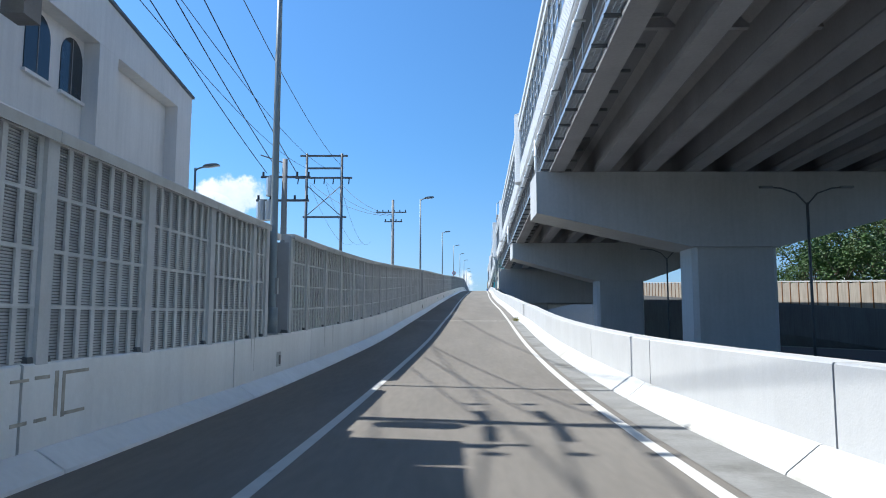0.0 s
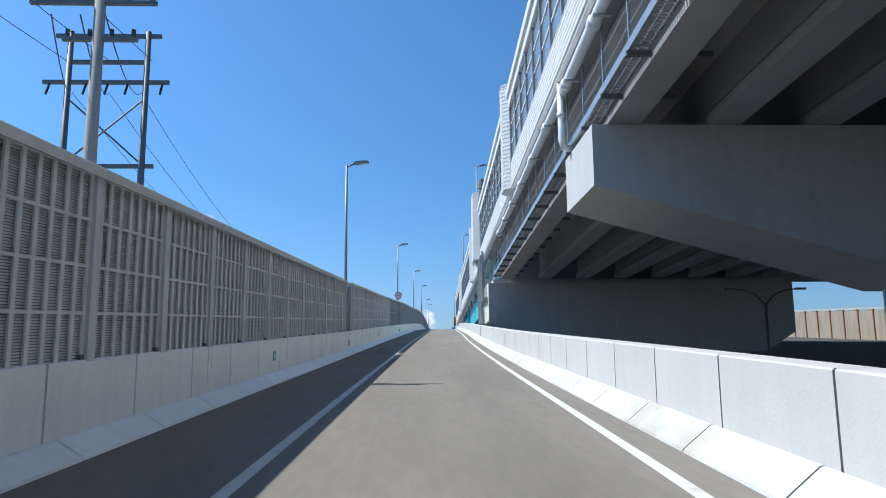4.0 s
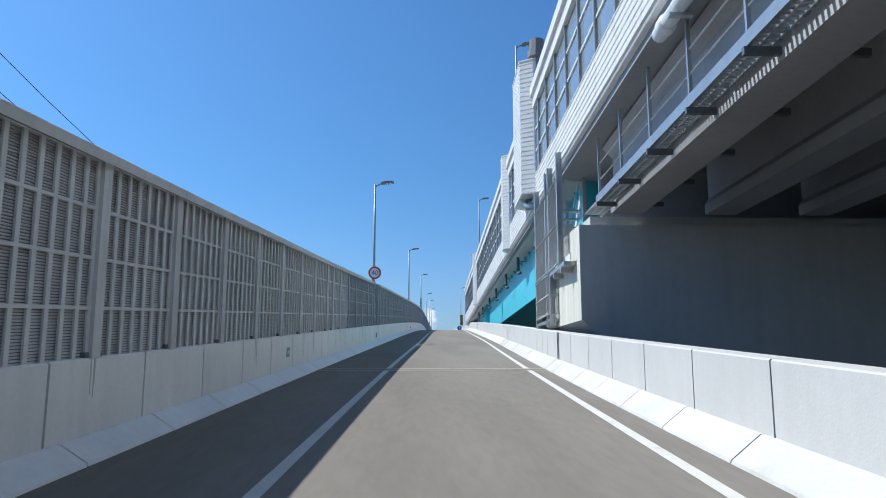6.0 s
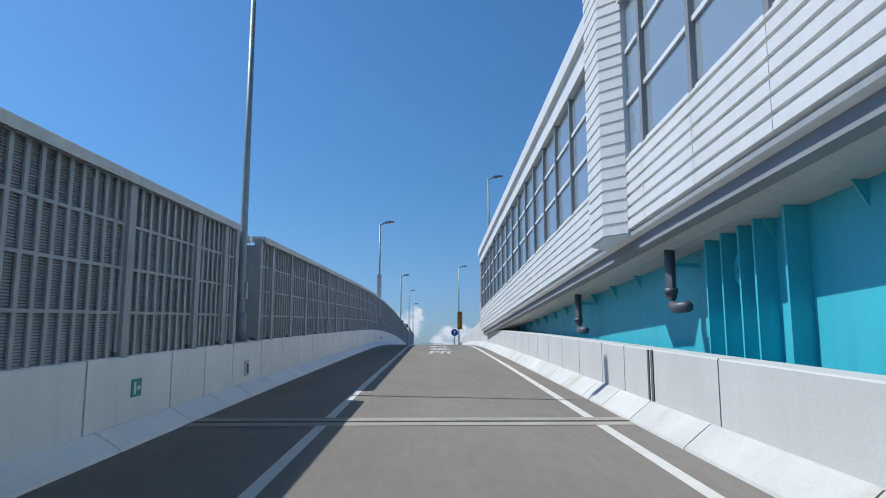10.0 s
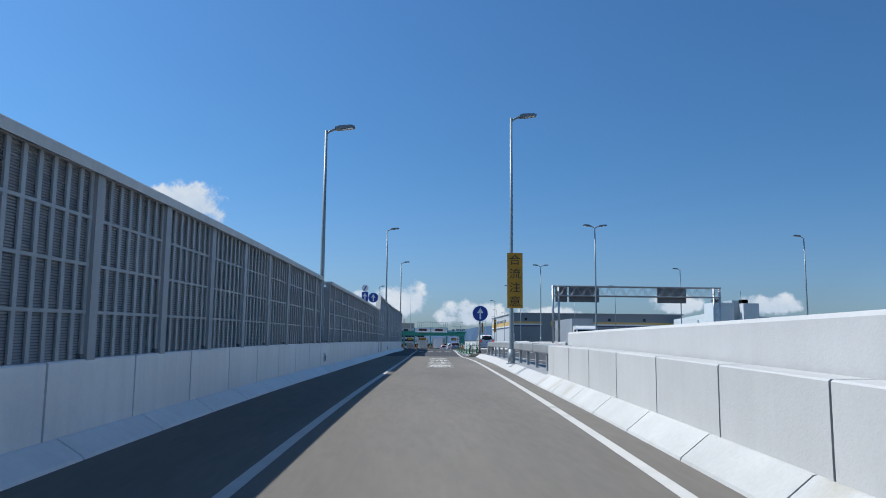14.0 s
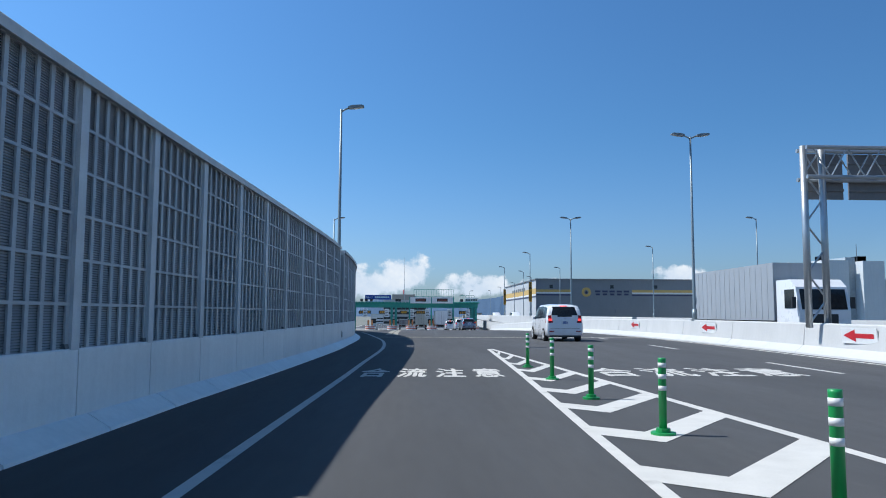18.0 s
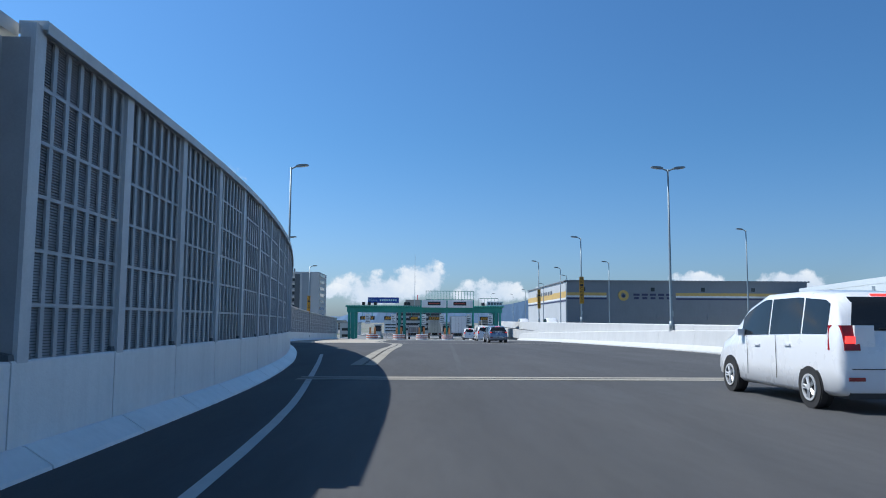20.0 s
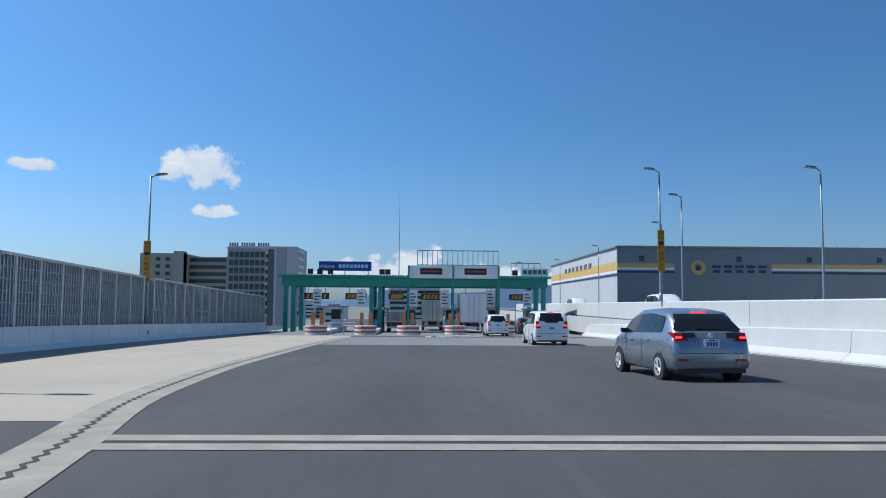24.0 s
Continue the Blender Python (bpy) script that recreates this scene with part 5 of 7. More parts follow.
for y0 in (206, 217, 228, 238, 248.9, 259.9, 270.6, 281.6):
    stripe("lane_dash", lambda y: 18.25 + 0.03 * (y - 250), y0, y0 + 3.6, 0.14, "white dashed lane line")
stripe("road_line_4", lambda y: median_x(y) - 0.75, 200, 380, 0.14, "solid white line beside the median barrier")


def road_word(text, x, y, w, l, label):
    z = road_z(y) + 0.006
    me = glyphs(text, w - 0.04, l - 0.12, PAINT, "road_writing")
    bm = bmesh.new()
    bm.from_mesh(me)
    first = bm.faces[:]
    # broad brush strokes: the same strokes laid again a little to the side and ahead
    for k, (dx, dy) in enumerate(((-0.02, 0.0), (0.02, 0.0), (0.0, -0.06), (0.0, 0.06))):
        more = bmesh.ops.duplicate(bm, geom=first)["geom"]
        bmesh.ops.translate(bm, verts=[q for q in more if isinstance(q, bmesh.types.BMVert)], vec=(dx, dy, 0.0006 * (k + 1)))
    bm.to_mesh(me)
    bm.free()
    ob = new("road_writing", me)
    slope = math.atan((road_z(y + 1) - road_z(y - 1)) / 2)
    ob.location, ob.rotation_euler = (x, y, z), (slope, 0, -0.04)
    return tagged(ob, label, "road marking", "road writing", "structure")


for k, ch in enumerate("所金料"):
    y = 168.1 + 4.15 * k
    road_word(ch, ramp_x(y) - 0.1, y, 1.0, 3.1, "white painted sign on the lane reading " + ch)
for k, ch in enumerate("意注流合"):
    y = 221.45 + 3.9 * k
    road_word(ch, ramp_x(y) - 0.02, y, 1.05, 3.1, "white painted sign on the lane reading " + ch)
for k, ch in enumerate("合流注意"):
    road_word(ch, 8.45 + 0.80 * k, 260.1, 0.62, 2.3, "white painted sign across the lane reading " + ch)
    road_word(ch, 13.62 + 1.16 * k, 260.3, 0.95, 2.3, "white painted sign across the lane reading " + ch)
for x, y in ((11.9, 371.5), (17.9, 368.0)):
    s = wide(lambda q: x - 0.9, lambda q: x + 0.9, [y, y + 0.5], road_z, 2, 0.006)
    s.add([(x - 0.9, y + 1.2, road_z(y) - 0.01), (x - 0.5, y + 1.2, road_z(y) - 0.01), (x - 0.5, y + 2.2, road_z(y) - 0.02), (x - 0.9, y + 2.2, road_z(y) - 0.02)], [(0, 1, 2, 3)])
    s.add([(x - 0.2, y + 1.2, road_z(y) - 0.01), (x + 0.9, y + 1.2, road_z(y) - 0.01), (x + 0.9, y + 1.7, road_z(y) - 0.015), (x - 0.2, y + 1.7, road_z(y) - 0.015)], [(0, 1, 2, 3)])
    solid("lane_writing", s.mapped(lambda a, b, c: (a, b, c + 0.02)), PAINT, "worn white lane marking before the toll gate", "road marking", "lane writing", "structure")

# traces of traffic on the plaza
SKID = mat("tyre_rubber_trace", (0.046, 0.046, 0.047), 0.75, var=0.2, scale=1.5, stretch=(3, 0.3, 1))
POLISH = mat("polished_wheel_track", (0.071, 0.071, 0.0715), 0.75, var=0.12, scale=0.6, stretch=(3, 0.2, 1))
for x0, y0, y1, bend in ((12.40, 296.4, 303.0, 0.10), (12.76, 295.8, 302.4, 0.13), (14.26, 296.6, 302.2, 0.06), (14.55, 296.2, 301.4, 0.08)):
    stripe("skid_mark", lambda y: x0 + bend * ((y - y0) / 6) ** 2, y0, y1, 0.11, "dark rubber skid mark on the plaza asphalt", 0.0045, SKID)
stripe("wheel_track", lambda y: 11.12 + 0.0285 * (y - 298), 286, 326, 0.16, "faint pale polished track along the plaza asphalt", 0.0042, POLISH)
for k in range(5):
    y = 374.2 + 1.15 * k
    stripe("slow_bar", lambda q: 13.6, y, y + 0.35, 3.1, "faded white bar across the toll lane", 0.009, PAINT)

# green delineator posts
d0 = None
for k in range(7):
    y = 241.9 + 3.31 * k
    x = 11.66 + 0.055 * k
    if d0 is None:
        d0 = thing("delineator_post", (0, 0, 0), "green rubber delineator post with pale reflective bands", "delineator", "delineator posts")
        part("base", Shell().tube([(0, 0, 0), (0, 0, 0.03)], 0.13, 14).tube([(0, 0, 0.03), (0, 0, 0.07)], 0.075, 12), DELIN, d0, smooth=False)
        part("stem", Shell().tube([(0, 0, 0.06), (0, 0, 0.78), (0, 0, 0.80)], 0.042, 12), DELIN, d0, smooth=True)
        for h in (0.46, 0.58, 0.70):
            part("band", Shell().tube([(0, 0, h), (0, 0, h + 0.05)], 0.0435, 12), SIGNWHITE, d0, smooth=True)
        d0.location = (x, y, road_z(y))
    else:
        copy_thing(d0, pose(x, y, road_z(y)))


# ---- signs ----
def upright_text(text, cx, y, cz, w, h, material, parent, name="writing"):
    me = glyphs(text, w, h, material, name)
    ob = new(name, me)
    ob.parent = parent
    p = world_at(parent)
    ob.location, ob.rotation_euler = (cx - p.x, y - p.y, cz - p.z), (radians(90), 0, 0)
    return ob


def arrow_up(cx, y, cz, s):
    pts = [(-0.10, -0.72), (0.10, -0.72), (0.10, 0.12), (0.36, 0.02), (0.40, 0.10), (0.0, 0.78), (-0.40, 0.10), (-0.36, 0.02), (-0.10, 0.12)]
    return Shell().prism([(cx + a * s, cz + b * s) for a, b in pts], y - 0.004, y, "y")


t = thing("speed_sign", (0.37, 116.35, 10.25), "round red-rimmed sign reading 40 clamped to a lamp pole", "road sign")
part("plate", Shell().disc((0.37, 116.38, 10.25), 0.30, 0.03, "y"), SIGNWHITE, t)
part("rim", Shell().disc((0.37, 116.355, 10.25), 0.30, 0.012, "y", 36, 0.225), RED, t)
upright_text("40", 0.37, 116.345, 10.25, 0.29, 0.23, DIGIT, t)
for z in (10.15, 10.4):
    part("clamp", Shell().box(0.3, 0.62, 116.40, 116.8, z - 0.025, z + 0.025), STEEL, t)
part("lower_bracket", Shell().box(0.24, 0.30, 116.36, 116.44, 9.80, 9.98), PIPE, t)
x, y, z = on_wall(-0.14, POLES[3], 1.30)
t = thing("number_plate", (x, y - 0.1, z), "small white reference plate reading 13-09 on a lamp pole", "plate")
part("plate", Shell().box(x - 0.11, x + 0.11, y - 0.112, y - 0.10, z - 0.06, z + 0.06), SIGNWHITE, t)
upright_text("13-09", x, y - 0.115, z, 0.19, 0.075, BLACK, t)


def plate_on_pole(cx, y, z0, z1, w, material, label, text=None, bars=0, tag="vertical board"):
    t = thing("pole_board", (cx, y, z0), label, tag, "pole boards")
    part("board", Shell().box(cx - w / 2, cx + w / 2, y - 0.02, y, z0, z1), material, t)
    n = len(text) if text else bars
    h = (z1 - z0) / n
    for k in range(n):
        zc = z1 - h * (k + 0.5)
        if text:
            upright_text(text[k], cx, y - 0.024, zc, w * 0.72, h * 0.74, BLACK, t)
        else:
            for q in range(3):
                part("bar", Shell().box(cx - w * 0.3, cx + w * (0.3 - 0.12 * (q % 2)), y - 0.025, y - 0.02, zc + h * (0.28 - 0.28 * q) - h * 0.07, zc + h * (0.28 - 0.28 * q) + h * 0.05), BLACK, t)
    for zz in (z0 + 0.2, z1 - 0.2):
        part("band", Shell().box(cx - 0.11, cx + 0.11, y, y + 0.2, zz - 0.02, zz + 0.02), STEEL, t)
    return t


x = on_wall(-0.14, 183.8, 0)[0]
plate_on_pole(x, 183.62, 12.62, 15.35, 0.30, SIGNWHITE, "tall narrow white board with dark lettering on a lamp pole", bars=11)
z = road_z(218.2) + 0.2
lamp("street_lamp", (10.62, 218.3, z), 20.5 - z, 0.75, "slim grey street lamp on the merge island", group="plaza lamps")
plate_on_pole(10.72, 218.15, 13.69, 15.61, 0.54, YELLOW, "yellow vertical warning board with dark lettering on a lamp", text="合流注意")
NAME = "福岡IC粕屋左へ"
for y in (333.0, 360.5):
    x = on_wall(-0.14, y, 0)[0]
    plate_on_pole(x, y - 0.15, road_z(y) + 3.2, road_z(y) + 5.4, 0.40, YELLOW, "yellow vertical direction board on a lamp pole", text=NAME)
    y += 1.4
    x = median_x(y) + 0.2
    lamp("street_lamp", (x, y, 12.75), 7.6, -0.75, "slim grey street lamp on the high parapet", group="plaza lamps")
    plate_on_pole(x, y - 0.15, 14.45, 16.85, 0.40, YELLOW, "yellow vertical direction board on a lamp pole", text=NAME)
for y in (248.6, 278.8, 308.0):
    x = median_x(y) + 0.08
    lamp("twin_street_lamp", (x, y, road_z(y) + 1.0), 8.8, 0.8, "tall grey street lamp with two lanterns on the median", group="median lamps", double=True)
for y in (224.0, 252.0, 280.0, 308.0, 336.0):
    lamp("street_lamp", (39.75, y, 12.6), 8.8, -0.75, "slim grey street lamp on the far parapet", group="far lamps")
for y in (388.0, 415.0, 445.0, 475.0):
    lamp("street_lamp", (33.0 + (y - 388) * 0.02, y, 11.6), 8.6, -0.75, "slim grey street lamp beyond the toll gate", group="far lamps")
for x, y in ((32.9, 360.0), (28.8, 370.7)):
    lamp("street_lamp", (x, y, 11.6), 8.6, -0.75, "slim grey street lamp beyond the high parapet", group="far lamps")
for y in (425.0, 460.0):
    lamp("street_lamp", (24.0, y, 9.5), 9.0, 0.75, "slim grey street lamp beyond the toll gate", group="far lamps")

t = thing("keep_ahead_sign", (11.57, 238.75, 11.83), "round blue sign with a white upward arrow on a weathered post", "road sign")
part("post", Shell().tube([(11.56, 238.75, 11.83), (11.56, 238.75, 14.2)], 0.05, 12), mat("weathered_post", (0.24, 0.225, 0.205), 0.65, 0.2, var=0.15, scale=4, streak=0.15), t, smooth=True)
part("foot_plate", Shell().box(11.36, 11.76, 238.55, 238.95, 11.83, 11.85), DARKSTEEL, t)
for a in range(4):
    q = math.pi / 4 + a * math.pi / 2
    part("gusset", Shell().add([(11.56, 238.75, 12.05), (11.56 + 0.2 * math.cos(q), 238.75 + 0.2 * math.sin(q), 11.85), (11.56, 238.75, 11.85), (11.57, 238.76, 12.05), (11.57 + 0.2 * math.cos(q), 238.76 + 0.2 * math.sin(q), 11.85), (11.57, 238.76, 11.85)],
                              [(0, 1, 2), (5, 4, 3), (0, 3, 4, 1), (1, 4, 5, 2), (2, 5, 3, 0)]), DARKSTEEL, t)
part("drum", Shell().disc((11.57, 238.68, 14.28), 0.475, 0.14, "y", 40), STEEL, t)
part("face", Shell().disc((11.57, 238.6, 14.28), 0.47, 0.012, "y", 40), BLUE, t)
part("rim", Shell().disc((11.57, 238.598, 14.28), 0.48, 0.014, "y", 40, 0.462), SIGNWHITE, t)
part("arrow", arrow_up(11.57, 238.592, 14.27, 0.47), SIGNWHITE, t)

t = thing("sign_cluster", (4.51, 237.3, 13.0), "post with three blue and white road signs above the noise barrier", "road sign")
part("post", Shell().tube([(4.51, 237.35, 11.3), (4.51, 237.35, 15.85)], 0.035, 10), STEEL, t)
part("plate", Shell().box(4.32, 4.70, 237.28, 237.30, 14.86, 15.44), BLUE, t, "blue one-way plate")
part("plate_arrow", arrow_up(4.51, 237.276, 15.15, 0.30), SIGNWHITE, t)
part("round_plate", Shell().disc((5.01, 237.29, 15.10), 0.29, 0.02, "y", 32), BLUE, t, "round blue plate")
part("round_arrow", arrow_up(5.01, 237.276, 15.09, 0.29), SIGNWHITE, t)
part("end_plate", Shell().disc((4.51, 237.29, 15.66), 0.20, 0.02, "y", 32), SIGNWHITE, t, "round white end-of-limit plate")
part("end_bar", Shell().prism([(4.40, 15.52), (4.46, 15.50), (4.62, 15.80), (4.56, 15.82)], 237.272, 237.278, "y"), DIGIT, t)
part("arm", Shell().box(4.5, 5.0, 237.30, 237.33, 15.07, 15.12), STEEL, t)

# sign gantry over the opposite carriageway
t = thing("sign_gantry", (30, 267, 12.5), "grey lattice sign gantry spanning the opposite carriageway", "gantry")
for x in (21.75, 22.35, 38.3, 38.9):
    part("leg", Shell().tube([(x, 267, 11.6 if x > 30 else 12.5), (x, 267, 18.3)], 0.11, 10), STEEL, t, smooth=True)
for x0 in (21.75, 38.3):
    for k in range(7):
        z = 12.6 + k * 0.8
        part("leg_brace", Shell().tube([(x0 + (0.6 if k % 2 else 0), 267, z), (x0 + (0 if k % 2 else 0.6), 267, z + 0.8)], 0.03, 6), STEEL, t)
for y, z in ((266.7, 18.2), (267.3, 18.2), (266.7, 17.25), (267.3, 17.25)):
    part("chord", Shell().tube([(21.7, y, z), (38.95, y, z)], 0.07, 8), STEEL, t)
for k in range(30):
    x = 21.9 + k * 0.565
    for y in (266.7, 267.3):
        part("lattice_bar", Shell().tube([(x, y, 17.25 if k % 2 else 18.2), (x + 0.565, y, 18.2 if k % 2 else 17.25)], 0.025, 5), STEEL, t)
for x0, x1 in ((22.1, 23.3), (23.5, 26.6), (32.6, 35.6)):
    b = part("sign_back", Shell().box(x0, x1, 267.45, 267.52, 16.65, 18.15), SIGNBACK, t, "plain grey back of a sign")
    for z in (16.95, 17.4, 17.85):
        part("stiffener", Shell().box(x0, x1, 267.40, 267.45, z - 0.04, z + 0.04), SIGNBACK, b)

# ---- toll gate ----
before_gate = {o.name for o in bpy.data.objects}
TY, TZ = 394.0, road_z(394.0)
gate = thing("toll_gate", (10, TY, TZ), "green steel toll gate canopy over several lanes", "toll gate")
for x in (-3.5, -2.7, 5.5, 6.4, 9.35, 14.05, 18.75, 22.9, 23.7):
    for y in (TY - 2.2, TY + 2.6):
        if x in (9.35, 14.05, 18.75) and y > TY:
            continue
        w = 0.22 if x not in (9.35, 14.05, 18.75) else 0.14
        part("column", Shell().box(x - w, x + w, y - w, y + w, TZ, 14.3), GREEN, gate)
for y in (TY - 2.4, TY + 2.8):
    part("beam", Shell().box(-3.9, 24.1, y - 0.15, y + 0.15, 14.2, 15.05), GREEN, gate)
for x in steps(-3.6, 23.8, 2.3):
    part("rafter", Shell().box(x - 0.09, x + 0.09, TY - 2.4, TY + 2.8, 14.5, 14.95), GREEN, gate)
roof = Shell()
for x in steps(-4.1, 24.2, 0.30):
    roof.box(x, x + 0.17, TY - 3.2, TY + 3.6, 15.08, 15.30)
roof.box(-4.2, 24.4, TY - 3.1, TY + 3.5, 15.05, 15.10)
part("roof", roof, GREEN, gate, "ribbed green roof edge")
for x0, x1 in ((9.5, 14.0), (14.1, 18.7)):
    b = part("lane_board", Shell().box(x0, x1, TY - 3.7, TY - 3.3, 15.0, 16.2), WHITE_METAL, gate, "pale board with a dark display")
    part("display", Shell().box(x0 + 1.1, x0 + 3.4, TY - 3.74, TY - 3.7, 15.35, 15.95), BLACK, b)
    part("lettering", Shell().box(x0 + 1.3, x0 + 3.2, TY - 3.76, TY - 3.74, 15.58, 15.72), mat("lettering_red", (0.35, 0.06, 0.04), 0.5), b)
for x in (9.42, 14.05, 18.78):
    part("board_post", Shell().box(x - 0.1, x + 0.1, TY - 3.75, TY - 3.5, TZ, 16.2), GREEN, gate)
fence = thing("roof_fence", (14.5, TY - 2, 16.2), "tall pale green railing above the toll gate roof", "railing")
for z in (16.35, 17.75):
    part("rail", Shell().box(10.3, 18.9, TY - 2.03, TY - 1.97, z - 0.04, z + 0.04), GREEN, fence)
for x in steps(10.3, 18.9, 0.54):
    part("bar", Shell().box(x - 0.03, x + 0.03, TY - 2.03, TY - 1.97, 15.3 if round((x - 10.3) / 0.54) % 4 == 0 else 16.35, 17.75), GREEN, fence)
fence = thing("roof_fence", (21.8, TY - 2, 15.3), "small railing and grey name board on the toll gate roof", "railing")
for x in steps(20.3, 23.4, 0.62):
    part("bar", Shell().box(x - 0.025, x + 0.025, TY - 2.03, TY - 1.97, 15.3, 16.6), GREEN, fence)
part("rail", Shell().box(20.3, 23.4, TY - 2.03, TY - 1.97, 16.55, 16.63), GREEN, fence)
part("name_board", Shell().box(21.3, 24.2, TY - 2.6, TY - 2.5, 15.35, 16.05), WHITE_METAL, fence, "grey name board")
for k in range(5):
    part("bar_sign", Shell().box(21.5 + 0.52 * k, 21.9 + 0.52 * k, TY - 2.62, TY - 2.6, 15.5, 15.9), DARKSTEEL, fence)
ban = thing("banner_board", (2.55, TY - 1, 15.3), "long blue banner board reading Welcome on the toll gate roof", "banner")
part("board", Shell().box(-0.3, 5.35, TY - 1.05, TY - 0.95, 15.75, 16.68), BLUE, ban)
upright_text("Welcome", 0.75, TY - 1.06, 16.22, 1.6, 0.38, SIGNWHITE, ban)
for k in range(8):
    part("bar", Shell().box(1.85 + 0.40 * k, 2.15 + 0.40 * k, TY - 1.07, TY - 1.05, 16.05, 16.38), SIGNWHITE, ban)
for x in (0.0, 2.5, 5.0):
    part("support", Shell().box(x - 0.05, x + 0.05, TY - 0.95, TY - 0.85, 15.3, 16.6), STEEL, ban)
t = thing("radio_mast", (8.2, 396.5, 15.28), "thin grey radio mast on the toll gate roof", "mast")
part("mast", Shell().tube([(8.2, 396.5, 15.28), (8.2, 396.5, 20), (8.2, 396.5, 24.4)], 0.06, 8, 0.02), STEEL, t)
for x in (-0.9, 0.1, 1.2, 6.6, 7.2, 20.6):
    s = Shell().box(x - 0.28, x + 0.28, TY - 2.9, TY - 2.6, 15.35, 15.85)
    s.disc((x - 0.13, TY - 2.93, 15.62), 0.10, 0.08, "y", 12).disc((x + 0.13, TY - 2.93, 15.62), 0.10, 0.08, "y", 12)
    solid("lane_signal", s, BLACK, "dark twin lane signal on the toll gate roof", "signal", "lane signals")
t = None
for x0, x1 in ((-1.9, 1.3), (2.4, 5.2), (6.9, 9.1), (10.3, 13.3), (14.6, 18.2), (19.6, 22.4)):
    b = thing("lane_sign", ((x0 + x1) / 2, TY - 2.7, 13.2), "dark hanging lane sign with yellow stripes", "lane sign", "lane signs")
    part("board", Shell().box(x0 + 0.4, x1 - 0.2, TY - 2.75, TY - 2.65, 12.95, 13.55), BLACK, b)
    for k in range(5):
        q = x0 + 0.6 + k * (x1 - x0 - 1.0) / 5
        part("stripe", Shell().prism([(q, 13.05), (q + 0.25, 13.05), (q + 0.40, 13.45), (q + 0.15, 13.45)], TY - 2.77, TY - 2.75, "y"), YELLOW, b)
    for q in (x0 + 0.8, x1 - 0.6):
        part("hanger", Shell().box(q - 0.03, q + 0.03, TY - 2.72, TY - 2.66, 13.55, 14.25), GREEN, b)
for x in (-0.1, 4.5, 9.9, 13.2, 18.0, 21.9):
    b = thing("notice_panel", (x, TY - 2.6, 12), "pale notice panel hanging beside a toll lane", "notice panel", "notice panels")
    part("panel", Shell().box(x - 0.45, x + 0.45, TY - 2.9, TY - 2.82, 12.3, 13.9), WHITE_METAL, b)
    for k in range(4):
        part("bar", Shell().box(x - 0.32, x + 0.32 - 0.2 * (k % 2), TY - 2.92, TY - 2.9, 12.55 + 0.3 * k, 12.68 + 0.3 * k), DARKSTEEL, b)
    part("hanger", Shell().box(x - 0.03, x + 0.03, TY - 2.86, TY - 2.8, 13.9, 14.3), GREEN, b)
for x in (1.6, 5.9, 9.6, 13.9, 18.6, 22.6):
    b = thing("toll_booth", (x, TY + 0.5, TZ), "narrow pale toll booth under the green canopy", "toll booth", "toll booths")
    part("wall", Shell().box(x - 0.55, x + 0.55, TY - 0.8, TY + 1.6, TZ + 0.2, TZ + 1.25), WHITE_METAL, b)
    part("window", Shell().box(x - 0.5, x + 0.5, TY - 0.75, TY + 1.55, TZ + 1.25, TZ + 2.2), WINDARK, b)
    part("roof", Shell().box(x - 0.65, x + 0.65, TY - 0.95, TY + 1.75, TZ + 2.2, TZ + 2.42), WHITE_METAL, b)
    i = thing("toll_island", (x, TY - 7, TZ), "concrete toll island with a red and white rounded nose", "toll island", "toll islands")
    yn = TY - 15.5 + (4 if x > 10 else 0)
    zn = road_z(yn)
    part("kerb", Shell().box(x - 0.75, x + 0.75, yn + 1.0, TY + 3, TZ - 0.1, zn + 0.22), CONC, i)
    nose = Shell()
    n = 10
    for lo, hi in ((0.0, 0.35),):
        out = [(x + 0.95 * math.cos(math.pi + math.pi * k / n), yn + 1.0 + 0.95 * math.sin(math.pi + math.pi * k / n)) for k in range(n + 1)]
        nose.prism(out, zn + lo, zn + 0.75, "z")
    part("nose", nose, SIGNWHITE, i)
    for h in (0.18, 0.48):
        band = Shell()
        out = [(x + 0.965 * math.cos(math.pi + math.pi * k / n), yn + 1.0 + 0.965 * math.sin(math.pi + math.pi * k / n)) for k in range(n + 1)]
        band.prism(out, zn + h, zn + h + 0.14, "z")
        part("band", band, mat("faded_red", (0.45, 0.10, 0.06), 0.6), i)
    for q in (-0.4, 0.35):
        part("post", Shell().box(x + q - 0.16, x + q + 0.16, yn + 1.6, yn + 1.9, zn + 0.2, zn + 1.75), mat("orange_post", (0.50, 0.20, 0.07), 0.6), i, "orange and brown guide post")
for x in (3.2, 4.3):
    b = thing("barricade", (x, 381.0, road_z(381)), "white tubular barricade closing a lane", "barricade", "barricades")
    for z in (0.35, 0.65, 0.95):
        part("rail", Shell().tube([(x - 0.5, 381, road_z(381) + z), (x + 0.5, 381, road_z(381) + z)], 0.03, 6), SIGNWHITE, b)
    for q in (-0.5, 0.5):
        part("leg", Shell().tube([(x + q, 381, road_z(381)), (x + q, 381, road_z(381) + 1.0)], 0.03, 6), SIGNWHITE, b)

def squeeze_across(obs, middle, share):
    """Brings a group of things closer together across the road."""
    for ob in obs:
        if ob.parent is None:
            ob.location.x = middle + (ob.location.x - middle) * share
        if ob.type == "MESH":
            for vert in ob.data.vertices:
                vert.co.x *= share


squeeze_across([o for o in bpy.data.objects if o.name not in before_gate], 10.1, 0.915)

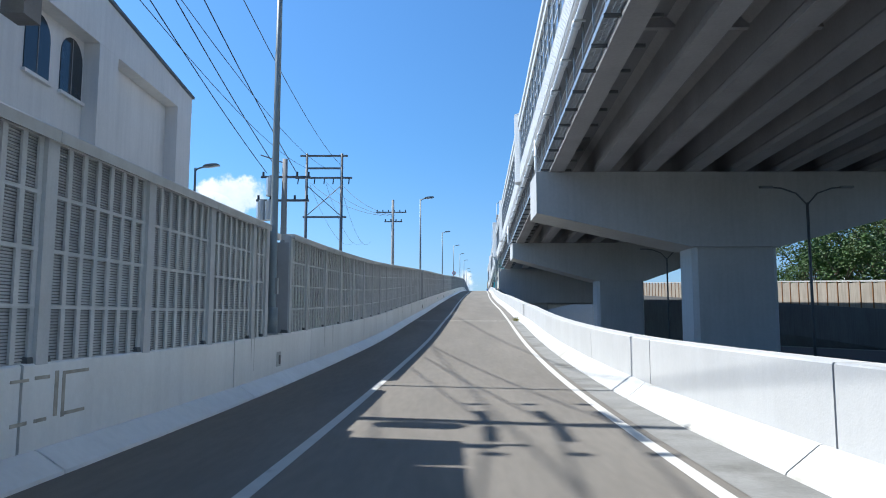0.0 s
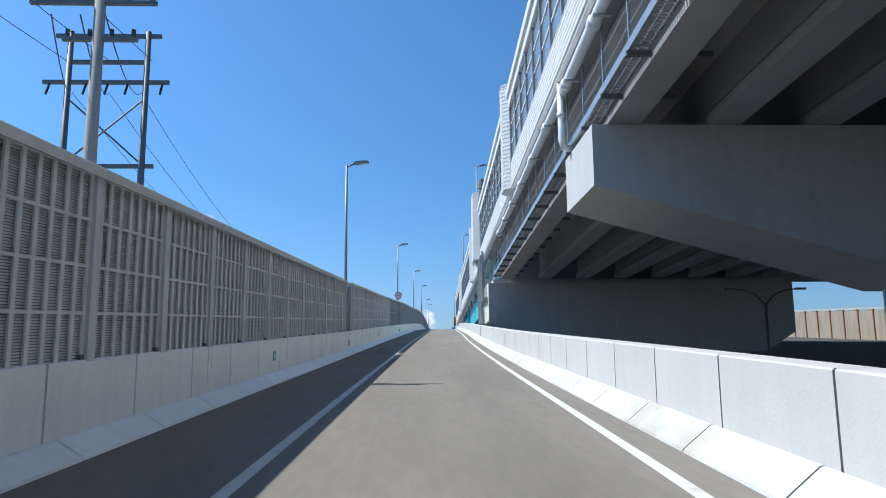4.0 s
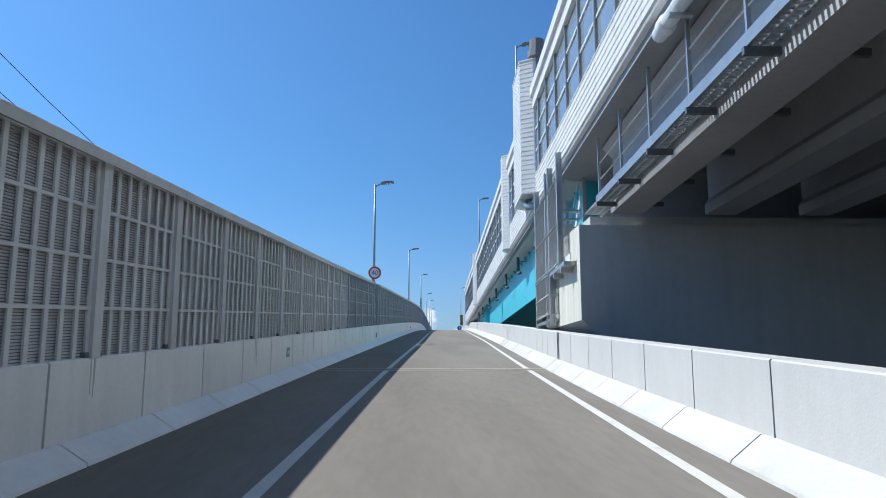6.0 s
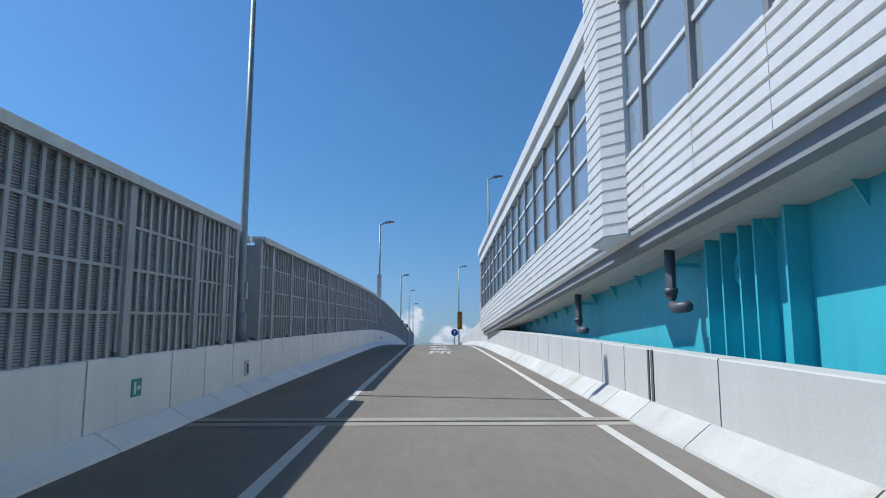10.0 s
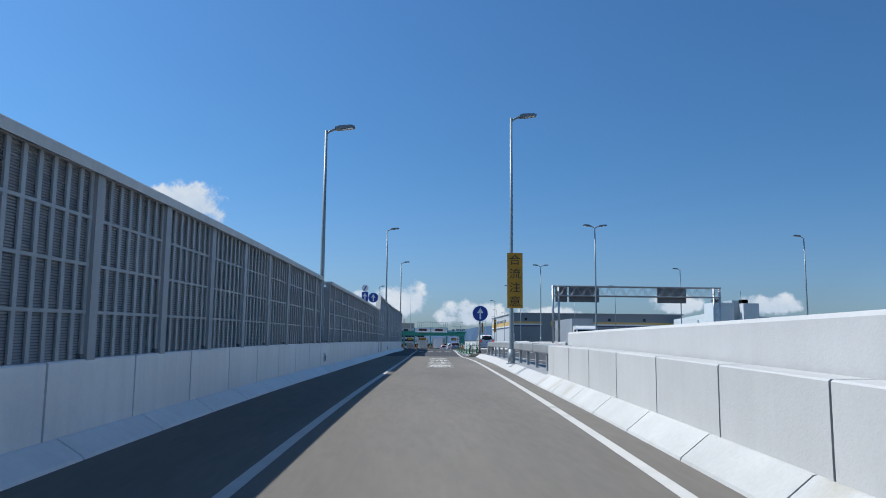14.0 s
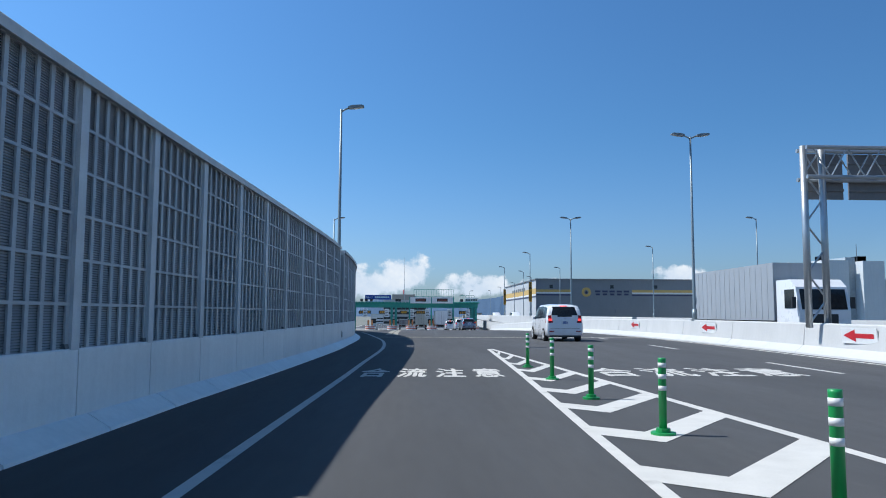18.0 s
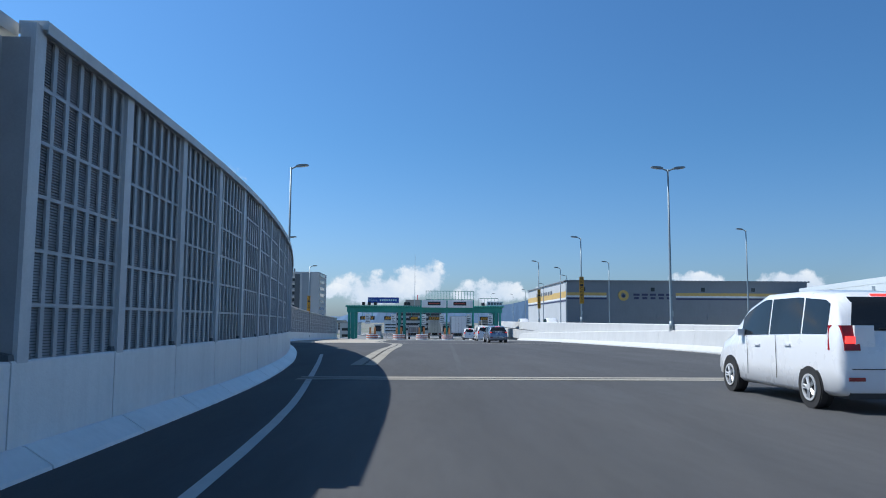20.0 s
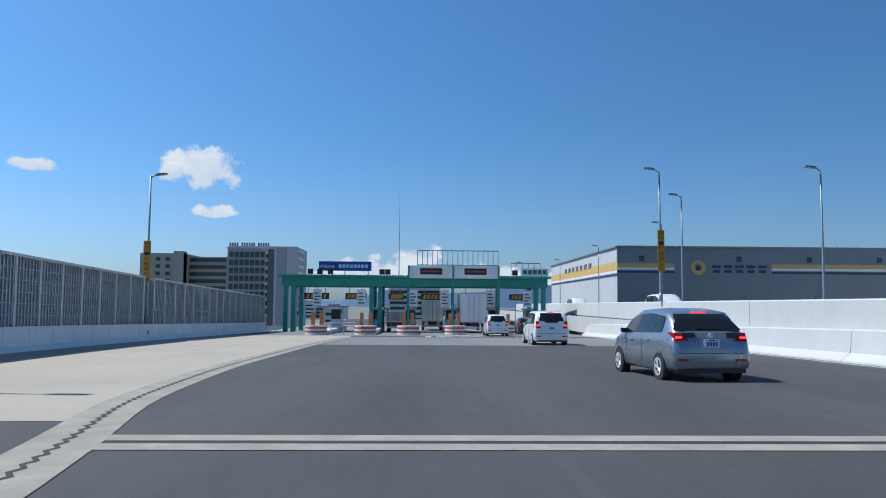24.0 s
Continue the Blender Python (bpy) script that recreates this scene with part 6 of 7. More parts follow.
# ---- buildings ----
GREYSIDING = mat("grey_siding", (0.20, 0.215, 0.24), 0.6, 0.1, var=0.05, scale=0.2, streak=0.05)
PALESIDING = mat("pale_siding", (0.50, 0.51, 0.52), 0.6, 0.1, var=0.05, scale=0.2, streak=0.05)
BANDY, BANDW, BANDB = mat("band_yellow", (0.56, 0.37, 0.12), 0.6), mat("band_white", (0.7, 0.7, 0.7), 0.6), mat("band_navy", (0.035, 0.04, 0.10), 0.6)
w = thing("warehouse", (72, 474, 0), "large grey metal-clad warehouse with yellow, white and navy bands", "warehouse")
X0, X1, Y0, Y1, ZT = 43.4, 101.0, 443.0, 506.0, 22.3
part("front_wall", Shell().box(X0, X1, Y0, Y0 + 0.4, -0.3, ZT), GREYSIDING, w)
part("side_wall", Shell().box(X0, X0 + 0.4, Y0 + 0.4, Y1, -0.3, ZT), PALESIDING, w, "pale side wall")
part("rear_wall", Shell().box(X0 + 0.4, X1, Y1 - 0.4, Y1, -0.3, ZT), GREYSIDING, w)
part("end_wall", Shell().box(X1 - 0.4, X1, Y0 + 0.4, Y1 - 0.4, -0.3, ZT), GREYSIDING, w)
part("roof", Shell().box(X0 - 0.3, X1 + 0.3, Y0 - 0.3, Y1 + 0.3, ZT, ZT + 0.25), GREYSIDING, w)
eave_rib = Shell().box(0, 0.45, -0.12, 0, -0.05, 0.3).done("eave_rib", GREYSIDING)
for x in steps(X0, X1, 0.9):
    piece("eave_rib", eave_rib, w, (x - 72, Y0 - 0.3 - 474, ZT))
for z0, z1, m, nm in ((18.95, 19.65, BANDY, "yellow_band"), (18.55, 18.95, BANDW, "white_band"), (18.05, 18.4, BANDB, "navy_band")):
    part(nm, Shell().box(X0 - 0.05, 53.0, Y0 - 0.06, Y0, z0, z1), m, w)
    part(nm, Shell().box(69.5, X1, Y0 - 0.06, Y0, z0, z1), m, w)
    part(nm, Shell().box(X0 - 0.06, X0, Y0, Y1, z0 - 0.5, z1 - 0.5 + (0.8 if m is BANDY else 0)), m, w)
for x in (60.5, 69.0, 77.6, 86.2, 94.8):
    part("seam", Shell().box(x - 0.12, x + 0.12, Y0 - 0.03, Y0, 8, ZT), GREYSIDING, w)
for x in (47.5, 64.0, 76.0, 88.0):
    part("window", Shell().box(x - 0.45, x + 0.45, Y0 - 0.05, Y0, 20.0, 20.9), WINDARK, w)
    part("vent", Shell().box(x + 0.8, x + 2.0, Y0 - 0.25, Y0, 13.4, 14.4), GREYSIDING, w)
part("emblem", Shell().disc((57.0, Y0 - 0.1, 19.0), 1.25, 0.12, "y", 24, 0.6), BANDY, w, "round yellow emblem")
part("emblem_core", Shell().disc((57.0, Y0 - 0.1, 18.9), 0.35, 0.12, "y", 16), BANDB, w)
for k in range(5):
    x = 59.4 + 1.95 * k
    part("sign_bar", Shell().box(x, x + 1.45, Y0 - 0.1, Y0, 18.95, 19.45), BANDB, w)
    part("sign_bar", Shell().box(x + 0.15, x + 1.3, Y0 - 0.1, Y0, 18.15, 18.65), BANDB, w)
for k in range(7):
    part("side_sign_bar", Shell().box(X0 - 0.1, X0, 462 + k * 4, 464.2 + k * 4, 19.7, 20.7), DARKSTEEL, w)

WHITEWALL = mat("white_wall", (0.60, 0.64, 0.66), 0.7, var=0.04, scale=0.2, streak=0.06)
w = thing("white_building", (120, 410, 0), "long white flat-roofed warehouse building with a stair tower", "building")
part("long_wall", Shell().prism([(96, 437), (85.0, 381), (85.6, 380.9), (96.6, 437)], -0.3, 20.6, "z"), WHITEWALL, w)
part("front_wall", Shell().prism([(85.6, 380.9), (150, 352), (150, 352.6), (85.7, 381.5)], -0.3, 19.6, "z"), WHITEWALL, w)
part("rear_wall", Shell().prism([(96.6, 437), (150, 430), (150, 430.5), (96.6, 437.5)], -0.3, 20.4, "z"), WHITEWALL, w)
part("roof", Shell().prism([(96, 437), (85, 381), (150, 352), (150, 430)], 19.45, 19.58, "z"), WHITEWALL, w)
part("stair_tower", Shell().box(84.4, 89.2, 376.0, 383, -0.3, 23.0), WHITEWALL, w)
part("stair_tower", Shell().box(91.0, 95.0, 374.6, 383, -0.3, 22.8), WHITEWALL, w)
part("tower_link", Shell().box(89.2, 91.0, 377.0, 383, -0.3, 23.6), mat("link_grey", (0.35, 0.40, 0.43), 0.6), w)
for x in (86.0, 93.0):
    for k in range(2):
        part("roof_unit", Shell().box(x - 0.8, x + 0.8, 378, 380, 23.0, 23.9), SIGNBACK, w)
part("aerial", Shell().tube([(92.0, 378, 23), (92.0, 378, 26.2)], 0.06, 6), DARKSTEEL, w)
for k in range(7):
    y = 421 - k * 2.2
    x = 96 - (437 - y) * 11 / 56
    part("sign_bar", Shell().box(x - 0.15, x - 0.02, y - 1.5, y, 17.2, 18.6), SIGNBACK, w)
front_y = lambda x: 380.9 - (x - 85.6) * 28.9 / 64.4
for x0, x1, z0 in ((97.5, 103.0, 15.9), (97.5, 103.0, 10.6), (111, 117, 15.9), (111, 117, 10.6), (124, 130, 15.9)):
    for q in range(6):
        a, b = x0 + (x1 - x0) * q / 6, x0 + (x1 - x0) * (q + 0.86) / 6
        part("ribbon_window", Shell().prism([(a, front_y(a) - 0.06), (b, front_y(b) - 0.06), (b, front_y(b)), (a, front_y(a))], z0, z0 + 1.6, "z"), WINDARK, w)
for y, z in ((395, 18.2), (388, 14.2), (410, 14.2)):
    x = 96 - (437 - y) * 11 / 56
    part("wall_vent", Shell().box(x - 0.7, x, y - 0.5, y + 0.5, z, z + 1.0), WHITEWALL, w)

HOTEL = mat("hotel_grey_tiles", (0.30, 0.32, 0.34), 0.7, var=0.05, scale=0.15)
HOTELLIGHT = mat("hotel_light_tiles", (0.48, 0.48, 0.48), 0.7, var=0.05, scale=0.15)
h = thing("hotel_building", (-58, 630, 0), "tall grey hotel block with many windows and a roof sign", "building")
part("wall", Shell().box(-67.0, -49.5, 620, 640, -0.3, 34.6), HOTEL, h)
part("wing", Shell().box(-49.5, -38.4, 614, 640, -0.3, 35.0), HOTELLIGHT, h)
part("stripe", Shell().box(-46.2, -42.2, 613.9, 614, 4, 34.5), HOTEL, h)
part("stripe", Shell().box(-49.6, -47.2, 613.9, 614, 4, 34.0), mat("hotel_dark", (0.10, 0.11, 0.12), 0.6), h)
for c in range(8):
    for r in range(8):
        x0, z0 = -66.2 + 2.08 * c, 8.6 + 3.2 * r
        part("window", Shell().box(x0, x0 + 1.55, 619.75, 620, z0, z0 + 2.2), WINDARK, h)
for r in range(9):
    z0 = 7.5 + 3.1 * r
    part("balcony", Shell().box(-51.5, -49.0, 617.6, 620.2, z0, z0 + 0.8), HOTELLIGHT, h)
    part("side_window", Shell().box(-38.4, -38.3, 617, 632, z0 + 0.8, z0 + 2.1), WINDARK, h)
part("parapet", Shell().box(-67.3, -49.3, 619.8, 640.2, 34.6, 35.2), HOTELLIGHT, h)
for k in range(17):
    if k in (4, 11):
        continue
    part("sign_bar", Shell().box(-66.4 + 0.95 * k, -65.75 + 0.95 * k, 620.4, 620.6, 35.5, 36.9), DARKSTEEL, h)
part("sign_frame", Shell().box(-66.6, -50.0, 620.6, 620.7, 35.2, 35.5), STEEL, h)
BEIGE = mat("beige_tiles", (0.34, 0.32, 0.28), 0.75, var=0.06, scale=0.15)
a = thing("apartment_block", (-92, 650, 0), "beige apartment block with stacked balconies", "building")
part("wall", Shell().box(-106, -88, 632, 655, -0.3, 33.2), BEIGE, a)
part("wing", Shell().box(-88, -72, 640, 655, -0.3, 32.2), BEIGE, a)
part("lift_tower", Shell().box(-92, -88, 631.0, 636, -0.3, 34.0), BEIGE, a)
for r in range(9):
    z0 = 5 + 3.0 * r
    part("balcony_shade", Shell().box(-88, -72.5, 639.8, 640, z0 + 1.1, z0 + 2.7), WINDARK, a)
    for x in (-104, -99.5, -95.5):
        part("window", Shell().box(x, x + 1.8, 631.8, 632, z0 + 1.0, z0 + 2.5), WINDARK, a)
s = thing("office_block", (5, 760, 0), "distant pale office block behind the toll gate", "building")
part("wall", Shell().box(-8, 22, 760, 790, -0.3, 22.5), HOTELLIGHT, s)
part("penthouse", Shell().box(-2, 14, 762, 780, 22.5, 26.5), BEIGE, s)
part("mast", Shell().tube([(6, 770, 26.5), (6, 770, 30)], 0.3, 6), RED, s)
for r in range(6):
    part("window_band", Shell().box(-7.5, 21.5, 759.8, 760, 3.2 + 3.2 * r, 4.8 + 3.2 * r), WINDARK, s)
random.seed(4)
for k in range(46):
    x = random.choice((-1, 1)) * random.uniform(6, 330)
    y = random.uniform(560, 1300)
    if -115 < x < -30 and y < 700 or 40 < x < 160 and y < 560:
        continue
    wd, dp, ht = random.uniform(9, 26), random.uniform(9, 22), random.uniform(6, 15)
    b = thing("house_block", (x, y, -0.3), "low distant city building with rows of windows", "building", "distant buildings")
    part("wall", Shell().box(x - wd / 2, x + wd / 2, y, y + dp, -0.3, ht), random.choice((BEIGE, HOTELLIGHT, WHITEWALL, HOTEL)), b)
    part("roof", Shell().box(x - wd / 2 - 0.3, x + wd / 2 + 0.3, y - 0.3, y + dp + 0.3, ht, ht + 0.5), random.choice((HOTEL, SIGNBACK, BEIGE)), b)
    for r in range(int(ht / 3.2)):
        part("ribbon_window", Shell().box(x - wd / 2 + 1, x + wd / 2 - 1, y - 0.15, y, 1.0 + r * 3.2, 2.3 + r * 3.2), WINDARK, b)

# hills on the horizon
hl = Shell()
n = 180
for i in range(n + 1):
    q = -1 + 2 * i / n
    x = q * 4000
    h = 62 + 38 * math.sin(i * 0.13 + 1) + 26 * math.sin(i * 0.31) + 12 * noise.noise((i * 0.4, 0, 0)) + 8 * noise.noise((i * 1.3, 5, 0))
    hl.v += [(x, 4300, -5), (x, 4400, 12 + max(20, h))]
hl.f = [[2 * i, 2 * i + 2, 2 * i + 3, 2 * i + 1] for i in range(n)]
solid("hills", hl, HILL, "low blue hills on the far horizon", "hills", kind="structure")

# ---- things behind the left-hand noise barrier ----
b = thing("white_house", (-14, 24, -0.35), "white stuccoed building with arched windows behind the noise barrier", "building")
part("wall", Shell().prism([(8, -0.35), (30.6, -0.35), (30.6, 10.95), (8, 13.15)], -19.0, -11.5, "x"), STUCCO, b)
for y0, y1 in ((8.0, 16.4), (22.4, 23.7), (29.05, 30.6)):
    part("pier", Shell().prism([(y0, -0.35), (y1, -0.35), (y1, 10.2), (y0, 10.2)], -11.5, -11.0, "x"), STUCCO, b)
part("head_beam", Shell().prism([(8, 13.2), (30.6, 11.0), (30.6, 10.2), (8, 10.2)], -11.5, -10.995, "x"), STUCCO, b)
part("roof_trim", Shell().prism([(8, 13.2), (30.65, 11.0), (30.65, 11.1), (8, 13.3)], -19.1, -10.9, "x"), DARKSTEEL, b, "dark roof edge")
for y0, y1, top in ((19.2, 20.45, 10.05), (21.05, 22.3, 10.05)):
    yc, r = (y0 + y1) / 2, (y1 - y0) / 2
    out = [(y0, 8.25), (y1, 8.25), (y1, top - r)] + [(yc + r * math.cos(q), top - r + r * math.sin(q)) for q in [math.pi * k / 10 for k in range(1, 10)]] + [(y0, top - r)]
    wn = part("arched_window", Shell().prism(out, -11.5, -11.47, "x"), WINDARK, b, "dark arched window")
    part("glazing_bar", Shell().box(-11.47, -11.455, yc - 0.02, yc + 0.02, 8.25, top), PIPE, wn)
    part("window_sill", Shell().box(-11.5, -11.38, y0 - 0.08, y1 + 0.08, 8.15, 8.25), STUCCO, wn)


def utility_pole(x, y, top, arms, label):
    t = thing("utility_pole", (x, y, -0.35), label, "utility pole", "utility poles")
    part("pole", Shell().tube([(x, y, -0.35), (x, y, top * 0.5), (x, y, top)], 0.19, 10, 0.12), WOODPOLE, t, smooth=True)
    for z, l, r in arms:
        a = part("crossarm", Shell().box(x - l, x + r, y - 0.05, y + 0.05, z - 0.05, z + 0.05), DARKSTEEL, t)
        ins = Shell()
        for q in steps(x - l + 0.1, x + r - 0.1, 0.6):
            ins.tube([(q, y, z + 0.05), (q, y, z + 0.24)], 0.055, 6)
        part("insulators", ins, WINDARK, a)
    return t


def transformer(t, x, y, z):
    part("transformer", Shell().tube([(x, y, z), (x, y, z + 0.85)], 0.25, 12).tube([(x, y, z + 0.85), (x, y, z + 0.95)], 0.15, 10), STEEL, t, "grey pole transformer", smooth=False)


t = utility_pole(-7.75, 34.0, 9.2, ((8.35, 1.1, 1.2), (7.25, 1.3, 1.15)), "grey utility pole with transformers and crossarms")
transformer(t, -8.35, 33.8, 6.3)
transformer(t, -8.3, 33.8, 7.42)
transformer(t, -8.75, 33.9, 6.3)
part("pole_bracket", Shell().tube([(-7.75, 34, 9.0), (-8.9, 34, 9.4)], 0.03, 6), DARKSTEEL, t)
t = utility_pole(-7.1, 10.7, 13.3, ((11.2, 0.85, 0.85), (9.9, 0.5, 0.5)), "grey utility pole with crossarms and a transformer")
transformer(t, -6.7, 10.2, 8.3)
for x, z in ((-7.85, 11.4), (-7.1, 11.45), (-6.35, 11.5)):
    for q in (-1, 1):
        part("tension_insulator", Shell().tube([(x, 10.7 + q * 0.15, z), (x, 10.7 + q * 0.35, z - 0.01), (x, 10.7 + q * 0.95, z - 0.05), (x, 10.7 + q * 1.2, z - 0.06)], 0.075, 6), WINDARK, t)
        part("jumper_clamp", Shell().box(x - 0.07, x + 0.07, 10.7 + q * 1.9 - 0.09, 10.7 + q * 1.9 + 0.09, z - 0.18, z - 0.04), DARKSTEEL, t)
t = utility_pole(-5.75, 8.75, 8.4, ((7.9, 0.7, 0.7),), "grey utility pole with a junction box and added shadow-casting boxes")
part("junction_box", Shell().box(-5.72, -5.42, 9.0, 9.4, 5.25, 5.75), SIGNBACK, t, "grey junction box")
# two boxes and their platform, added out of view to cast the lane's broad shadow
for y0 in (6.3, 7.65):
    part("cabinet", Shell().box(-5.85, -5.25, y0, y0 + 1.25, 5.75, 7.4), SIGNBACK, t, "plain grey box added out of view to shade the lane")
part("platform", Shell().box(-5.9, -5.2, 6.2, 9.3, 5.62, 5.74), STEEL, t)
t = utility_pole(-5.6, 70.3, 13.7, ((12.5, 1.6, 1.3), (11.6, 0.8, 0.9)), "concrete utility pole with crossarms and insulators")
t = thing("h_frame_pylon", (-17, 98, -0.35), "tall steel H-frame power pylon with crossed braces", "pylon")
for x in (-19.4, -14.7):
    part("leg", Shell().tube([(x, 98, -0.35), (x, 98, 12), (x, 98, 24.9)], 0.26, 10, 0.17), DARKSTEEL, t, smooth=True)
for z, a, c in ((24.6, -20.3, -13.9), (22.9, -19.4, -14.7), (21.6, -20.9, -13.3), (16.3, -19.8, -14.0)):
    part("crossbeam", Shell().box(a, c, 97.9, 98.1, z - 0.12, z + 0.12), DARKSTEEL, t)
part("brace", Shell().tube([(-19.4, 98, 16.4), (-14.7, 98, 20.6)], 0.06, 6).tube([(-14.7, 98, 16.4), (-19.4, 98, 20.6)], 0.06, 6), DARKSTEEL, t)
ins = Shell()
for x in (-20.5, -18.3, -17.0, -15.8, -13.7):
    ins.tube([(x, 98, 21.5), (x, 97.6, 20.7)], 0.08, 6)
part("insulators", ins, WINDARK, t)


def cable(name, a, b, sag, r=0.014, n=14):
    a, b = Vector(a), Vector(b)
    pts = [a.lerp(b, k / n) - Vector((0, 0, 4 * sag * (k / n) * (1 - k / n))) for k in range(n + 1)]
    return solid(name, Shell().tube(pts, r, 5), WIRE, "thin black overhead power cable", "cable", "overhead cables")


for x0, x1 in ((-19.6, -9.6), (-17.0, -8.3), (-14.4, -5.6)):
    cable("power_cable", (x0, 98, 23.0), (x1, -10, 14.6), 2.6, 0.022)
for x0, x2 in ((-8.6, -7.85), (-8.0, -7.1), (-7.2, -6.35)):
    cable("power_cable", (x0, 34, 8.55), (x2, 10.7, 11.42), 0.3, 0.018)
    cable("power_cable", (x2, 10.7, 11.42), (x2 - 2.0, -24, 11.8), 0.5, 0.018)
for x0 in (-19.0, -16.8, -14.9):
    cable("power_cable", (x0, 98, 21.0), (x0 * 0.3 - 1.0, 70.3, 12.2), 0.8, 0.02)
    cable("power_cable", (x0, 98, 20.8), (x0 - 6, 190, 24), 3.5, 0.02)
lamp("street_lamp", (-10.6, 30.2, -0.35), 8.3, 0.95, "grey street lamp beside the white house", group="street lamps")

# ---- right-hand side below the viaduct: the opposite ramp, its screens and trees ----
opp = thing("opposite_ramp", (36, 80, 0), "opposite ramp with pale concrete and old brown noise panels", "ramp", kind="structure")
oz = lambda y: 1.3 + max(0.0, y - 40) * 0.062
# the viaduct's shade on this body is put into its dark colour
part("body", Shell().sweep([(36.85, -3), (36.85, 0.35), (37.3, 0.35), (37.3, -12)], steps(-20, 190, 7), lambda o, y, h: (o, y, max(-0.35, oz(y) + h))), mat("shaded_concrete", (0.13, 0.135, 0.14), 0.9, var=0.15, scale=0.4, streak=0.2), opp)
for y in steps(20, 188, 2.0):
    part("noise_panel", Shell().box(37.05, 37.15, y + 0.05, y + 1.95, oz(y) + 0.35, oz(y) + 2.7), BROWNWALL, opp)
    part("post", Shell().box(36.98, 37.12, y - 0.06, y + 0.06, oz(y) + 0.35, oz(y) + 2.75), RUST, opp)
part("coping", Shell().sweep([(37.0, 2.7), (37.0, 2.85), (37.25, 2.85), (37.25, 2.7)], steps(20, 190, 7), lambda o, y, h: (o, y, oz(y) + h)), COPING, opp)
for x, y in ((16.8, 35.0), (17.9, 62.0), (20.0, 92.0)):
    t = thing("twin_arm_lamp", (x, y, -0.3), "slim dark street lamp with two curved arms under the viaduct", "street lamp", "street lamps below")
    part("pole", Shell().tube([(x, y, -0.3), (x, y, 7.3)], 0.07, 8), DARKSTEEL, t, smooth=True)
    for q in (-1, 1):
        part("arm", Shell().tube([(x, y, 7.2), (x + q * 0.5, y, 7.75), (x + q * 1.2, y, 8.0), (x + q * 1.9, y, 8.05)], 0.04, 6), DARKSTEEL, t, smooth=True)
        part("lantern", Shell().box(x + q * 1.9 - 0.3, x + q * 1.9 + 0.3, y - 0.1, y + 0.1, 8.0, 8.1), LAMPGREY, t)


def tree(seed, height, spread, leafmat):
    """A trunk with limbs and a crown of many small leaf blades in uneven clumps."""
    rnd = random.Random(seed)
    t = thing("tree", (0, 0, 0), "broad-leaved evergreen tree with a dense uneven crown", "tree", "roadside trees")
    wood = Shell().tube([(0, 0, -0.3), (rnd.uniform(-0.2, 0.2), 0.1, height * 0.3), (rnd.uniform(-0.5, 0.5), 0, height * 0.62)], 0.32, 9, 0.14)
    tips = []
    for k in range(9):
        a = k * 2.4 + rnd.uniform(-0.4, 0.4)
        z0 = height * rnd.uniform(0.28, 0.55)
        r = spread * rnd.uniform(0.55, 0.95)
        z1 = height * rnd.uniform(0.5, 0.95)
        tip = (r * math.cos(a), r * math.sin(a), z1)
        wood.tube([(0, 0, z0), (tip[0] * 0.5, tip[1] * 0.5, (z0 + z1) * 0.52), tip], 0.12, 6, 0.03)
        tips.append(tip)
    part("trunk", wood, BARK, t)
    clumps = [(x + rnd.uniform(-1, 1), y + rnd.uniform(-1, 1), z + rnd.uniform(-0.8, 0.8), rnd.uniform(0.8, 1.7)) for x, y, z in tips for _ in range(4)]
    clumps += [(rnd.uniform(-0.5, 0.5) * spread, rnd.uniform(-0.5, 0.5) * spread, height * rnd.uniform(0.6, 1.0), rnd.uniform(0.9, 1.8)) for _ in range(10)]
    leaf = Shell()
    for cx, cy, cz, r in clumps:
        for _ in range(95):
            d = Vector((rnd.gauss(0, 1), rnd.gauss(0, 1), rnd.gauss(0, 0.8))).normalized() * r * rnd.uniform(0.6, 1.05)
            p = Vector((cx, cy, cz)) + d
            u = Vector((rnd.gauss(0, 1), rnd.gauss(0, 1), rnd.gauss(0, 0.5))).normalized()
            v = u.cross(Vector((rnd.gauss(0, 1), rnd.gauss(0, 1), rnd.gauss(0, 1)))).normalized()
            s = rnd.uniform(0.12, 0.24)
            leaf.add([p - u * s, p - v * s * 0.5, p + u * s, p + v * s * 0.5], [(0, 1, 2, 3)])
    part("crown", leaf, leafmat, t)
    return t


kinds = [tree(1, 11.0, 4.2, LEAF), tree(2, 13.0, 4.8, LEAF2), tree(3, 9.5, 3.8, LEAF)]
spots = [(46, 52), (52, 58), (45, 66), (55, 70), (47, 80), (58, 82), (46, 94), (54, 98), (48, 109), (64, 95), (66, 70), (47, 38), (56, 42), (44.5, 60), (44.5, 73), (45, 87), (50, 64), (50.5, 76), (51, 90), (48, 101), (62, 84), (56, 105), (53, 50), (60, 60)]
rnd = random.Random(7)
for k, (x, y) in enumerate(spots):
    z = 0.9 + (x - 44) * 0.22 + max(0, y - 60) * 0.03 - max(0, y - 100) * 0.25
    m = pose(x, y, z, 0, 0, rnd.uniform(0, 360))
    if k < 3:
        kinds[k].matrix_basis = m
    else:
        copy_thing(kinds[k % 3], m)
bank = Shell()
n = 12
for i in range(n + 1):
    y = 20 + 150 * i / n
    f = min(1.0, i / 2, (n - i) / 3)
    bank.v += [(38, y, -0.5), (44, y, -0.5 + f * (1.7 + max(0, y - 60) * 0.02)), (75, y, -0.5 + f * (8.5 + max(0, y - 60) * 0.02)), (105, y, -0.5 + f * 6.5), (140, y, -0.5)]
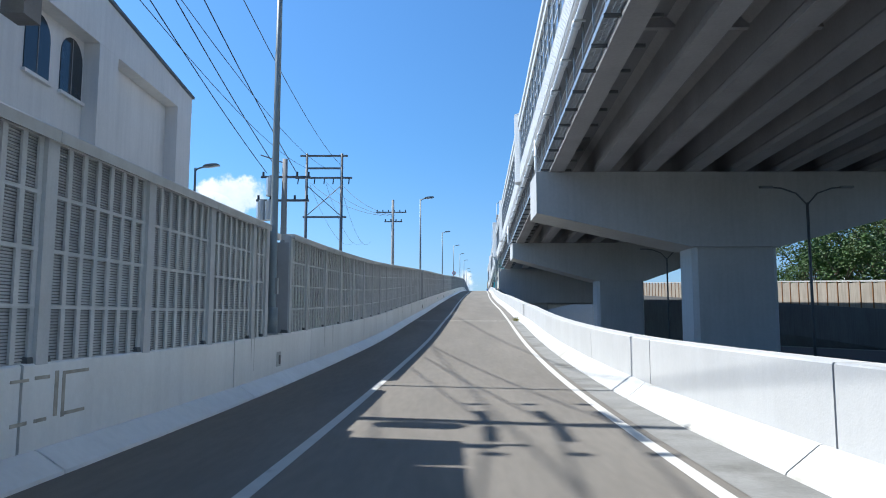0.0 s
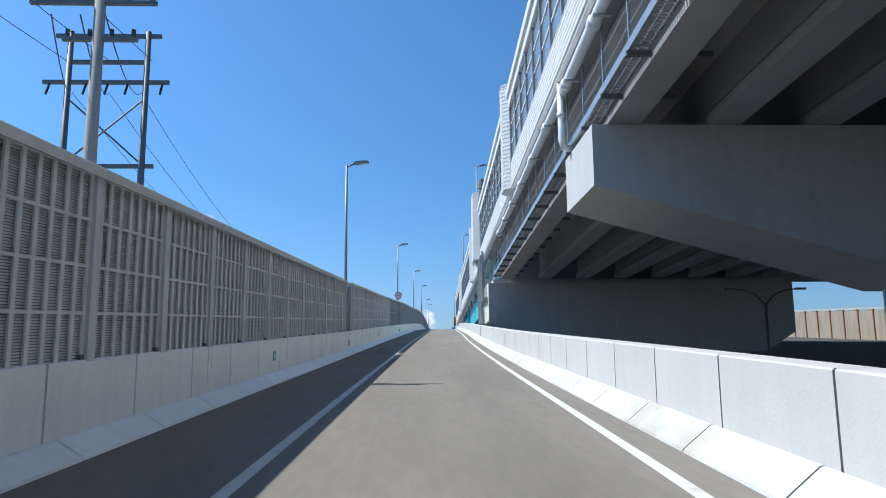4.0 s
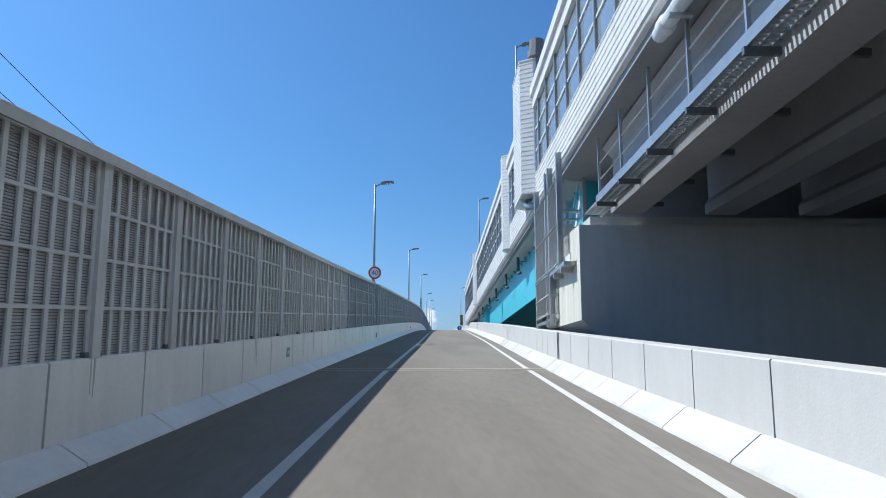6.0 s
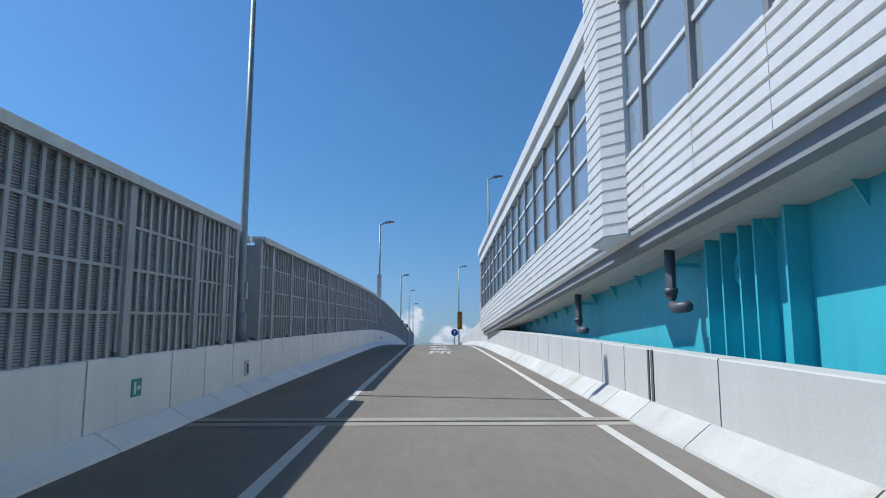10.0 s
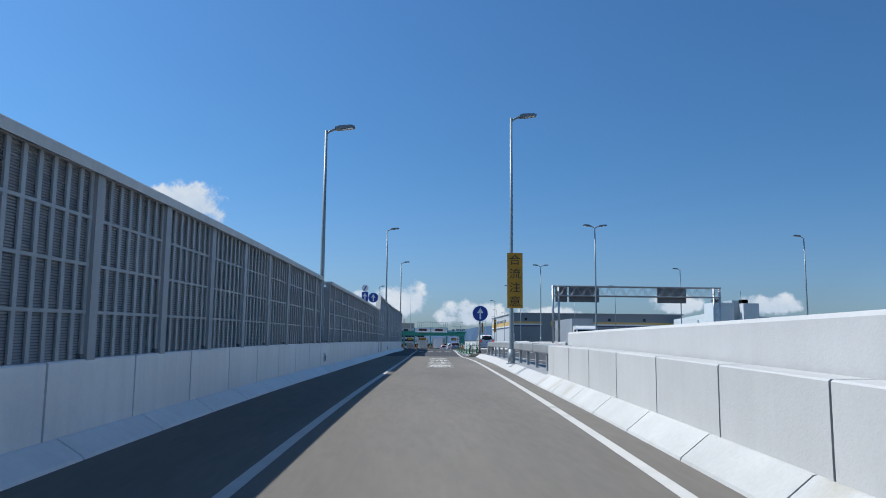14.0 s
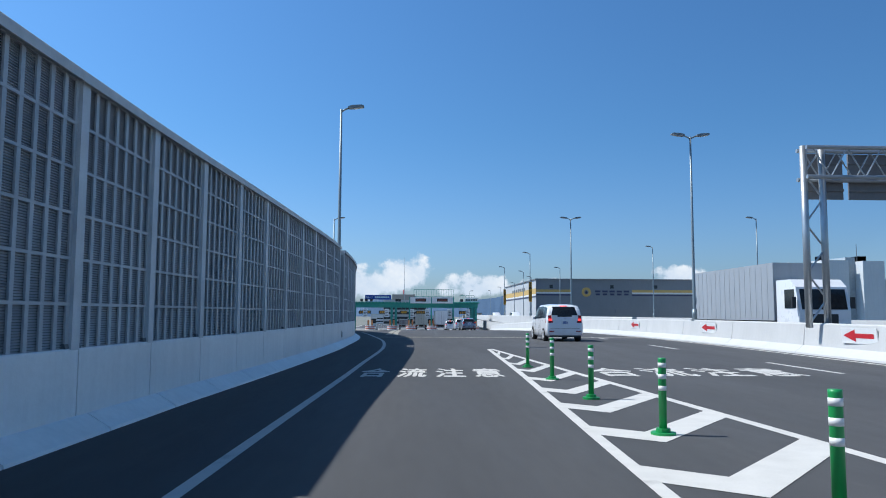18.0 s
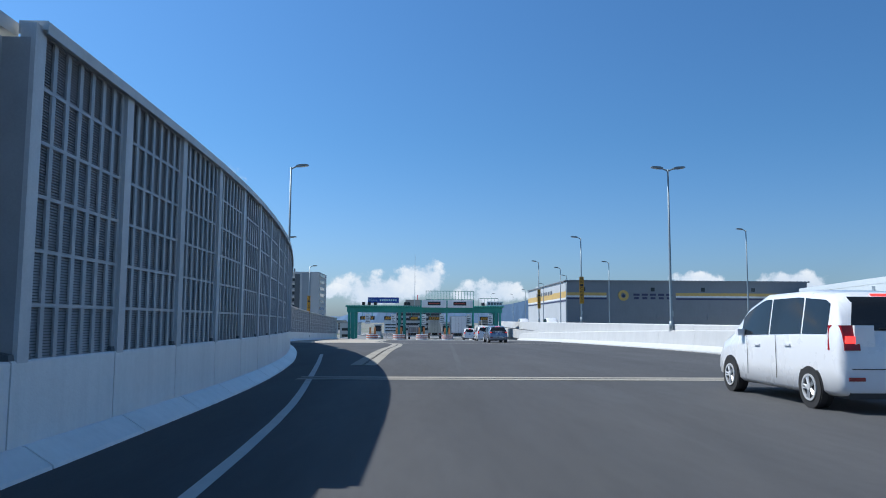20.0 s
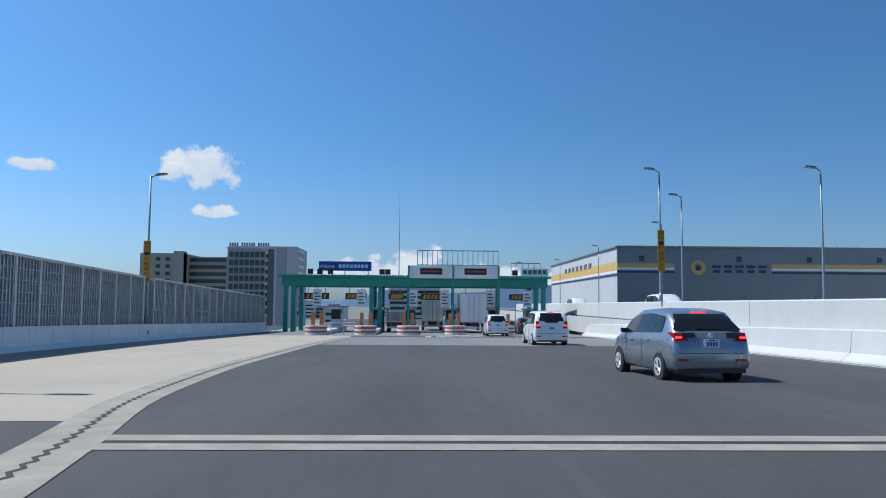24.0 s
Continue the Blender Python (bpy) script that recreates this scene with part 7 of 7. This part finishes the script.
for i in range(n):
    for q in range(4):
        p = i * 5 + q
        bank.f.append([p, p + 1, p + 6, p + 5])
solid("grass_bank", bank, mat("bank_grass", (0.06, 0.10, 0.03), 0.9, var=0.4, scale=0.6, bump=0.5, bscale=8), "green bank rising under the trees", "bank", kind="structure")

# weeds at the foot of the right-hand barrier
wd = Shell()
rnd = random.Random(12)
for k in range(150):
    y = 39.9 + rnd.gauss(0, 0.25)
    x = right_face(y) - 0.42 + rnd.gauss(0, 0.07)
    z = road_z(y) + 0.01
    a = rnd.uniform(0, 6.28)
    l = rnd.uniform(0.06, 0.24)
    wd.add([(x - 0.008, y, z), (x + 0.008, y, z), (x + l * 0.5 * math.cos(a), y + l * 0.5 * math.sin(a), z + l)], [(0, 1, 2)])
solid("weeds", wd, mat("dry_weeds", (0.25, 0.24, 0.08), 0.8, var=0.3, scale=6), "tuft of dry weeds in a joint of the road edge", "weeds", kind="stuff")

# ---- vehicles ----
def car_paint(name, color, metal, rough):
    m = mat(name, color, rough, metal, var=0.02, scale=1.0)
    m.node_tree.nodes["Principled BSDF"].inputs["Coat Weight"].default_value = 0.8
    m.node_tree.nodes["Principled BSDF"].inputs["Coat Roughness"].default_value = 0.05
    return m


SILVER = car_paint("silver_blue_paint", (0.26, 0.295, 0.345), 0.6, 0.30)
WHITECAR = car_paint("white_pearl_paint", (0.78, 0.79, 0.80), 0.0, 0.3)
BROWNCAR = car_paint("dark_grey_paint", (0.06, 0.06, 0.065), 0.3, 0.3)
CARGLASS = mat("car_glass", (0.012, 0.015, 0.018), 0.05)
TYRE = mat("tyre_rubber", (0.025, 0.025, 0.026), 0.85)
RIMM = mat("alloy_rim", (0.62, 0.63, 0.64), 0.35, 0.25)
TAIL = mat("tail_lamp_red", (0.28, 0.008, 0.014), 0.15)
TAILON = mat("lit_brake_lamp", (1.0, 0.05, 0.04), 0.2, emit=1.4)
PLASTIC = mat("black_plastic", (0.025, 0.025, 0.027), 0.55)


def smooth_between(table, y):
    """Values at a station from a table of (station, values...)."""
    for a, b in zip(table, table[1:]):
        if y <= b[0]:
            t = (y - a[0]) / (b[0] - a[0])
            t = max(0.0, min(1.0, t))
            return [p + (q - p) * t for p, q in zip(a[1:], b[1:])]
    return list(table[-1][1:])


def wheel(parent, x, y, r, out):
    w = part("wheel", Shell().disc((x, y, r), r, 0.20, "x", 28, r * 0.62), TYRE, parent, "black tyre", smooth=False)
    rim = Shell().disc((x + out * 0.10, y, r), r * 0.64, 0.03, "x", 24, r * 0.54).disc((x + out * 0.105, y, r), r * 0.16, 0.03, "x", 12)
    for k in range(5):
        for d in (-0.16, 0.16):
            a = k * 2 * math.pi / 5 + d
            rim.tube([(x + out * 0.10, y + r * 0.1 * math.cos(a), r + r * 0.1 * math.sin(a)), (x + out * 0.10, y + r * 0.56 * math.cos(a), r + r * 0.56 * math.sin(a))], r * 0.055, 4)
    part("rim", rim, RIMM, w, "silver spoked rim")
    part("hub_back", Shell().disc((x + out * 0.06, y, r), r * 0.62, 0.04, "x", 20), PLASTIC, w)


def car(name, label, paint, L, W, table, glass_rows, wheel_r, axles, lamp_z, lamp_h, lamp_w, plate_z, group=""):
    """A car with its tail at y = 0 and its nose at y = L; table: station, sill, belt, roof, width share, roof share."""
    t = thing(name, (0, 0, 0), label, "car", group)
    ys = sorted({r[0] for r in table} | {table[0][0] + (table[-1][0] - table[0][0]) * k / 30 for k in range(31)})

    def ring(y):
        sill, belt, roof, ws, rs = smooth_between(table, y)
        w = W / 2 * ws
        mid = sill + (belt - sill) * 0.45
        wr = w * rs
        half = [(w * 0.86, sill), (w * 0.975, sill + 0.07), (w, mid), (w * 0.99, mid + (belt - mid) * 0.6), (w * 0.965, belt), (wr + (w * 0.965 - wr) * 0.12, roof - 0.10), (wr * 0.93, roof - 0.03), (wr * 0.55, roof)]
        return [(x, z) for x, z in half] + [(-x, z) for x, z in reversed(half)]

    body = Shell()
    n = 16
    for y in ys:
        body.v += [(x, y, z) for x, z in ring(y)]
    for k in range(len(ys) - 1):
        a, b = k * n, (k + 1) * n
        body.f += [[a + i, a + (i + 1) % n, b + (i + 1) % n, b + i] for i in range(n)]
    body.f += [list(range(n)), list(range((len(ys) - 1) * n + n - 1, (len(ys) - 1) * n - 1, -1))]
    part("body", body, paint, t, smooth=True)

    def side_x(y, z, s):
        r = ring(y)[:8]
        for (x0, z0), (x1, z1) in zip(r, r[1:]):
            if z0 <= z <= z1 + 1e-6:
                return s * (x0 + (x1 - x0) * (z - z0) / max(1e-6, z1 - z0) + 0.008)
        return s * (r[-1][0])

    for s in (-1, 1):
        for y0, y1 in glass_rows:
            g = Shell()
            m = 6
            for k in range(m + 1):
                y = y0 + (y1 - y0) * k / m
                sill, belt, roof, _, _ = smooth_between(table, y)
                zt = max(belt + 0.04, roof - 0.115)
                zb = belt + 0.03
                for q in range(4):
                    z = zb + (zt - zb) * q / 3
                    g.v.append((side_x(y, z, s), y, z))
            g.f = [[k * 4 + q, k * 4 + q + 1, k * 4 + q + 5, k * 4 + q + 4] for k in range(m) for q in range(3)]
            part("side_window", g, CARGLASS, t, "dark tinted side window", smooth=True)
        for y in axles:
            arch = Shell().disc((s * (W / 2 - 0.047), y, wheel_r + 0.02), wheel_r * 1.09, 0.09, "x", 26)
            part("wheel_arch", arch, PLASTIC, t)
            wheel(t, s * (W / 2 - 0.09), y, wheel_r, s)
        yd = glass_rows[0][1] + 0.03
        for y in (axles[0] + 0.62, axles[0] + 1.62):
            _, belt, _, _, _ = smooth_between(table, y)
            part("door_handle", Shell().box(min(side_x(y, belt - 0.13, s), side_x(y, belt - 0.13, s) + s * 0.02), max(side_x(y, belt - 0.13, s), side_x(y, belt - 0.13, s) + s * 0.02), y - 0.09, y + 0.09, belt - 0.15, belt - 0.12), paint, t)
            part("door_seam", Shell().box(side_x(y + 0.35, belt - 0.2, s) - 0.009, side_x(y + 0.35, belt - 0.2, s) - 0.003, y + 0.347, y + 0.353, 0.36, belt), PLASTIC, t)
        ym = glass_rows[-1][1] - 0.12
        _, belt, _, _, _ = smooth_between(table, ym)
        xm = side_x(ym, belt, s) - s * 0.05
        part("mirror", Shell().prism([(xm, ym), (xm + s * 0.06, ym - 0.03), (xm + s * 0.16, ym - 0.02), (xm + s * 0.17, ym + 0.05), (xm + s * 0.10, ym + 0.11), (xm + s * 0.02, ym + 0.08)], belt + 0.02, belt + 0.13, "z"), PLASTIC if paint is SILVER else paint, t)
        # tail lamps wrap the rear corners
        yl = 0.0
        lampw = Shell()
        for z in (lamp_z - lamp_h / 2, lamp_z + lamp_h / 2):
            yr = rear_y(table, z)
            xs = side_x(yr + 0.22, z, 1) if z < 3 else 0
            lampw.v += [(s * (W / 2 - lamp_w), yr - 0.015, z), (s * (W / 2 * 0.90), yr - 0.005, z), (s * (abs(xs) + 0.004), yr + 0.26, z)]
        lampw.f = [[0, 1, 4, 3], [1, 2, 5, 4]]
        lm = part("tail_lamp", lampw, TAIL, t, "red tail lamp")
        z = lamp_z
        yr = rear_y(table, z)
        part("brake_light", Shell().box(min(s * (W / 2 * 0.88), s * (W / 2 * 0.72)), max(s * (W / 2 * 0.88), s * (W / 2 * 0.72)), yr - 0.022, yr - 0.008, z - lamp_h * 0.22, z + lamp_h * 0.06), TAILON, lm)
        part("reflector", Shell().box(min(s * W * 0.30, s * W * 0.43), max(s * W * 0.30, s * W * 0.43), rear_y(table, 0.46) - 0.015, rear_y(table, 0.46) + 0.02, 0.44, 0.49), TAIL, t)
    # rear window
    sill, belt, roof, ws, rs = smooth_between(table, table[2][0])
    z0, z1 = plate_z + 0.26, max(r[3] for r in table) - 0.13
    g = Shell()
    for k in range(7):
        z = z0 + (z1 - z0) * k / 6
        y = rear_y(table, z) - 0.012
        hw = W / 2 * (0.86 - 0.20 * k / 6)
        g.v += [(-hw, y + 0.05, z), (-hw * 0.8, y, z), (hw * 0.8, y, z), (hw, y + 0.05, z)]
    g.f = [[k * 4 + q, k * 4 + q + 1, k * 4 + q + 5, k * 4 + q + 4] for k in range(6) for q in range(3)]
    part("rear_window", g, CARGLASS, t, "dark rear window", smooth=True)
    part("high_brake_light", Shell().box(-0.16, 0.16, rear_y(table, z1 + 0.03) - 0.03, rear_y(table, z1 + 0.03) + 0.02, z1 + 0.01, z1 + 0.045), TAILON, t)
    part("wiper", Shell().box(-0.25, 0.25, rear_y(table, z0 + 0.03) - 0.03, rear_y(table, z0 + 0.03) - 0.01, z0 + 0.02, z0 + 0.04), PLASTIC, t)
    yb = rear_y(table, plate_z)
    pl = part("number_plate", Shell().box(-0.165, 0.165, yb - 0.025, yb - 0.012, plate_z - 0.085, plate_z + 0.085), SIGNWHITE, t, "white number plate")
    for k in range(4):
        part("bar", Shell().box(-0.10 + 0.058 * k, -0.06 + 0.058 * k, yb - 0.029, yb - 0.025, plate_z - 0.06, plate_z + 0.03), DIGIT, pl)
    part("bar", Shell().box(-0.07, 0.07, yb - 0.029, yb - 0.025, plate_z + 0.045, plate_z + 0.07), DIGIT, pl)
    for q in (-1, 1):
        x0, x1 = sorted((q * W * 0.20, q * W * 0.36))
        part("lamp_garnish", Shell().box(x0, x1, rear_y(table, lamp_z) - 0.012, rear_y(table, lamp_z) + 0.03, lamp_z - lamp_h * 0.35, lamp_z + lamp_h * 0.5), PLASTIC if paint is not WHITECAR else paint, t)
    part("emblem", Shell().disc((0, rear_y(table, lamp_z) - 0.012, lamp_z + 0.03), 0.045, 0.02, "y", 16), RIMM, t)
    part("tailgate_seam", Shell().box(-W * 0.40, W * 0.40, rear_y(table, 0.60) - 0.012, rear_y(table, 0.60) + 0.01, 0.595, 0.607), PLASTIC, t)
    part("rear_skirt", Shell().box(-W * 0.42, W * 0.42, rear_y(table, 0.36) + 0.02, 0.4, 0.20, 0.29), PLASTIC, t)
    return t


def rear_y(table, z):
    """The station at which the tail reaches the height z."""
    for a, b in zip(table, table[1:]):
        if b[3] >= z:
            f = (z - a[3]) / max(1e-6, b[3] - a[3])
            return a[0] + (b[0] - a[0]) * max(0.0, min(1.0, f))
    return table[0][0]


HATCH = [(0.0, 0.34, 0.50, 0.62, 0.90, 0.95), (0.03, 0.28, 0.70, 0.86, 0.95, 0.93), (0.10, 0.24, 0.88, 1.00, 0.97, 0.90), (0.40, 0.22, 0.98, 1.30, 0.99, 0.80), (0.66, 0.21, 0.98, 1.46, 1.0, 0.78),
         (1.3, 0.20, 0.97, 1.53, 1.0, 0.78), (2.1, 0.20, 0.96, 1.52, 1.0, 0.77), (2.7, 0.20, 0.95, 1.36, 1.0, 0.80), (3.15, 0.20, 0.93, 1.06, 0.98, 0.90), (3.55, 0.20, 0.84, 0.93, 0.95, 0.92), (3.85, 0.22, 0.66, 0.78, 0.88, 0.92), (3.98, 0.32, 0.50, 0.60, 0.78, 0.9)]
VAN = [(0.0, 0.32, 0.52, 0.66, 0.92, 0.97), (0.03, 0.26, 0.85, 1.02, 0.97, 0.95), (0.08, 0.24, 1.02, 1.20, 0.99, 0.92), (0.22, 0.22, 1.04, 1.52, 1.0, 0.86), (0.42, 0.21, 1.04, 1.66, 1.0, 0.84),
       (1.2, 0.20, 1.03, 1.72, 1.0, 0.84), (2.3, 0.20, 1.00, 1.71, 1.0, 0.83), (2.95, 0.20, 0.98, 1.50, 1.0, 0.84), (3.45, 0.20, 0.97, 1.10, 0.99, 0.92), (3.85, 0.20, 0.86, 0.96, 0.95, 0.93), (4.15, 0.24, 0.66, 0.80, 0.88, 0.92), (4.27, 0.34, 0.5, 0.62, 0.8, 0.9)]


def drop(t, x, y, turn=0.0):
    slope = math.degrees(math.atan((road_z(y + 2.5) - road_z(y + 0.5)) / 2))
    t.matrix_basis = pose(x, y, road_z(y + 1.2) - 0.0 * slope, slope, 0, turn)


c = car("silver_car", "silver-blue compact hatchback with dark rear window, braking", SILVER, 4.0, 1.69, HATCH, ((0.62, 0.98), (1.02, 1.95), (2.0, 2.85)), 0.295, (0.72, 3.2), 0.93, 0.17, 0.34, 0.80)
drop(c, 16.55, 334.4, 4.0)
v = car("white_minivan", "white minivan with red tail lamps lit", WHITECAR, 4.27, 1.70, VAN, ((0.35, 1.0), (1.05, 2.0), (2.05, 3.05)), 0.30, (0.78, 3.45), 1.02, 0.34, 0.30, 0.86, "white minivans")
drop(v, 17.0, 355.5, 1.0)
m = copy_thing(v, v.matrix_basis)
drop(m, 16.3, 277.9, 1.0)
m = copy_thing(v, v.matrix_basis)
drop(m, 16.6, 377.0, 0.0)
d = car("dark_hatchback", "dark grey compact car waiting near the toll gate", BROWNCAR, 4.0, 1.68, HATCH, ((0.62, 0.98), (1.02, 1.95), (2.0, 2.85)), 0.295, (0.72, 3.2), 0.93, 0.17, 0.30, 0.80)
drop(d, 20.2, 386.0, 0.0)


def truck(name, label, x, y, L, W, H, box_mat, facing, z=None, cab_h=2.9):
    """A box truck; facing +1 drives away along +y, -1 comes towards the viewer. x, y: middle of its rear or tail end."""
    z0 = road_z(y) if z is None else z
    t = thing(name, (x, y, z0), label, "truck", "trucks")
    f = facing
    Y = lambda a: y + f * a
    b = lambda s, x0, x1, a0, a1, h0, h1: s.box(x + x0, x + x1, min(Y(a0), Y(a1)), max(Y(a0), Y(a1)), z0 + h0, z0 + h1)
    body = part("cargo_box", b(Shell(), -W / 2, W / 2, 0.0, L - 2.1, 1.05, H), box_mat, t)
    trim = Shell()
    for xx in (-W / 2 - 0.01, W / 2 - 0.05):
        b(trim, xx, xx + 0.06, -0.02, 0.04, 1.0, H + 0.01)
    for hh in (1.0, H - 0.06):
        b(trim, -W / 2, W / 2, -0.02, 0.04, hh, hh + 0.08)
    part("corner_trim", trim, STEEL, body)
    part("door_seam", b(Shell(), -0.015, 0.015, -0.012, 0.0, 1.1, H - 0.08), PLASTIC, body)
    for xx in (-0.5, 0.45):
        part("lock_bar", b(Shell(), xx, xx + 0.04, -0.04, -0.01, 1.1, H - 0.1), STEEL, body)
    for k in range(int((L - 2.4) / 0.6)):
        for xx in (-W / 2 - 0.012, W / 2):
            part("side_rib", b(Shell(), xx, xx + 0.012, 0.3 + k * 0.6, 0.34 + k * 0.6, 1.1, H - 0.1), box_mat, body)
    part("chassis", b(Shell(), -0.45, 0.45, 0.1, L - 0.4, 0.62, 1.05), PLASTIC, t)
    part("rear_bumper", b(Shell(), -W / 2 + 0.1, W / 2 - 0.1, 0.0, 0.1, 0.42, 0.58), STEEL, t)
    cab = Shell().prism([(Y(L - 1.95), z0 + 0.45), (Y(L), z0 + 0.45), (Y(L + 0.02), z0 + 1.5), (Y(L - 0.22), z0 + cab_h - 0.35), (Y(L - 0.7), z0 + cab_h), (Y(L - 1.95), z0 + cab_h)], x - W / 2 + 0.06, x + W / 2 - 0.06, "x")
    cb = part("cab", cab, WHITECAR, t)
    ws = Shell().prism([(Y(L + 0.028), z0 + 1.55), (Y(L - 0.17), z0 + cab_h - 0.45), (Y(L - 0.2), z0 + cab_h - 0.45), (Y(L - 0.01), z0 + 1.55)], x - W / 2 + 0.2, x + W / 2 - 0.2, "x")
    part("windscreen", ws, CARGLASS, cb)
    for s in (-1, 1):
        xx = s * (W / 2 - 0.055)
        part("side_window", b(Shell(), min(xx, xx + s * 0.012), max(xx, xx + s * 0.012), L - 1.2, L - 0.35, 1.6, cab_h - 0.45), CARGLASS, cb)
        part("mirror", b(Shell(), min(s * (W / 2 + 0.02), s * (W / 2 + 0.2)), max(s * (W / 2 + 0.02), s * (W / 2 + 0.2)), L - 0.15, L - 0.05, 1.6, 2.1), PLASTIC, cb)
        part("headlamp", b(Shell(), min(s * W * 0.28, s * W * 0.42), max(s * W * 0.28, s * W * 0.42), L - 0.02, L + 0.035, 0.75, 0.95), LENS, cb)
        part("tail_lamp", b(Shell(), min(s * W * 0.30, s * W * 0.44), max(s * W * 0.30, s * W * 0.44), -0.03, 0.0, 0.78, 0.92), TAIL, t)
        for a in (1.3, 2.4, L - 1.1) if L > 7 else (1.4, L - 1.1):
            xw = x + s * (W / 2 - 0.15)
            w = part("wheel", Shell().disc((xw, Y(a), z0 + 0.48), 0.48, 0.26, "x", 24, 0.27), TYRE, t)
            part("rim", Shell().disc((xw + s * 0.05, Y(a), z0 + 0.48), 0.28, 0.08, "x", 20), RIMM, w)
    part("grille", b(Shell(), -W * 0.24, W * 0.24, L, L + 0.03, 0.75, 1.35), PLASTIC, cb)
    part("front_bumper", b(Shell(), -W / 2 + 0.08, W / 2 - 0.08, L - 0.1, L + 0.05, 0.35, 0.65), PLASTIC, cb)
    return t


BOXWHITE = mat("truck_box_white", (0.68, 0.69, 0.70), 0.5, var=0.04, scale=0.6, streak=0.06)
BOXGREY = mat("truck_box_grey", (0.40, 0.42, 0.44), 0.5, 0.3, var=0.05, scale=0.6, streak=0.06)
truck("box_truck", "white box truck waiting at the toll gate", 11.9, 400.0, 8.0, 2.3, 3.5, BOXWHITE, 1)
truck("box_truck", "tall white box truck with rear doors waiting at the toll gate", 15.6, 389.0, 10.0, 2.4, 3.7, BOXWHITE, 1)
truck("box_truck", "small dark truck waiting in a toll lane", 8.3, 390.0, 5.5, 1.8, 2.0, SIGNBACK, 1, cab_h=1.9)
truck("box_truck", "grey box truck with a white cab on the opposite carriageway", 27.4, 288.0, 12.0, 2.45, 3.75, BOXGREY, -1, 11.6)
m = copy_thing(v, v.matrix_basis)
m.matrix_basis = pose(27.3, 372.0, 11.6, 0, 0, 180)
m = copy_thing(v, v.matrix_basis)
m.matrix_basis = pose(27.6, 402.0, 11.6, 0, 0, 180)
